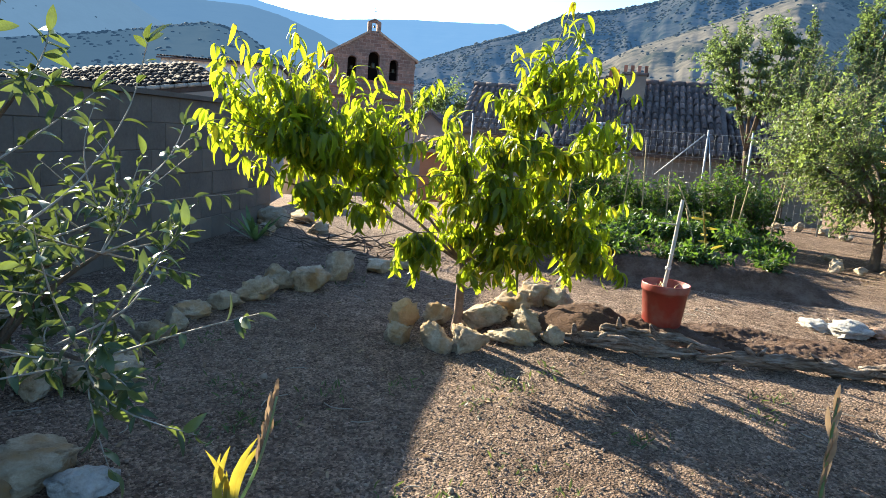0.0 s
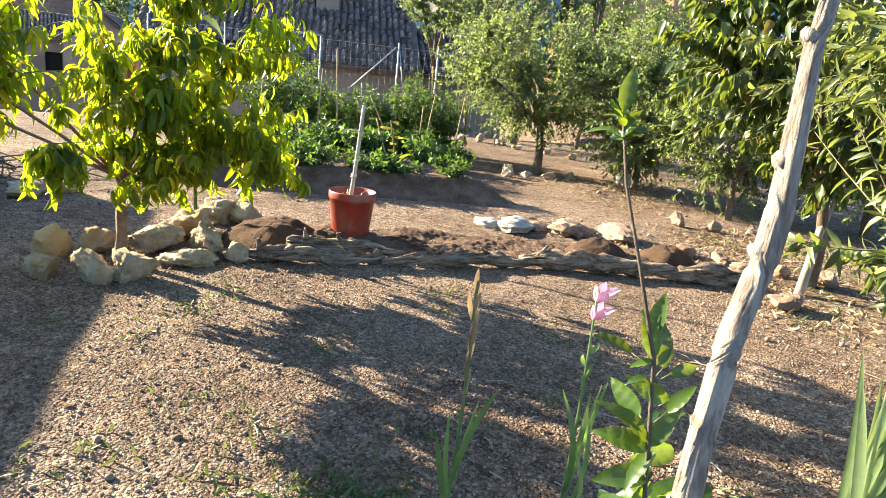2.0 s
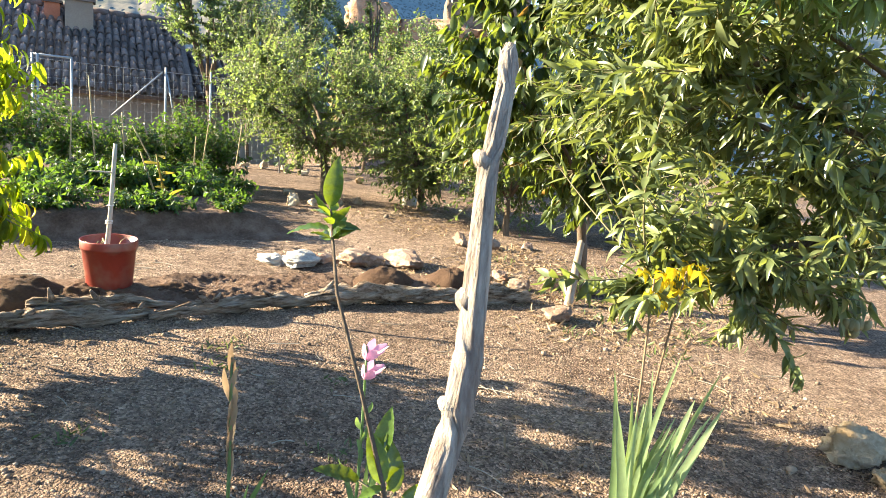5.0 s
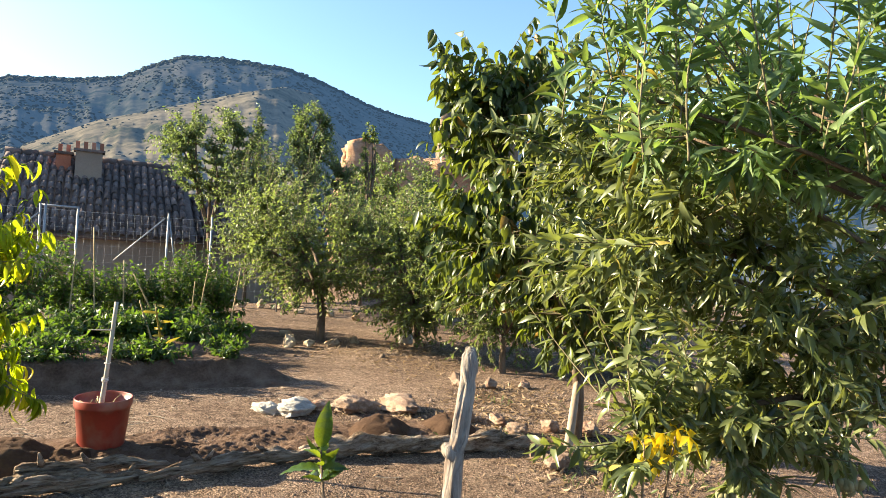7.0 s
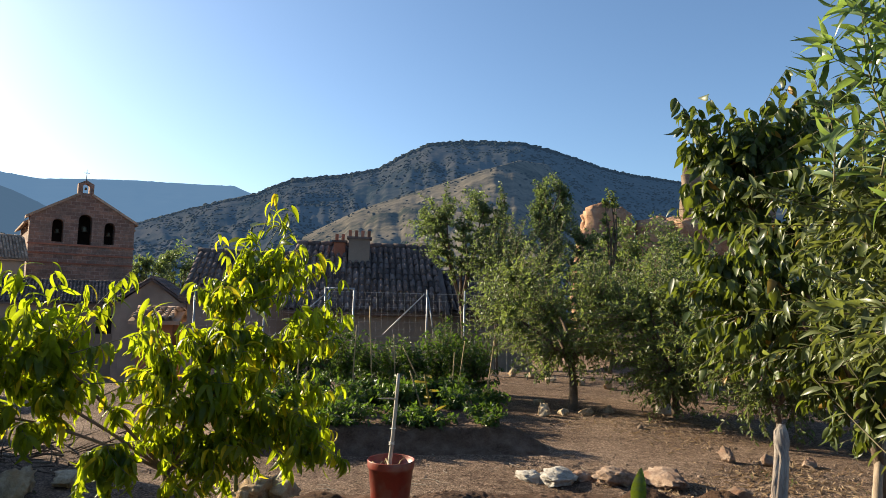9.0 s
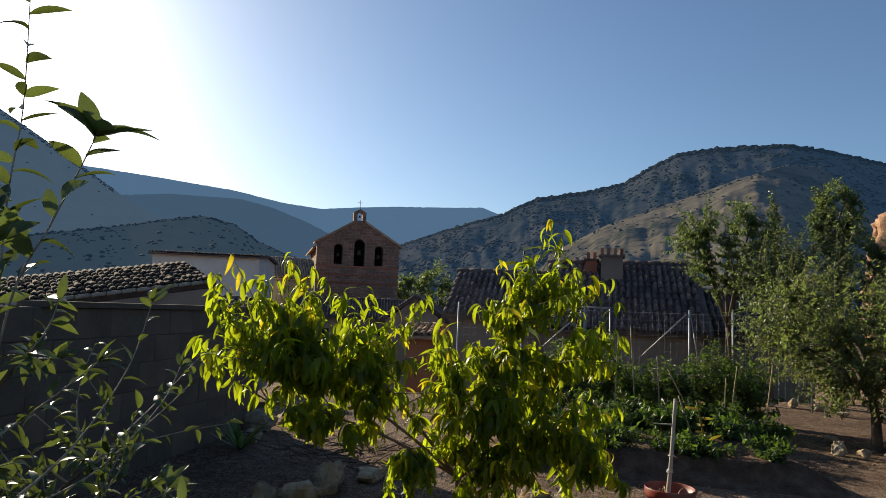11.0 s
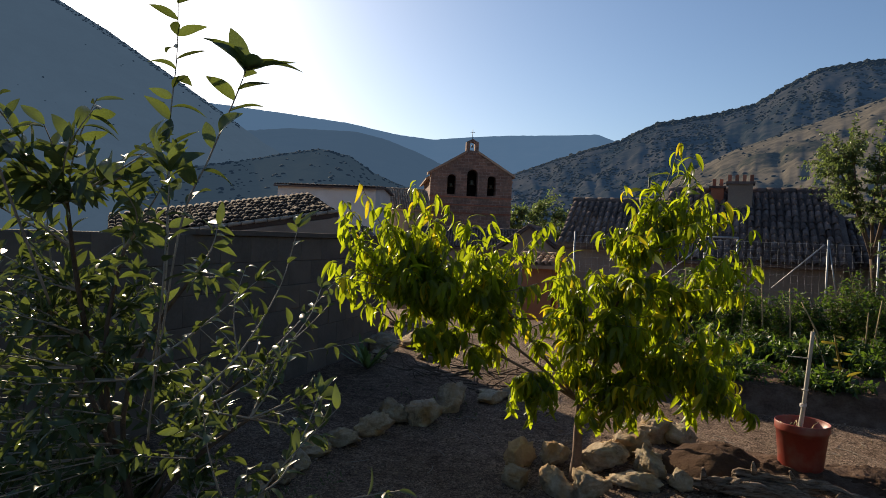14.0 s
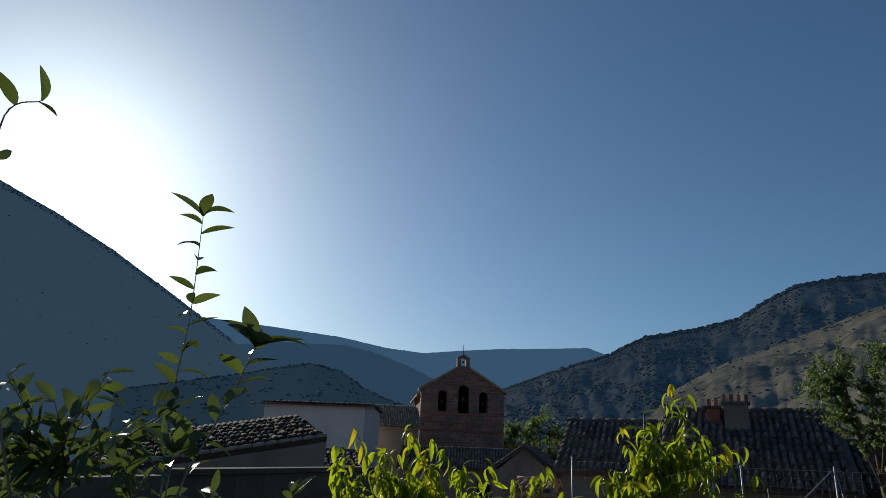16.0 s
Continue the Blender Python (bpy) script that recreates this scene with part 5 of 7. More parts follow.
def orchard_tree(label, base, top, center, radii, count, leaf_mat, length, per, seed, trunk_r=0.06, fork=None, gap=0.1, group="orchard trees", shapes=SMALL, name="fruit_tree", bark=M_BARK, shell=0.45, droop=0.25):
    c = Vector(center)
    fork = fork or (base[0] * 0.8 + c.x * 0.2, base[1] * 0.8 + c.y * 0.2, top)
    limbs = [c + Vector((math.cos(a) * radii[0] * 0.55, math.sin(a) * radii[1] * 0.55, (R.uniform(-0.15, 0.5)) * radii[2])) for a in [2 * math.pi * i / 7 + seed for i in range(7)]]
    return make_tree(name, label, base, fork, trunk_r, limbs, crown_tips(center, radii, count, gap, seed, shell), bark, M_TWIG, leaf_mat, shapes, length, per, droop, 0.8, 0.1, 0, 0.05, 0, 0.007, 0.9, group)


orchard_tree("round fruit tree with small bright green leaves ringed by stones", (6.3, 9.3), 0.75, (6.25, 9.6, 1.6), (1.65, 1.5, 1.25), 800, L_SMALL, 0.075, 24, 1.3, 0.06)
orchard_tree("bushy fruit tree with yellowish small leaves", (7.5, 8.3), 0.5, (7.2, 8.1, 1.25), (1.3, 1.1, 1.3), 640, L_SMALL, 0.075, 24, 4.1, 0.05)
orchard_tree("low fruit tree with small green leaves", (7.2, 6.1), 0.5, (7.4, 6.4, 1.15), (1.35, 1.1, 1.15), 560, L_SMALL, 0.075, 24, 7.7, 0.04)
orchard_tree("fruit tree with small green leaves behind the plum tree", (8.6, 5.2), 0.6, (8.4, 5.3, 1.5), (1.6, 1.4, 1.5), 600, L_SMALL, 0.075, 24, 9.4, 0.05)
orchard_tree("fruit tree with small green leaves at the garden edge", (9.0, 9.5), 0.6, (9.0, 9.6, 1.6), (1.6, 1.5, 1.3), 560, L_SMALL, 0.09, 20, 12.4, 0.05)
orchard_tree("tall airy elm with dark green tufts", (7.2, 15.9), 1.6, (7.0, 15.7, 3.55), (1.35, 1.0, 1.2), 480, L_ELM, 0.092, 26, 2.7, 0.06, None, 0.3, "tall trees", name="elm_tree")
orchard_tree("tall elm with a dense top tuft", (9.1, 14.9), 2.2, (9.15, 14.7, 4.2), (0.62, 0.6, 0.9), 320, L_ELM, 0.09, 24, 5.7, 0.06, None, 0.2, "tall trees", name="elm_tree")
orchard_tree("bushy green elm below the tower", (8.6, 14.0), 0.8, (8.4, 13.9, 2.3), (2.3, 1.3, 1.9), 900, L_ELM, 0.088, 24, 8.1, 0.08, None, 0.2, "tall trees", name="elm_tree")
orchard_tree("slender poplar with a thin spire", (8.0, 15.4), 2.4, (8.0, 15.3, 3.8), (0.22, 0.22, 1.15), 60, L_SMALL, 0.09, 16, 3.1, 0.04, None, 0.1, "tall trees", name="poplar_tree")
orchard_tree("slender poplar with a thin spire", (10.4, 13.9), 2.4, (10.4, 13.9, 4.0), (0.25, 0.25, 1.05), 55, L_SMALL, 0.09, 16, 6.1, 0.04, None, 0.1, "tall trees", name="poplar_tree")
orchard_tree("scrubby tree before the red ruin", (13.0, 15.5), 0.9, (13.0, 15.6, 2.6), (2.4, 1.6, 1.9), 600, L_SMALL, 0.14, 18, 4.7, 0.08, None, 0.2, "tall trees", name="elm_tree")
for i, (x, y, z, rx, rz) in enumerate(((-2.4, 74, 3.4, 2.6, 3.0), (0.8, 76, 3.6, 2.8, 4.0), (4.4, 75, 3.0, 2.8, 3.2), (7.5, 76, 2.4, 2.6, 2.6))):
    orchard_tree("grey-green poplar clump beside the church", (x, y), 1.0, (x, y, z), (rx, 2.0, rz), 240, L_ELM, 0.42, 12, 3.3 * i, 0.2, None, 0.15, "poplars by the church", name="poplar_tree")

# fruits in the almond tree
almond = bpy.data.objects["almond_tree"]
bm = bmesh.new()
bmesh.ops.create_icosphere(bm, subdivisions=2, radius=0.5)
for v in bm.verts:
    v.co = Vector((v.co.x * 0.026, v.co.y * 0.032, v.co.z * 0.044 * (1 - 0.2 * v.co.z)))
fruit_me = bm_mesh("almond_hull", bm, M_FRUIT, True)
for i in range(80):
    ob = new("almond_hull", fruit_me)
    ob.parent, ob.matrix_parent_inverse = almond, Matrix.Translation(-base_of(almond))
    p = low_tips[(i * 7) % len(low_tips)] + Vector((R.uniform(-0.03, 0.03), R.uniform(-0.03, 0.03), -0.03))
    ob.matrix_basis = Matrix.Translation(p) @ Euler((R.uniform(-0.4, 0.4), R.uniform(-0.4, 0.4), R.uniform(0, 6))).to_matrix().to_4x4()

# ---------------------------------------------------------------- stones and soil
RING = [(0.03, 4.36, 0.23, 0.20, 0), (0.26, 4.36, 0.26, 0.18, 0), (-0.21, 4.46, 0.2, 0.15, 0), (-0.21, 4.86, 0.22, 0.17, 1), (0.04, 4.95, 0.24, 0.14, 0), (0.38, 5.0, 0.36, 0.17, 0), (0.67, 5.4, 0.29, 0.18, 0), (0.73, 4.87, 0.27, 0.19, 0), (0.61, 4.62, 0.3, 0.08, 0), (0.92, 4.69, 0.2, 0.13, 0), (0.9, 5.8, 0.34, 0.19, 0), (1.12, 5.7, 0.26, 0.16, 0), (0.5, 5.25, 0.2, 0.12, 1), (0.78, 5.15, 0.2, 0.1, 0)]
for i, (x, y, w, h, k) in enumerate(RING):
    stone("ring_stone", x, y, w * 1.22, h * 1.06, M_STONE_TAN if k else M_STONE, "rounded ochre stone round the peach tree" if k else "pale limestone boulder round the peach tree", "stones round the peach tree", i + 1.3, 4)
LROW = [(-1.79, 4.09, 0.2, 0.15), (-1.76, 4.38, 0.18, 0.13), (-1.74, 4.67, 0.22, 0.13), (-1.6, 4.95, 0.23, 0.14), (-1.52, 5.28, 0.27, 0.17), (-1.41, 5.73, 0.23, 0.22), (-1.15, 5.77, 0.32, 0.23), (-0.98, 6.25, 0.25, 0.25), (-0.83, 6.6, 0.18, 0.22), (-0.61, 6.71, 0.32, 0.14), (-1.85, 3.75, 0.22, 0.14), (-2.02, 3.2, 0.36, 0.2), (-1.32, 2.27, 0.2, 0.14), (-1.5, 2.4, 0.34, 0.16), (-1.7, 2.25, 0.3, 0.2), (-1.75, 3.35, 0.34, 0.2), (-0.35, 6.95, 0.24, 0.14), (-2.2, 8.4, 0.3, 0.2), (-2.25, 9.2, 0.4, 0.28), (-2.0, 9.7, 0.35, 0.22), (-1.6, 8.9, 0.3, 0.15)]
for i, (x, y, w, h) in enumerate(LROW):
    stone("edging_stone", x + R.uniform(-0.05, 0.05), y, w * R.uniform(1.05, 1.6), h * R.uniform(0.7, 1.1), M_STONE_WHITE if i == 12 else M_STONE, "pale rough limestone in the bed edging", "stones edging the shaded bed", i + 20.7, 4)
WROW = [(3.72, 5.58, 0.5, 0.12, 1), (3.46, 5.7, 0.3, 0.09, 1), (3.95, 5.6, 0.26, 0.08, 0), (4.22, 5.37, 0.42, 0.17, 0), (4.61, 5.1, 0.48, 0.16, 0), (4.91, 4.54, 0.28, 0.14, 0), (5.17, 4.34, 0.23, 0.12, 0), (5.08, 4.0, 0.24, 0.12, 0), (6.2, 5.42, 0.18, 0.14, 0), (6.68, 5.26, 0.17, 0.13, 0), (5.95, 5.7, 0.2, 0.18, 0), (4.6, 3.17, 0.28, 0.15, 0), (5.4, 3.9, 0.2, 0.12, 0), (5.6, 3.6, 0.24, 0.16, 0), (4.8, 3.75, 0.2, 0.1, 0)]
for i, (x, y, w, h, k) in enumerate(WROW):
    stone("bed_stone", x, y, w * 1.1, h * (0.95 if k else 0.8), M_STONE_WHITE if k else M_STONE_DUST, "white flat rock at the soil bed" if k else "dusty pinkish rock at the soil bed", "rocks along the soil bed", i + 50.2, 4)
FAR = [(5.49, 8.84, 0.22, 0.18), (5.8, 8.8, 0.2, 0.13), (6.2, 8.75, 0.26, 0.12), (6.7, 8.9, 0.2, 0.12), (6.0, 9.9, 0.2, 0.12), (7.59, 13.8, 0.3, 0.2), (7.95, 13.4, 0.3, 0.18), (7.95, 12.7, 0.3, 0.15), (8.3, 12.1, 0.28, 0.16), (7.2, 13.9, 0.26, 0.16), (8.5, 11.4, 0.24, 0.15), (4.1, 0.93, 0.36, 0.16), (4.35, 0.75, 0.3, 0.16), (3.95, 0.75, 0.2, 0.1)]
for i, (x, y, w, h) in enumerate(FAR):
    stone("path_stone", x, y, w, h, M_STONE, "pale stone beside the earth path", "stones along the path", i + 80.9, 4 if x < 5 else 3)


def mound(x, y, w, h, seed):
    g, n, rings = Geo(), 44, 18
    v = []
    for i in range(rings + 1):
        s = i / rings
        for k in range(n):
            a = 2 * math.pi * k / n
            rr = w / 2 * (1 - s) * (1 + 0.25 * noise.noise(Vector((math.cos(a), math.sin(a), seed)) * 1.2))
            q = Vector((x + rr * math.cos(a), y + rr * math.sin(a), 0))
            z = float(ground_z(q.x, q.y)) - 0.02 + h * (1 - (1 - s) ** 2.2) * (1 + 0.12 * noise.noise(q * 6))
            v.append((q.x, q.y, z + 0.02 * noise.noise(q * 14) + 0.012 * noise.noise(q * 31)))
    f = [[i * n + k, i * n + (k + 1) % n, (i + 1) * n + (k + 1) % n, (i + 1) * n + k] for i in range(rings) for k in range(n)]
    g.add(v, f)
    solid("soil_mound", g, M_SOIL, "small heap of dark freshly dug soil", "soil", "heaps of soil")


for i, (x, y, w, h) in enumerate(((1.25, 5.12, 0.84, 0.2), (3.95, 4.62, 0.66, 0.18), (4.55, 4.4, 0.56, 0.16), (2.3, 4.95, 0.5, 0.09), (1.55, 4.95, 0.5, 0.1))):
    mound(x, y, w, h, i * 3.1)

# tilled bed between the logs and the rocks
nx, ny = 240, 80
U, V = np.meshgrid(np.linspace(0, 1, nx), np.linspace(0, 1, ny))
BX = 0.95 + 4.1 * U
BY = (4.72 - 0.22 * U - 0.75 * U * U) + (1.15 - 0.2 * U) * V + 0.08 * ripple(BX, V * 3, 4)
edge = np.minimum(np.minimum(U, 1 - U) * 6, np.minimum(V, 1 - V) * 5).clip(0, 1)
clod = np.array([0.06 * noise.noise((x * 2.2, y * 3, 1)) + 0.022 * noise.noise((x * 9, y * 10, 5)) + 0.03 * noise.noise((x * 24, y * 27, 9)) for x, y in zip(BX.ravel(), BY.ravel())]).reshape(BX.shape)
BZ = ground_z(BX, BY) - 0.02 + edge * (0.045 + 0.62 * clod)
bed = Geo()
i = np.arange(BX.size).reshape(BX.shape)
bed.many(np.stack([BX, BY, BZ], -1), np.stack([i[:-1, :-1], i[:-1, 1:], i[1:, 1:], i[1:, :-1]], -1).reshape(-1, 4))
M_TILLED = surface("tilled_earth", [(0.34, (0.07, 0.042, 0.028)), (0.5, (0.16, 0.1, 0.07)), (0.68, (0.28, 0.19, 0.14))], 6, 40, 1.0, 1.0, 0.06)
setting("soil_bed", bed, M_TILLED, "tilled reddish-brown soil bed", "soil")

sx, sy = np.meshgrid(np.linspace(0.2, 4.7, 150), np.linspace(6.3, 9.9, 120))
over = smooth_step(7.1, 7.2, sy + 0.25 * (sx - 2.0) + 0.1 * ripple(sx, sy, 3)) * smooth_step(0.45, 0.9, sx) * (1 - smooth_step(4.1, 4.45, sx)) * (1 - smooth_step(9.0, 9.7, sy))
grain = np.array([0.02 * noise.noise((x * 7, y * 7, 3)) + 0.016 * noise.noise((x * 19, y * 19, 7)) for x, y in zip(sx.ravel(), sy.ravel())]).reshape(sx.shape)
sz = ground_z(sx, sy) + np.where(over > 0.02, over * (0.028 + grain), 0) - 0.03 * (1 - over)
bank = Geo()
i = np.arange(sx.size).reshape(sx.shape)
bank.many(np.stack([sx, sy, sz], -1), np.stack([i[:-1, :-1], i[:-1, 1:], i[1:, 1:], i[1:, :-1]], -1).reshape(-1, 4))
M_BANK = surface("bank_earth", [(0.34, (0.085, 0.052, 0.036)), (0.5, (0.165, 0.108, 0.077)), (0.68, (0.27, 0.19, 0.14))], 6, 40, 1.0, 1.0, 0.05)
setting("soil_bank", bank, M_BANK, "raised bank of dry brown earth below the vegetables", "soil")


# ---------------------------------------------------------------- driftwood logs
def log(points, radii, label, knots=3, seed=0, material=M_DRIFT, name="log", group="driftwood edging"):
    P = [Vector(p) for p in points]
    fine, rad = [], []
    for i in range(len(P) - 1):
        for k in range(10):
            s = k / 10
            q = P[i].lerp(P[i + 1], s)
            q += Vector((0, noise.noise(q * 3 + Vector((seed, 0, 0))) * 0.03, noise.noise(q * 4 + Vector((0, seed, 0))) * 0.02))
            fine.append(q)
            rad.append((radii[i] * (1 - s) + radii[i + 1] * s) * (1 + 0.3 * noise.noise(q * 7 + Vector((seed, 3, 0)))))
    fine.append(P[-1])
    rad.append(radii[-1] * 0.6)
    rad[0] *= 0.6
    t = thing(name, P[0], label, "log", group)
    g = Geo()
    g.grooved(fine, rad, 28, 0.75, seed * 5.1)
    part("wood", g, material, t)
    rr = random.Random(seed)
    for k in range(knots):
        q, r = fine[rr.randrange(3, len(fine) - 2)], rr.uniform(0.6, 1.0)
        e = q + Vector((rr.uniform(-0.12, 0.12), rr.uniform(-0.08, 0.02), rr.uniform(0.07, 0.13)))
        g = Geo()
        g.tube([q, q.lerp(e, 0.6), e], [0.04 * r, 0.028 * r, 0.012 * r], 7, 0.5)
        part("branch_stub", g, material, t)
    return t


log([(0.98, 4.68, 0.05), (1.3, 4.6, 0.08), (1.62, 4.52, 0.06), (1.95, 4.5, 0.05)], [0.04, 0.06, 0.05, 0.025], "grey weathered driftwood log edging the bed", 3, 1)
log([(1.25, 4.66, 0.14), (1.6, 4.62, 0.12), (1.85, 4.66, 0.1), (2.15, 4.6, 0.04)], [0.035, 0.045, 0.035, 0.02], "twisted grey driftwood branch lying on a log", 2, 2)
log([(1.9, 4.47, 0.05), (2.3, 4.42, 0.06), (2.75, 4.4, 0.06), (3.1, 4.33, 0.05)], [0.03, 0.045, 0.045, 0.03], "cracked brown driftwood log edging the bed", 3, 3)
log([(3.0, 4.35, 0.07), (3.4, 4.22, 0.08), (3.85, 4.02, 0.08), (4.2, 3.85, 0.07)], [0.045, 0.07, 0.065, 0.04], "thick cracked driftwood log edging the bed", 2, 4)
log([(4.15, 3.87, 0.06), (4.45, 3.76, 0.08), (4.8, 3.65, 0.05)], [0.06, 0.075, 0.04], "short split driftwood log edging the bed", 1, 5)
log([(1.75, 1.28, 0.03), (2.2, 1.08, 0.05), (2.65, 0.98, 0.06), (3.2, 0.8, 0.06)], [0.03, 0.07, 0.085, 0.07], "grey split log on the ground below the almond tree", 1, 6)

# ---------------------------------------------------------------- pot with stake
POT = Vector((1.85, 5.1, float(ground_z(1.85, 5.1)) - 0.015))
pot = thing("plant_pot", POT, "red plastic plant pot standing in the soil bed", "pot")
g = Geo()
g.lathe([(0.0, 0.0), (0.138, 0.0), (0.15, 0.02), (0.176, 0.285), (0.184, 0.288), (0.187, 0.3), (0.187, 0.345), (0.184, 0.352), (0.181, 0.345), (0.176, 0.27), (0.0, 0.27)], POT, 40)
part("body", g, M_POT, pot)
g = Geo()
g.lathe([(0.0, 0.275), (0.08, 0.28), (0.14, 0.276), (0.177, 0.272)], POT, 30)
part("soil", g, M_SOIL, pot, "dark dry soil")
for k in range(7):
    a = R.uniform(0, 6.28)
    g = Geo()
    p = POT + Vector((math.cos(a) * 0.09, math.sin(a) * 0.09, 0.3))
    g.tube(curve(p, p + Vector((R.uniform(-0.08, 0.08), R.uniform(-0.08, 0.08), R.uniform(0.03, 0.07))), 0.3, 0, 3), 0.004, 4)
    part("dry_stem", g, M_CANE, pot)
g = Geo()
S0, S1 = POT + Vector((-0.02, 0.0, 0.22)), Vector((1.9, 5.13, 1.1))
g.tube(curve(S0, S1, 0.015, 0, 8), [0.017, 0.018, 0.017, 0.016, 0.016, 0.015, 0.014, 0.014, 0.013], 8, 0.25)
stake = thing("wooden_stake", S0, "pale bare wooden stake standing in the red pot", "stake")
part("pole", g, M_STAKE, stake)
g = Geo()
q = S0.lerp(S1, 0.75)
g.tube(curve(q, q + Vector((-0.16, -0.02, 0.01)), 0.1, 0, 3), [0.007, 0.006, 0.005, 0.003], 5)
part("twig", g, M_STAKE, stake)
for k in range(4):
    g = Geo()
    q = S0.lerp(S1, 0.3 + 0.012 * k + (0.12 if k == 3 else 0))
    g.tube([q + Vector((0.022 * math.cos(a), 0.022 * math.sin(a), 0.004 * a / 6)) for a in np.linspace(0, 6.6, 9)], 0.003, 4)
    part("tie", g, M_STRING, stake, "pale cord tie")

# ---------------------------------------------------------------- foreground plants
def blade(points, widths, fold=0.25, up=(0, 0, 1)):
    """A long folded leaf blade along points."""
    P = [Vector(p) for p in points]
    v = []
    for i, p in enumerate(P):
        d = (P[min(i + 1, len(P) - 1)] - P[max(i - 1, 0)]).normalized()
        x = d.cross(Vector(up))
        x = x.normalized() if x.length > 1e-3 else d.orthogonal().normalized()
        n = x.cross(d)
        for c in (-1, 0, 1):
            v.append(tuple(p + x * c * widths[i] / 2 + n * abs(c) * widths[i] * fold))
    f = [[3 * i + c, 3 * i + c + 1, 3 * i + c + 4, 3 * i + c + 3] for i in range(len(P) - 1) for c in (0, 1)]
    return v, f


def sword(parent, base, tip, width, material, bend=0.06, name="leaf", facing=(0, -1, 0.2)):
    base, tip = Vector(base), Vector(tip)
    side = Vector((R.uniform(-1, 1), R.uniform(-1, 1), 0)) * bend
    pts = [base.lerp(tip, s) + side * math.sin(math.pi * s * 0.9) for s in (0, 0.15, 0.35, 0.55, 0.75, 0.9, 1)]
    g = Geo()
    g.add(*blade(pts, [width * k for k in (0.6, 0.85, 1, 1, 0.8, 0.45, 0.04)], 0.12, facing))
    return part(name, g, material, parent)


def ground_at(x, y):
    return Vector((x, y, float(ground_z(x, y))))


# bleached stick with the bay sapling tied to it
T = Vector((0.847, 0.574, 1.53))
foot = ground_at(0.54, 0.37)
stick_pts = [foot + Vector((0, 0, -0.05))] + [Vector(p) for p in ((0.575, 0.4, 0.3), (0.635, 0.44, 0.6), (0.683, 0.473, 0.85), (0.698, 0.487, 0.95), (0.714, 0.499, 1.03), (0.729, 0.51, 1.1), (0.747, 0.52, 1.17), (0.779, 0.53, 1.24), (0.801, 0.541, 1.31), (0.812, 0.551, 1.38), (0.823, 0.562, 1.45))] + [T]
driftpole = thing("wooden_pole", foot, "bleached crooked driftwood pole leaning beside a bay sapling", "pole")
fine, rad = [], []
for i in range(len(stick_pts) - 1):
    for k in range(5):
        q = stick_pts[i].lerp(stick_pts[i + 1], k / 5)
        fine.append(q)
        rad.append(0.0126 - 0.009 * max(-0.3, q.z - 1.1) + 0.0018 * noise.noise(q * 21))
fine += [T, T + Vector((0.002, 0.003, 0.012)), T + Vector((0.004, 0.004, 0.02))]
rad += [0.0088, 0.0075, 0.005]
g = Geo()
g.grooved(fine, rad, 32, 0.3, 2.0, 0.5)
part("shaft", g, M_STICK, driftpole)
for z, w, sx in ((1.0, 0.0155, 0.9), (1.255, 0.0105, -0.75), (1.345, 0.0115, -0.75), (1.45, 0.0105, -0.65), (1.1, 0.009, -0.6), (0.83, 0.014, 0.7)):
    q = min(fine, key=lambda p: abs(p.z - z))
    g = Geo()
    e = q + Vector((sx * 0.62, sx * -0.78, 0)) * 0.019 + Vector((0, 0, 0.01))
    g.tube([q, q.lerp(e, 0.7), e], [w * 0.95, w * 0.7, w * 0.3], 8, 0.4)
    part("knot", g, M_STICK, driftpole, "cut branch knot")
g = Geo()
q = min(fine, key=lambda p: abs(p.z - 1.03))
g.tube([q + Vector((0.0152 * math.cos(a), 0.0152 * math.sin(a), -0.006 * math.cos(a))) for a in np.linspace(0, 6.4, 14)], 0.0017, 5)
part("tie", g, M_STRING, driftpole, "white cord tie")

bay_foot = ground_at(0.86, 0.68)
bay = thing("bay_sapling", bay_foot, "young bay sapling with glossy leaves beside a pole", "sapling")
stem = [bay_foot + Vector((0, 0, -0.03)), Vector((0.865, 0.68, 0.5)), Vector((0.875, 0.69, 0.85)), Vector((0.885, 0.735, 1.05)), Vector((0.872, 0.78, 1.17)), Vector((0.86, 0.82, 1.27)), Vector((0.882, 0.878, 1.36))]
g = Geo()
g.tube(stem, [0.0046, 0.0038, 0.0033, 0.0028, 0.0024, 0.0021, 0.0018], 7, 0.3)
part("stem", g, M_BARK, bay, "dark slim stem")
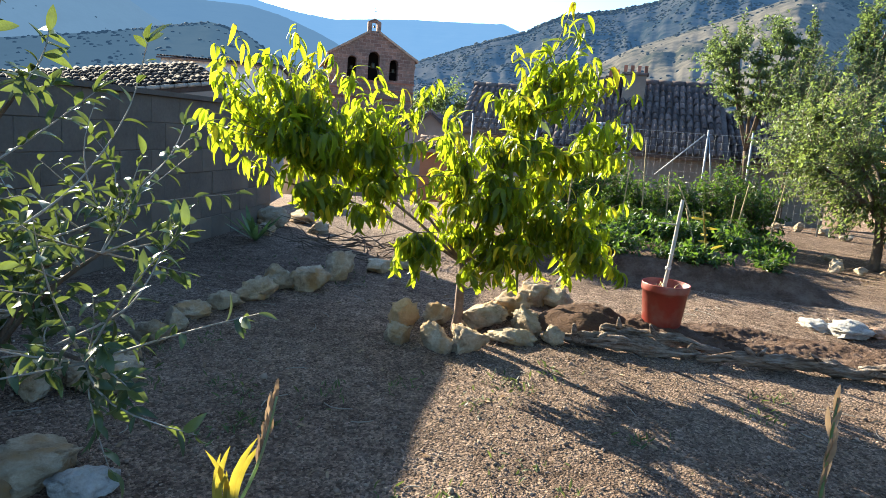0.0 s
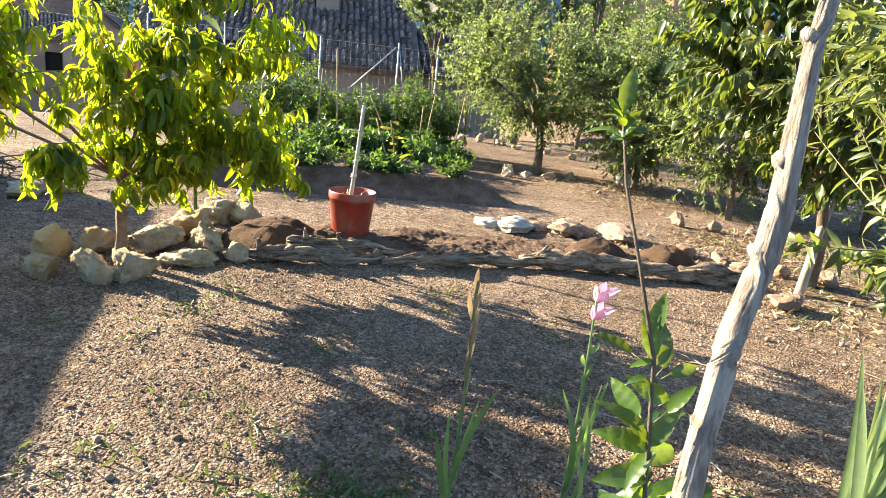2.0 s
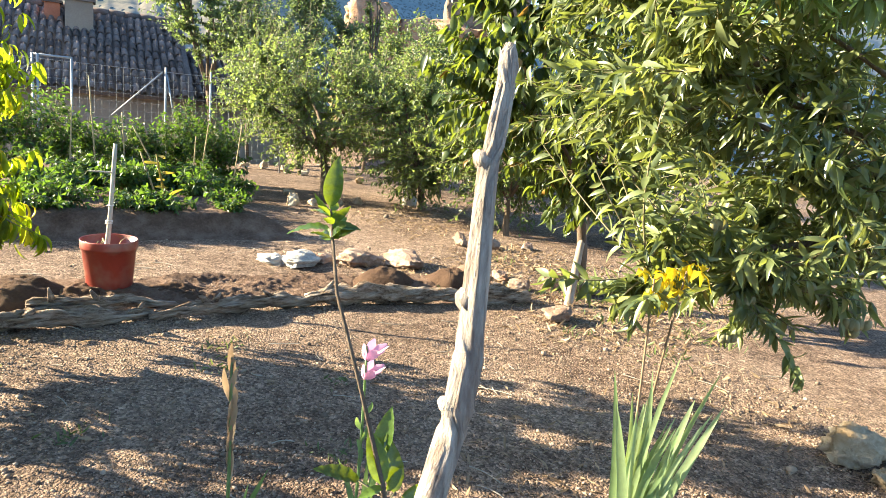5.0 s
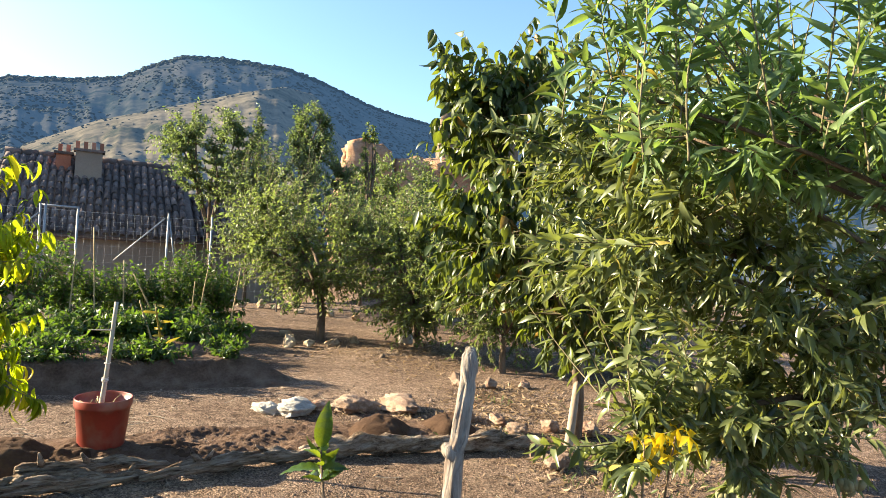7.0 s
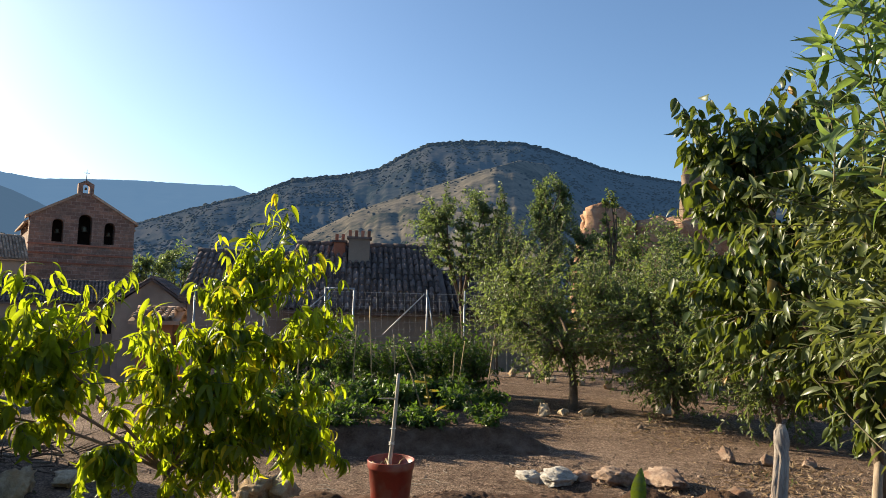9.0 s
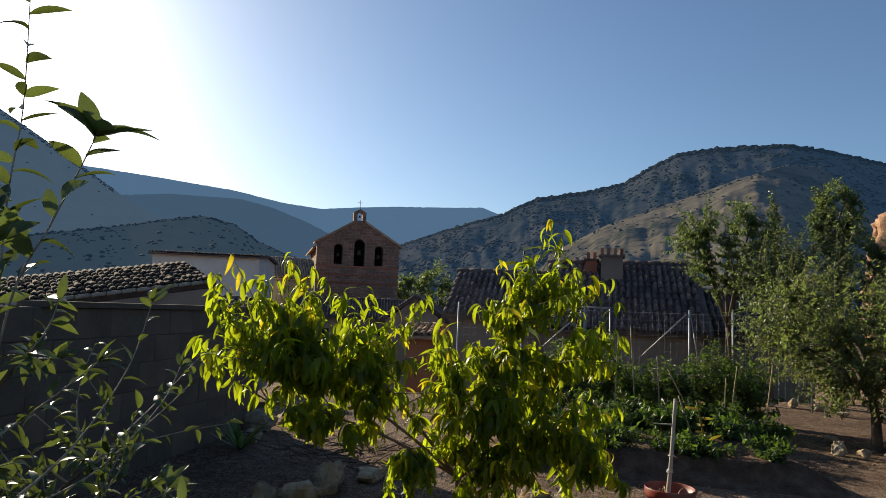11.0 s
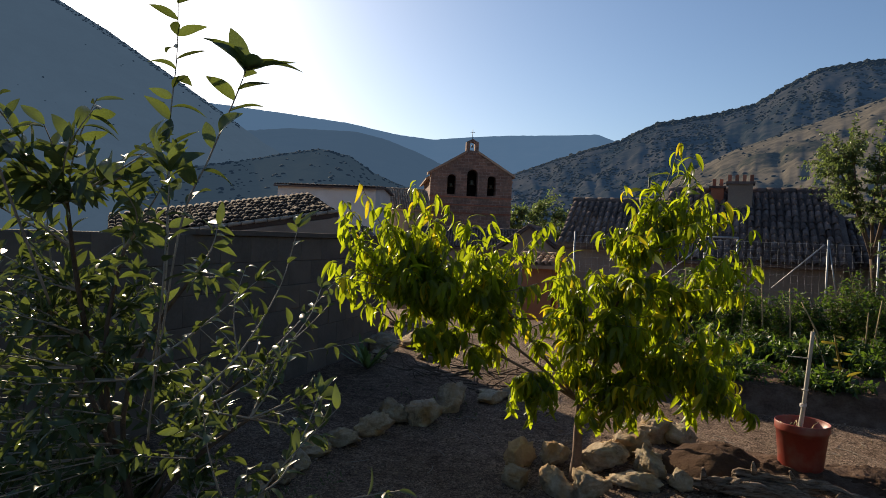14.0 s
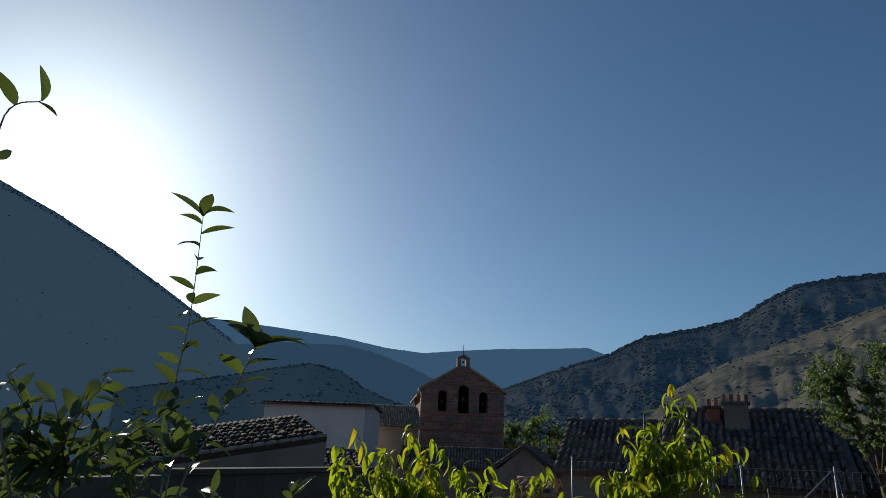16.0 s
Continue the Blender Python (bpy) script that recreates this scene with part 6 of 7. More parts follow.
# leaf by leaf where they hold on, which way they point, and how long they are
BAY_LEAVES = [(-0.02, 0.02, 1.055, -0.75, 0.4, 0.4, 0.058), (0, 0, 1.055, -0.1, 0.35, 0.95, 0.068), (0.018, 0, 1.04, -0.02, 0.3, 0.95, 0.07), (0.012, 0.01, 1.078, 0.2, 0.1, 1, 0.062),
              (0, 0, 1.05, -0.9, 0.3, -0.2, 0.034), (-0.01, 0, 1.03, -0.9, 0.3, -0.2, 0.032), (0.006, 0, 1.045, 0.6, -0.1, 0.8, 0.032), (0.02, -0.01, 1.035, 0.9, -0.3, 0.35, 0.045),
              (0.02, -0.01, 1.0, -0.75, 0.45, 0.4, 0.066), (0, 0, 0.945, -0.55, 0.5, 0.65, 0.09), (0, 0, 0.94, 0.5, -0.2, 0.85, 0.064), (0, 0, 0.935, -0.8, 0.5, 0.25, 0.078),
              (0.012, 0, 0.93, -0.75, -0.1, -0.55, 0.07), (0.01, 0, 0.905, -0.85, 0.3, -0.25, 0.085), (0.01, 0, 0.89, -0.7, 0, -0.65, 0.052), (0.03, 0, 0.98, 0.5, -0.2, 0.85, 0.055),
              (0.03, 0.01, 0.96, 0.9, 0.3, 0.1, 0.07), (0.03, 0.02, 0.94, 0.6, 0.7, 0.3, 0.075), (0, 0.02, 0.97, -0.1, 0.9, 0.4, 0.07)]
P, D, S = [], [], []


def on_stem(z):
    j = max(i for i in range(len(stem) - 1) if stem[i].z <= z)
    return stem[j].lerp(stem[j + 1], (z - stem[j].z) / (stem[j + 1].z - stem[j].z))


g = Geo()
for x, y, z, dx, dy, dz, size in BAY_LEAVES:
    q = on_stem(z) + Vector((x, y, 0.0))
    g.tube([on_stem(z - 0.015), q], 0.0012, 4)
    P.append(tuple(q)), D.append((dx, dy, dz)), S.append(size)
for z0, z1, n, size, lift in ((1.325, 1.365, 15, 0.036, 0.3), (0.74, 0.9, 14, 0.078, 0.2), (0.5, 0.74, 12, 0.08, 0.1)):
    for k in range(n):
        z = R.uniform(z0, z1)
        q = on_stem(z)
        a = k * 2.4 + R.uniform(-0.4, 0.4)
        out = Vector((math.cos(a), math.sin(a), 0))
        P.append(tuple(q + out * (0.0 if z > 1.2 else R.uniform(0.0, 0.03))))
        D.append((out.x, out.y, lift + R.uniform(-0.4, 0.6)))
        S.append(size * R.uniform(0.75, 1.2))
P.append((0.882, 0.878, 1.365)), D.append((0.05, -0.1, 1.0)), S.append(0.064)
P.append((0.882, 0.878, 1.335)), D.append((-0.8, 0.5, 0.1)), S.append(0.055)
part("leaf_stalks", g, M_TWIG, bay)
# side shoot on the far side of the pole
for k in range(16):
    a = R.uniform(0, 6.28)
    P.append((0.955 + R.gauss(0, 0.03), 0.7 + R.gauss(0, 0.03), R.uniform(0.5, 0.93)))
    D.append((math.cos(a), math.sin(a), R.uniform(-0.4, 0.5)))
    S.append(R.uniform(0.07, 0.1))
leaves_single("leaf", BAY, np.array(P), leaf_frames(np.array(D), NR, 0.45, (-0.4, -0.6, 0.8)), np.array(S), L_LAUREL, bay)


def gladiolus(name, x, y, top, label, lean, n_leaves, leaf_mat, flower=None, dry=False, height=0.55):
    foot = ground_at(x, y)
    top = Vector(top)
    t = thing(name, foot, label, "flower", "gladioli")
    way = [foot.lerp(top, s) + Vector((lean * math.sin(math.pi * s), 0, 0)) for s in np.linspace(0, 1, 9)]
    g = Geo()
    g.tube(way, [(0.0078 if dry else 0.0075) - 0.004 * s for s in np.linspace(0, 1, 9)], 6, 0.1)
    part("stem", g, L_LILY if dry else L_GLAD, t)
    for k in range(n_leaves):
        b = way[0].lerp(way[2], R.uniform(0, 0.8))
        e = b + Vector((R.uniform(-0.06, 0.11), R.uniform(-0.07, 0.07), height * R.uniform(0.6, 1.0)))
        sword(t, b, e, R.uniform(0.016, 0.026), leaf_mat, 0.05)
    for k in range(13 if dry else 5):
        s = 0.55 + 0.43 * k / (13 if dry else 9)
        q = foot.lerp(top, s) + Vector((lean * math.sin(math.pi * s), 0, 0))
        sd = (-1) ** k
        sword(t, q, q + Vector(((0.007 if dry else 0.022) * sd + R.uniform(-0.008, 0.008), R.uniform(-0.012, 0.012), R.uniform(0.06, 0.1) if dry else R.uniform(0.03, 0.055))), 0.017 if dry else 0.016, L_DRY if dry else L_GLAD, 0.008, "husk" if dry else "bract")
    if flower:
        for fz, size in flower:
            q = foot.lerp(top, fz)
            side = Vector((0.012, -0.02, 0))
            for k in range(6):
                a = k * math.pi / 3
                e = q + side + Vector((math.cos(a) * size * 0.55, math.sin(a) * size * 0.55 - 0.01, size * (0.85 + 0.15 * (k % 2))))
                pts = [q, q.lerp(e, 0.4) + Vector((math.cos(a), math.sin(a), 0)) * size * 0.06, q.lerp(e, 0.75) + Vector((math.cos(a), math.sin(a), 0)) * size * 0.05, e + Vector((math.cos(a), math.sin(a), 0)) * size * 0.12]
                g = Geo()
                g.add(*blade(pts, [size * 0.12, size * 0.42, size * 0.5, size * 0.1], 0.1, (math.cos(a), math.sin(a), 0.4)))
                part("petal", g, L_PINK, t, "pink petal")
    return t


gladiolus("gladiolus", 1.16, 1.74, (1.178, 1.75, 0.815), "withered gladiolus spike with a few green leaves", 0.01, 4, L_GLAD, None, True, 0.42)
gladiolus("gladiolus", 1.48, 1.58, (1.57, 1.68, 0.8), "gladiolus with two pale pink blooms", 0.01, 7, L_GLAD, ((0.95, 0.06), (0.88, 0.055)), False, 0.5)
gladiolus("gladiolus", -0.69, 2.1, (-0.47, 1.96, 0.6), "withered gladiolus with yellowed sword leaves", 0.03, 6, L_GLAD_DRY, None, True, 0.38)

# lily clump with yellow flowers below the almond tree
lily_foot = ground_at(2.47, 1.25)
lily = thing("lily_clump", lily_foot, "clump of broad pale sword leaves with fading yellow flowers", "flower")
for k in range(36):
    b = lily_foot + Vector((R.uniform(-0.04, 0.04), R.uniform(-0.04, 0.04), -0.02))
    a = R.choice((-0.16, 0.0, 0.12, 0.28, 0.45, 0.62)) + R.uniform(-0.1, 0.1)
    ln = R.uniform(0.35, 0.88)
    sword(lily, b, b + Vector((0.75 * math.sin(a) * ln * 0.5 + R.uniform(-0.1, 0.05), -0.8 * math.sin(a) * ln * 0.55, math.cos(a) * ln)), R.uniform(0.018, 0.036), L_LILY, 0.035, "leaf", (-0.86 + R.uniform(-0.5, 0.5), -0.5, 0.2))
for tx, ty, tz in ((2.46, 1.28, 1.02), (2.52, 1.2, 1.06)):
    top = Vector((tx, ty, tz))
    g = Geo()
    g.tube(curve(lily_foot, top, 0.05, 0, 6), [0.006, 0.006, 0.005, 0.005, 0.004, 0.004, 0.003], 6)
    part("stem", g, L_DRY, lily, "drying brown stem")
    for f in range(5):
        c = top + Vector((R.uniform(-0.05, 0.05), R.uniform(-0.05, 0.05), R.uniform(-0.1, 0.02)))
        for k in range(5):
            a = k * 1.257 + R.uniform(-0.3, 0.3)
            e = c + Vector((math.cos(a) * R.uniform(0.02, 0.05), math.sin(a) * R.uniform(0.02, 0.05), R.uniform(-0.07, 0.02)))
            g = Geo()
            g.add(*blade([c, c.lerp(e, 0.5) + Vector((0, 0, 0.012)), e], [0.006, 0.026, 0.004], 0.1, (0.2, -0.5, 1)))
            part("petal", g, L_YELLOW, lily, "wilting yellow petal")

g = Geo()
bm = bevel_box((0.17, 0.12, 0.12), 0.016)
bm.transform(frame_at(2.31, 1.29, 0.035, 35))
tagged(new("concrete_block", bm_mesh("concrete_block", bm, M_CEMENT)), "pale cast concrete block half sunk in the gravel", "block")

# leaning post by the plum tree
g = Geo()
pf, pt = ground_at(5.02, 3.42), Vector((5.38, 3.58, 0.76))
g.tube(curve(pf - Vector((0, 0, 0.1)), pt, 0.02, 0, 6), [0.04, 0.038, 0.036, 0.035, 0.034, 0.033, 0.032], 10, 0.25)
post = thing("wooden_post", pf, "short pale leaning wooden post with a split top", "post")
part("shaft", g, M_POST, post)
g = Geo()
g.tube([pt + Vector((-0.02, 0, -0.03)), pt + Vector((-0.05, -0.02, 0.08)), pt + Vector((-0.035, -0.02, 0.17))], [0.026, 0.022, 0.009], 7, 0.4)
part("split", g, M_POST, post)

# pale stump under the fruit trees
stump_at = ground_at(7.55, 8.65)
stump = thing("tree_stump", stump_at, "pale weathered stump under the fruit trees", "stump")
g = Geo()
g.tube([stump_at - Vector((0, 0, 0.05)), stump_at + Vector((0.01, 0, 0.15)), stump_at + Vector((-0.02, 0, 0.3)), stump_at + Vector((0.03, 0, 0.42))], [0.13, 0.1, 0.09, 0.05], 9, 0.6)
part("wood", g, M_STAKE, stump)


# ---------------------------------------------------------------- vegetable bed
def vegetable(name, x, y, height, width, label, seed, leaf=0.085, count=46, stake=True):
    foot = ground_at(x, y)
    t = thing(name, foot, label, "plant", "vegetable plants")
    tops = crown_tips((x, y, foot.z + height * 0.55), (width * 0.6, width * 0.6, height * 0.5), count * 2, 0.05, seed, 0.3)
    g, ways = Geo(), []
    for p in tops:
        s = Vector((x, y, foot.z + max(0.03, min(p.z - foot.z - 0.1, height * 0.5) * 0.7)))
        w = curve(s, p, 0.2, -0.05, 4)
        ways.append(w)
        g.tube(w, [0.006, 0.005, 0.004, 0.004, 0.003], 4, 0, False)
    g.tube([foot, foot + Vector((0, 0, height * 0.6))], [0.012, 0.008], 5)
    tagged(part("stalk", g, M_TWIG, t), "", "", "", "stuff")
    P, D, S = leaves_on(ways, 15, 0.15, leaf, 0.35, 0.8)
    g = Geo()
    leaves_joined(g, SMALL, P, leaf_frames(D, NR, 0.8), S)
    tagged(part("foliage", g, L_VEG, t), "", "", "", "stuff")
    return t


for i in range(9):
    x = 2.0 + 0.43 * i
    vegetable("tomato_plant", x, 10.5 + 0.12 * i + R.uniform(-0.15, 0.15), R.uniform(0.95, 1.6), R.uniform(0.45, 0.75), "staked tomato plant with dense dark green leaves", i * 1.9)
for i in range(8):
    vegetable("pepper_plant", 2.2 + 0.36 * i, 9.35 + R.uniform(-0.2, 0.25), R.uniform(0.4, 0.6), R.uniform(0.4, 0.55), "low bright green pepper plant", 30 + i * 1.3, 0.09, 30)
for i in range(9):
    x = 1.3 + 0.3 * i
    if i % 3 == 1:
        continue
    vegetable("pepper_plant", x + R.uniform(-0.08, 0.08), 7.72 - 0.25 * (x - 2.0) + R.uniform(-0.06, 0.12), R.uniform(0.16, 0.38), R.uniform(0.4, 0.75), "low bright green pepper plant", 90 + i * 1.7, 0.075, 22)
    vegetable("pepper_plant", x + 0.15, 8.5 + R.uniform(-0.15, 0.15), R.uniform(0.3, 0.5), R.uniform(0.4, 0.55), "low bright green pepper plant", 120 + i * 1.7, 0.085, 24)
vegetable("tomato_plant", 5.2, 10.75, 1.25, 0.95, "dark bushy tomato plant at the end of the bed", 60.0, 0.09, 70)
vegetable("tomato_plant", 1.2, 10.6, 1.2, 0.8, "staked tomato plant with dense dark green leaves", 66.0, 0.09, 50)
CANES = [((3.95, 9.5), (3.45, 9.6, 1.0)), ((4.55, 10.1), (4.75, 10.2, 1.05)), ((3.55, 10.2), (3.5, 10.2, 1.15)), ((2.75, 9.9), (2.8, 9.9, 1.3)), ((3.3, 8.2), (3.1, 8.25, 0.78)), ((4.3, 9.7), (4.35, 9.7, 0.9)), ((3.15, 10.1), (3.05, 10.1, 1.6)), ((5.0, 9.9), (5.15, 9.9, 1.1)), ((1.9, 9.8), (1.95, 9.8, 1.4))]
for (x, y), top in CANES:
    g = Geo()
    a = ground_at(x, y)
    g.tube(curve(a - Vector((0, 0, 0.05)), top, 0.02, 0, 6), [0.014 - 0.001 * k for k in range(7)], 6, 0.15)
    solid("garden_cane", g, M_CANE, "dry thin cane propping the vegetables", "cane", "canes in the vegetable bed")


# ---------------------------------------------------------------- wire fence and gate posts
def pole(parent, a, b, r, name="post", material=M_METAL):
    g = Geo()
    g.tube([Vector(a), Vector(b)], r, 7)
    return part(name, g, material, parent)


fence = thing("wire_fence", (3.2, 14.4, 0), "wire mesh fence on galvanised posts before the house", "fence")
FP = [(0.6, 14.9), (2.0, 14.6), (3.25, 14.35), (3.85, 14.2), (5.4, 13.75), (6.2, 13.5), (7.6, 13.1)]
for x, y in FP:
    pole(fence, (x, y, float(ground_z(x, y)) - 0.1), (x, y, 1.95), 0.02)
pole(fence, (3.32, 14.3, -0.3), (3.32, 14.3, 1.95), 0.025)
pole(fence, (3.25, 14.35, 1.93), (3.85, 14.2, 1.93), 0.022, "rail")
pole(fence, (2.3, 14.5, 0.9), (3.25, 14.35, 1.8), 0.014, "brace")
pole(fence, (5.35, 13.8, 1.85), (4.45, 13.9, 0.95), 0.014, "brace")
pole(fence, (5.42, 13.74, 1.8), (5.6, 13.65, 0.6), 0.014, "brace")
for (x0, y0), (x1, y1) in zip(FP[:-1], FP[1:]):
    g = Geo()
    a, b = Vector((x0, y0, 0)), Vector((x1, y1, 0))
    n = int((b - a).length / 0.12)
    for k in range(n + 1):
        q = a.lerp(b, k / max(1, n))
        g.tube([q + Vector((0, 0, 0.1)), q + Vector((0, 0, 1.85))], 0.0016, 3, 0, False)
    for z in np.arange(0.1, 1.9, 0.16):
        g.tube([a + Vector((0, 0, z)), b + Vector((0, 0, z))], 0.0016 if 0.2 < z < 1.8 else 0.004, 3, 0, False)
    tagged(part("mesh_panel", g, M_METAL, fence), "", "", "", "stuff")

# street lamp in the lane below
lamp = thing("street_lamp", (1.15, 24.85, -3.0), "wall-type lantern street lamp on a dark pole in the lane", "lamp")
pole(lamp, (1.15, 24.85, -3.2), (1.15, 24.85, 1.55), 0.05, "pole", M_IRON)
g = Geo()
g.lathe([(0.0, 0.0), (0.09, 0.0), (0.16, 0.3), (0.0, 0.3)], (1.15, 24.85, 1.58), 6)
part("lantern", g, M_LAMP, lamp, "pale glass lantern", False)
g = Geo()
g.lathe([(0.18, 0.0), (0.1, 0.08), (0.0, 0.16)], (1.15, 24.85, 1.88), 6)
part("cap", g, M_IRON, lamp, "", False)

# spiky agave and cut branches at the end of the wall
ag = ground_at(-2.2, 7.9)
agave = thing("agave", ag, "grey-green agave rosette at the foot of the wall", "plant")
for k in range(16):
    a = k * 2.4
    r = 0.18 + 0.22 * R.random()
    sword(agave, ag, ag + Vector((math.cos(a) * r, math.sin(a) * r, R.uniform(0.15, 0.42))), 0.06, L_GLAD, 0.03, "leaf", (0, 0, 1))
bp = ground_at(-0.9, 7.6)
g = Geo()
for k in range(90):
    a = Vector((bp.x + R.gauss(0, 0.55), bp.y + R.gauss(0, 0.3), bp.z + R.uniform(0, 0.18)))
    g.tube(curve(a, a + Vector((R.uniform(-0.5, 0.5), R.uniform(-0.3, 0.3), R.uniform(-0.05, 0.18))), 0.3, 0, 4), [0.009, 0.007, 0.006, 0.004, 0.003], 4, 0, False)
tagged(new("cut_branches", g.mesh("cut_branches", M_BARK)), "heap of dry cut branches on the ground", "branches", "", "stuff")

# tall stalk with broad leaves behind the peach tree
bl = ground_at(0.72, 5.5)
stalk = thing("sunflower_plant", bl, "tall stalk with broad dark green leaves behind the peach tree", "plant")
g = Geo()
g.tube(curve(bl, (0.74, 5.52, 2.25), 0.02, 0, 8), [0.016 - 0.001 * k for k in range(9)], 7, 0.1)
part("stem", g, L_WEED, stalk)
BROAD = [wavy(leaf_shape(0.78, d, 0.12, 10, 0.8, w), 0.02, 2) for d, w in ((0.3, 0.1), (0.5, -0.2), (0.7, 0.15))]
P, D, S = [], [], []
for k in range(9):
    z = 2.25 - 0.13 * k
    a = 2.4 * k + 0.4
    P.append((0.74, 5.52, z)), D.append((math.cos(a), math.sin(a), 0.5 - 0.12 * k)), S.append(R.uniform(0.17, 0.25))
leaves_single("leaf", BROAD, np.array(P), leaf_frames(np.array(D), NR, 0.3), np.array(S), L_BROAD, stalk)
sf = ground_at(3.1, 7.35)
dry = thing("maize_stalk", sf, "bent dry yellow stalk at the foot of the bed", "plant")
g = Geo()
g.tube(curve(sf, sf + Vector((-0.12, 0.05, 0.62)), 0.1, 0, 6), [0.016, 0.015, 0.014, 0.012, 0.011, 0.009, 0.006], 6, 0.15)
part("stem", g, L_GLAD_DRY, dry)
for k in range(6):
    b = sf + Vector((-0.02 * k, 0.01 * k, 0.18 + 0.085 * k))
    a = 2.2 * k
    sword(dry, b, b + Vector((math.cos(a) * 0.16, math.sin(a) * 0.1, R.uniform(-0.1, 0.12))), 0.03, L_GLAD_DRY, 0.06)

# ---------------------------------------------------------------- weeds, litter, gravel
def weeds(name, spots, label, size=0.05, per=26, material=L_WEED, lift=(0.3, 1.1)):
    P, D, S = [], [], []
    for x, y, r in spots:
        for k in range(per):
            px_, py_ = x + R.gauss(0, r), y + R.gauss(0, r)
            P.append((px_, py_, float(ground_z(px_, py_))))
            D.append((R.gauss(0, 0.6), R.gauss(0, 0.6), R.uniform(*lift)))
            S.append(size * R.uniform(0.5, 1.3))
    g = Geo()
    leaves_joined(g, LANCE, np.array(P), leaf_frames(np.array(D), NR, 0.8), np.array(S))
    return tagged(new(name, g.mesh(name, material)), label, "weeds", "", "stuff")


spots = [(R.uniform(-2.4, 2.5), R.uniform(1.9, 4.2), 0.07) for _ in range(26)] + [(0.62, 2.2, 0.1), (0.5, 2.75, 0.1), (1.0, 2.05, 0.08), (0.3, 3.4, 0.12), (-0.9, 6.3, 0.25), (-1.5, 6.3, 0.3), (-2.0, 6.8, 0.25), (-1.2, 6.9, 0.3), (-2.3, 5.6, 0.2)]
spots += [(0.92, 1.9, 0.08), (0.75, 1.96, 0.08), (1.02, 1.9, 0.06), (0.85, 2.02, 0.06), (2.15, 1.5, 0.1), (1.9, 1.45, 0.1)] * 3
weeds("ground_weeds", spots, "low straggling weeds in the gravel", 0.045)
weeds("green_weeds", [(R.uniform(4.0, 6.5), R.uniform(2.2, 5.0), 0.12) for _ in range(14)], "small weeds round the post", 0.06, 22)
weeds("dry_straw", [(R.uniform(4.3, 6.8), R.uniform(2.4, 5.4), 0.22) for _ in range(60)] + [(R.uniform(5.5, 8.0), R.uniform(6.5, 8.5), 0.3) for _ in range(20)], "dry straw and grass litter round the post", 0.07, 60, L_DRY, (0.0, 0.35))
weeds("litter_leaves", [(R.uniform(2.3, 4.6), R.uniform(0.4, 2.2), 0.25) for _ in range(30)], "dry leaf litter below the almond tree", 0.06, 24, L_DRY, (0.0, 0.2))

PEB = [rock_mesh("pebble", (1, 0.8, 0.6), M_PEBBLE, i * 1.9, 1, 0.5) for i in range(4)]
pebbles = []
for me in PEB:
    pebbles.append((np.array([tuple(v.co) for v in me.vertices]), np.array([list(p.vertices) for p in me.polygons])))


def gravel(name, count, x0, x1, y0, y1, size, label):
    x, y = NR.uniform(x0, x1, count), NR.uniform(y0, y1, count)
    keep = x > wall_x(y) + 0.15
    x, y = x[keep], y[keep]
    S = size * np.exp(NR.normal(0, 0.45, len(x)))
    a = NR.uniform(0, 6.28, len(x))
    F = np.zeros((len(x), 3, 3))
    F[:, 0, 0], F[:, 0, 1], F[:, 1, 0], F[:, 1, 1], F[:, 2, 2] = np.cos(a), -np.sin(a), np.sin(a), np.cos(a), 1
    g = Geo()
    leaves_joined(g, pebbles, np.stack([x, y, ground_z(x, y) + S * 0.12], -1), F, S)
    return tagged(new(name, g.mesh(name, M_PEBBLE)), label, "gravel", "", "stuff")


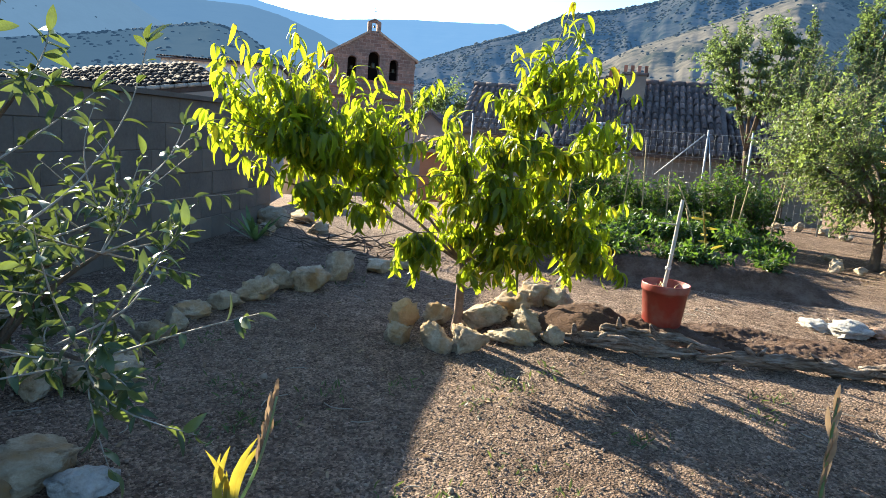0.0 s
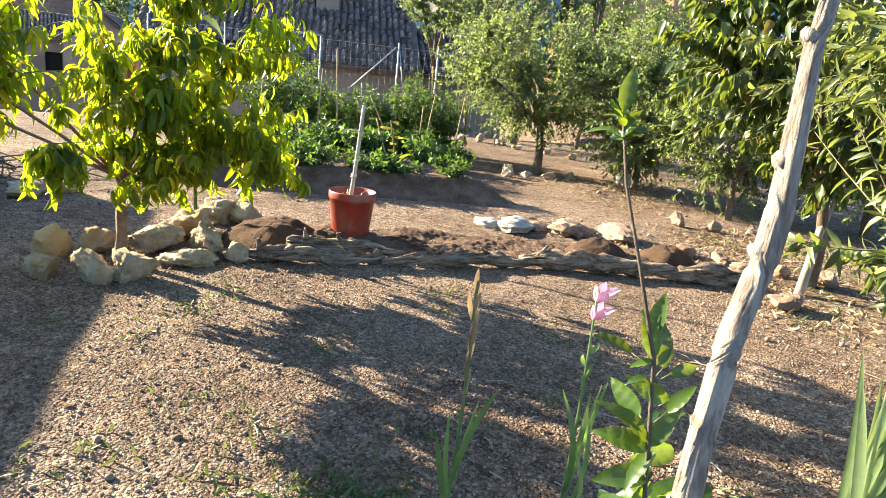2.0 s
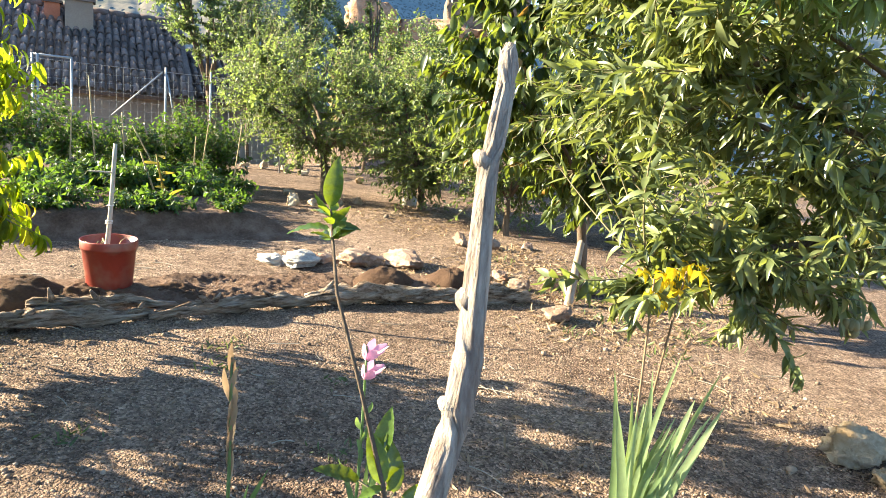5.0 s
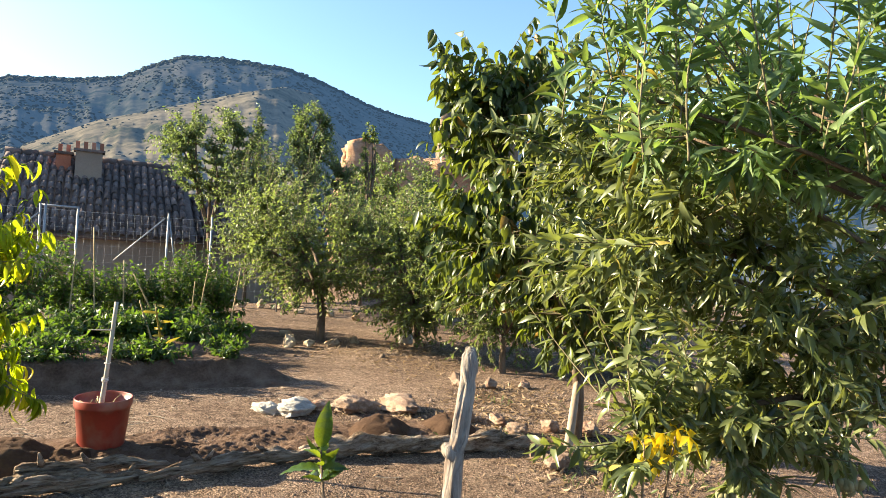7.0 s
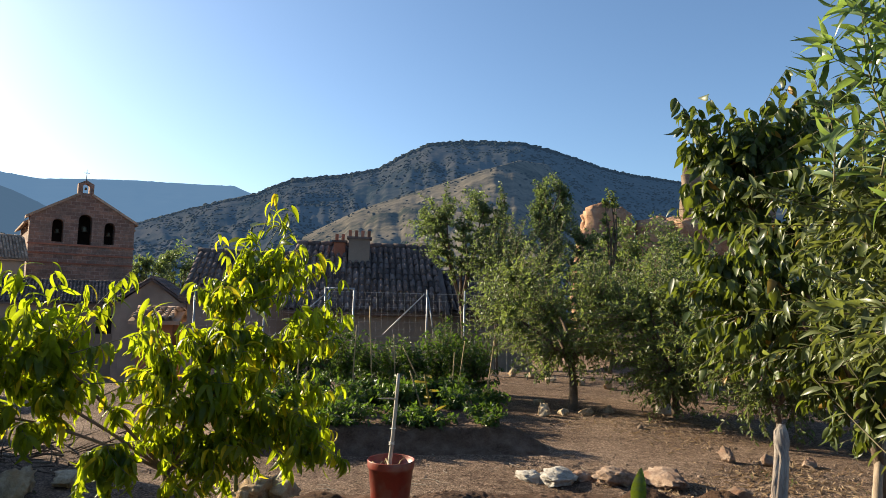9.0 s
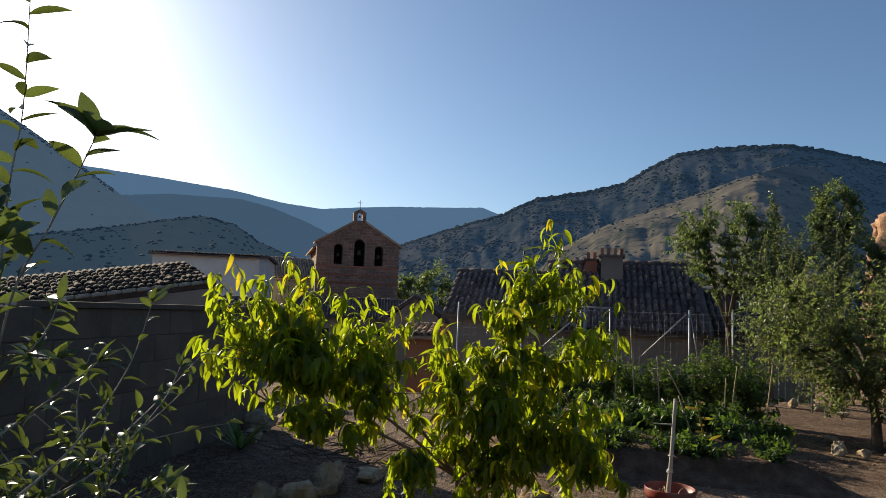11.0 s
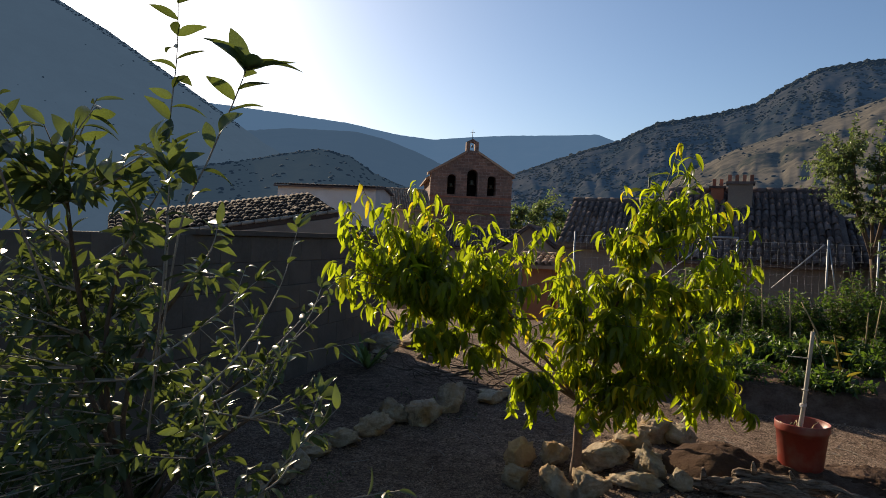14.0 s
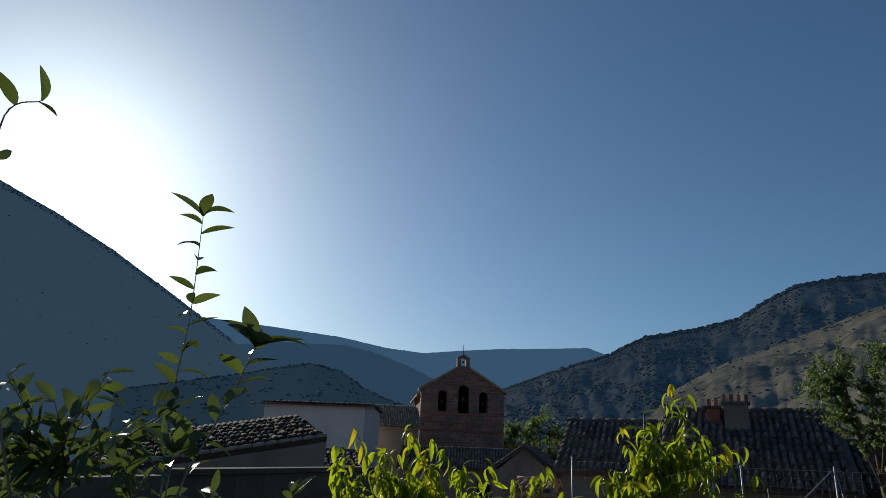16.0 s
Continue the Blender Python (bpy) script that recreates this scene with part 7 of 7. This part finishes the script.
gravel("gravel_near", 46000, -2.6, 4.8, 0.6, 4.6, 0.0086, "loose pale pebbles on the packed earth")
gravel("gravel_far", 7000, -3, 7.5, 4.2, 8.5, 0.013, "loose pale pebbles on the packed earth")
gravel("gravel_coarse", 420, -2.8, 7, 1.0, 8.5, 0.021, "larger stones scattered in the gravel")
gravel("gravel_flecks", 2600, -2.8, 2.5, 1.4, 6.0, 0.0125, "coarse pale grit scattered over the shaded gravel")
g = Geo()
for k in range(140):
    a = ground_at(R.uniform(-2.4, 5.0), R.uniform(1.2, 6.5)) + Vector((0, 0, 0.006))
    an = R.uniform(0, 6.28)
    g.tube(curve(a, a + Vector((math.cos(an), math.sin(an), 0.05)) * R.uniform(0.05, 0.22), 0.2, 0, 3), 0.0028, 4, 0, False)
tagged(new("fallen_twigs", g.mesh("fallen_twigs", M_TWIG_PALE)), "thin dry twigs fallen on the gravel", "twigs", "", "stuff")
P, D, S = [], [], []
for k in range(260):
    x, y = R.uniform(-2.4, 5.0), R.uniform(1.2, 6.5)
    P.append((x, y, float(ground_z(x, y)) + 0.01)), D.append((R.gauss(0, 1), R.gauss(0, 1), R.uniform(-0.1, 0.3))), S.append(R.uniform(0.03, 0.08))
g = Geo()
leaves_joined(g, LONG, np.array(P), leaf_frames(np.array(D), NR, 0.4), np.array(S))
tagged(new("fallen_leaves", g.mesh("fallen_leaves", L_DRY)), "curled dry leaves fallen on the gravel", "leaves", "", "stuff")

# ---------------------------------------------------------------- blocks of the wall, laid last
block_me = bm_mesh("block", bevel_box((0.494, 0.184, 0.264), 0.005), M_BLOCK)
inv = Matrix.Translation(-base_of(wall_left))
along = (WALL_B - WALL_A).normalized()
count = int((WALL_B - WALL_A).length / 0.5)
for r in range(6):
    for c in range(count):
        s = 0.25 + 0.5 * c + (0.25 if r % 2 else 0)
        if s > (WALL_B - WALL_A).length - 0.15 or s < 3.2:
            continue
        ob = new("block", block_me)
        ob.parent, ob.matrix_parent_inverse = wall_left, inv
        ob.matrix_basis = Matrix.Translation(WALL_A + along * s + Vector((R.uniform(-0.004, 0.004), 0, 0.135 + 0.27 * r))) @ Matrix.Rotation(wall_turn + R.uniform(-0.01, 0.01), 4, "Z")
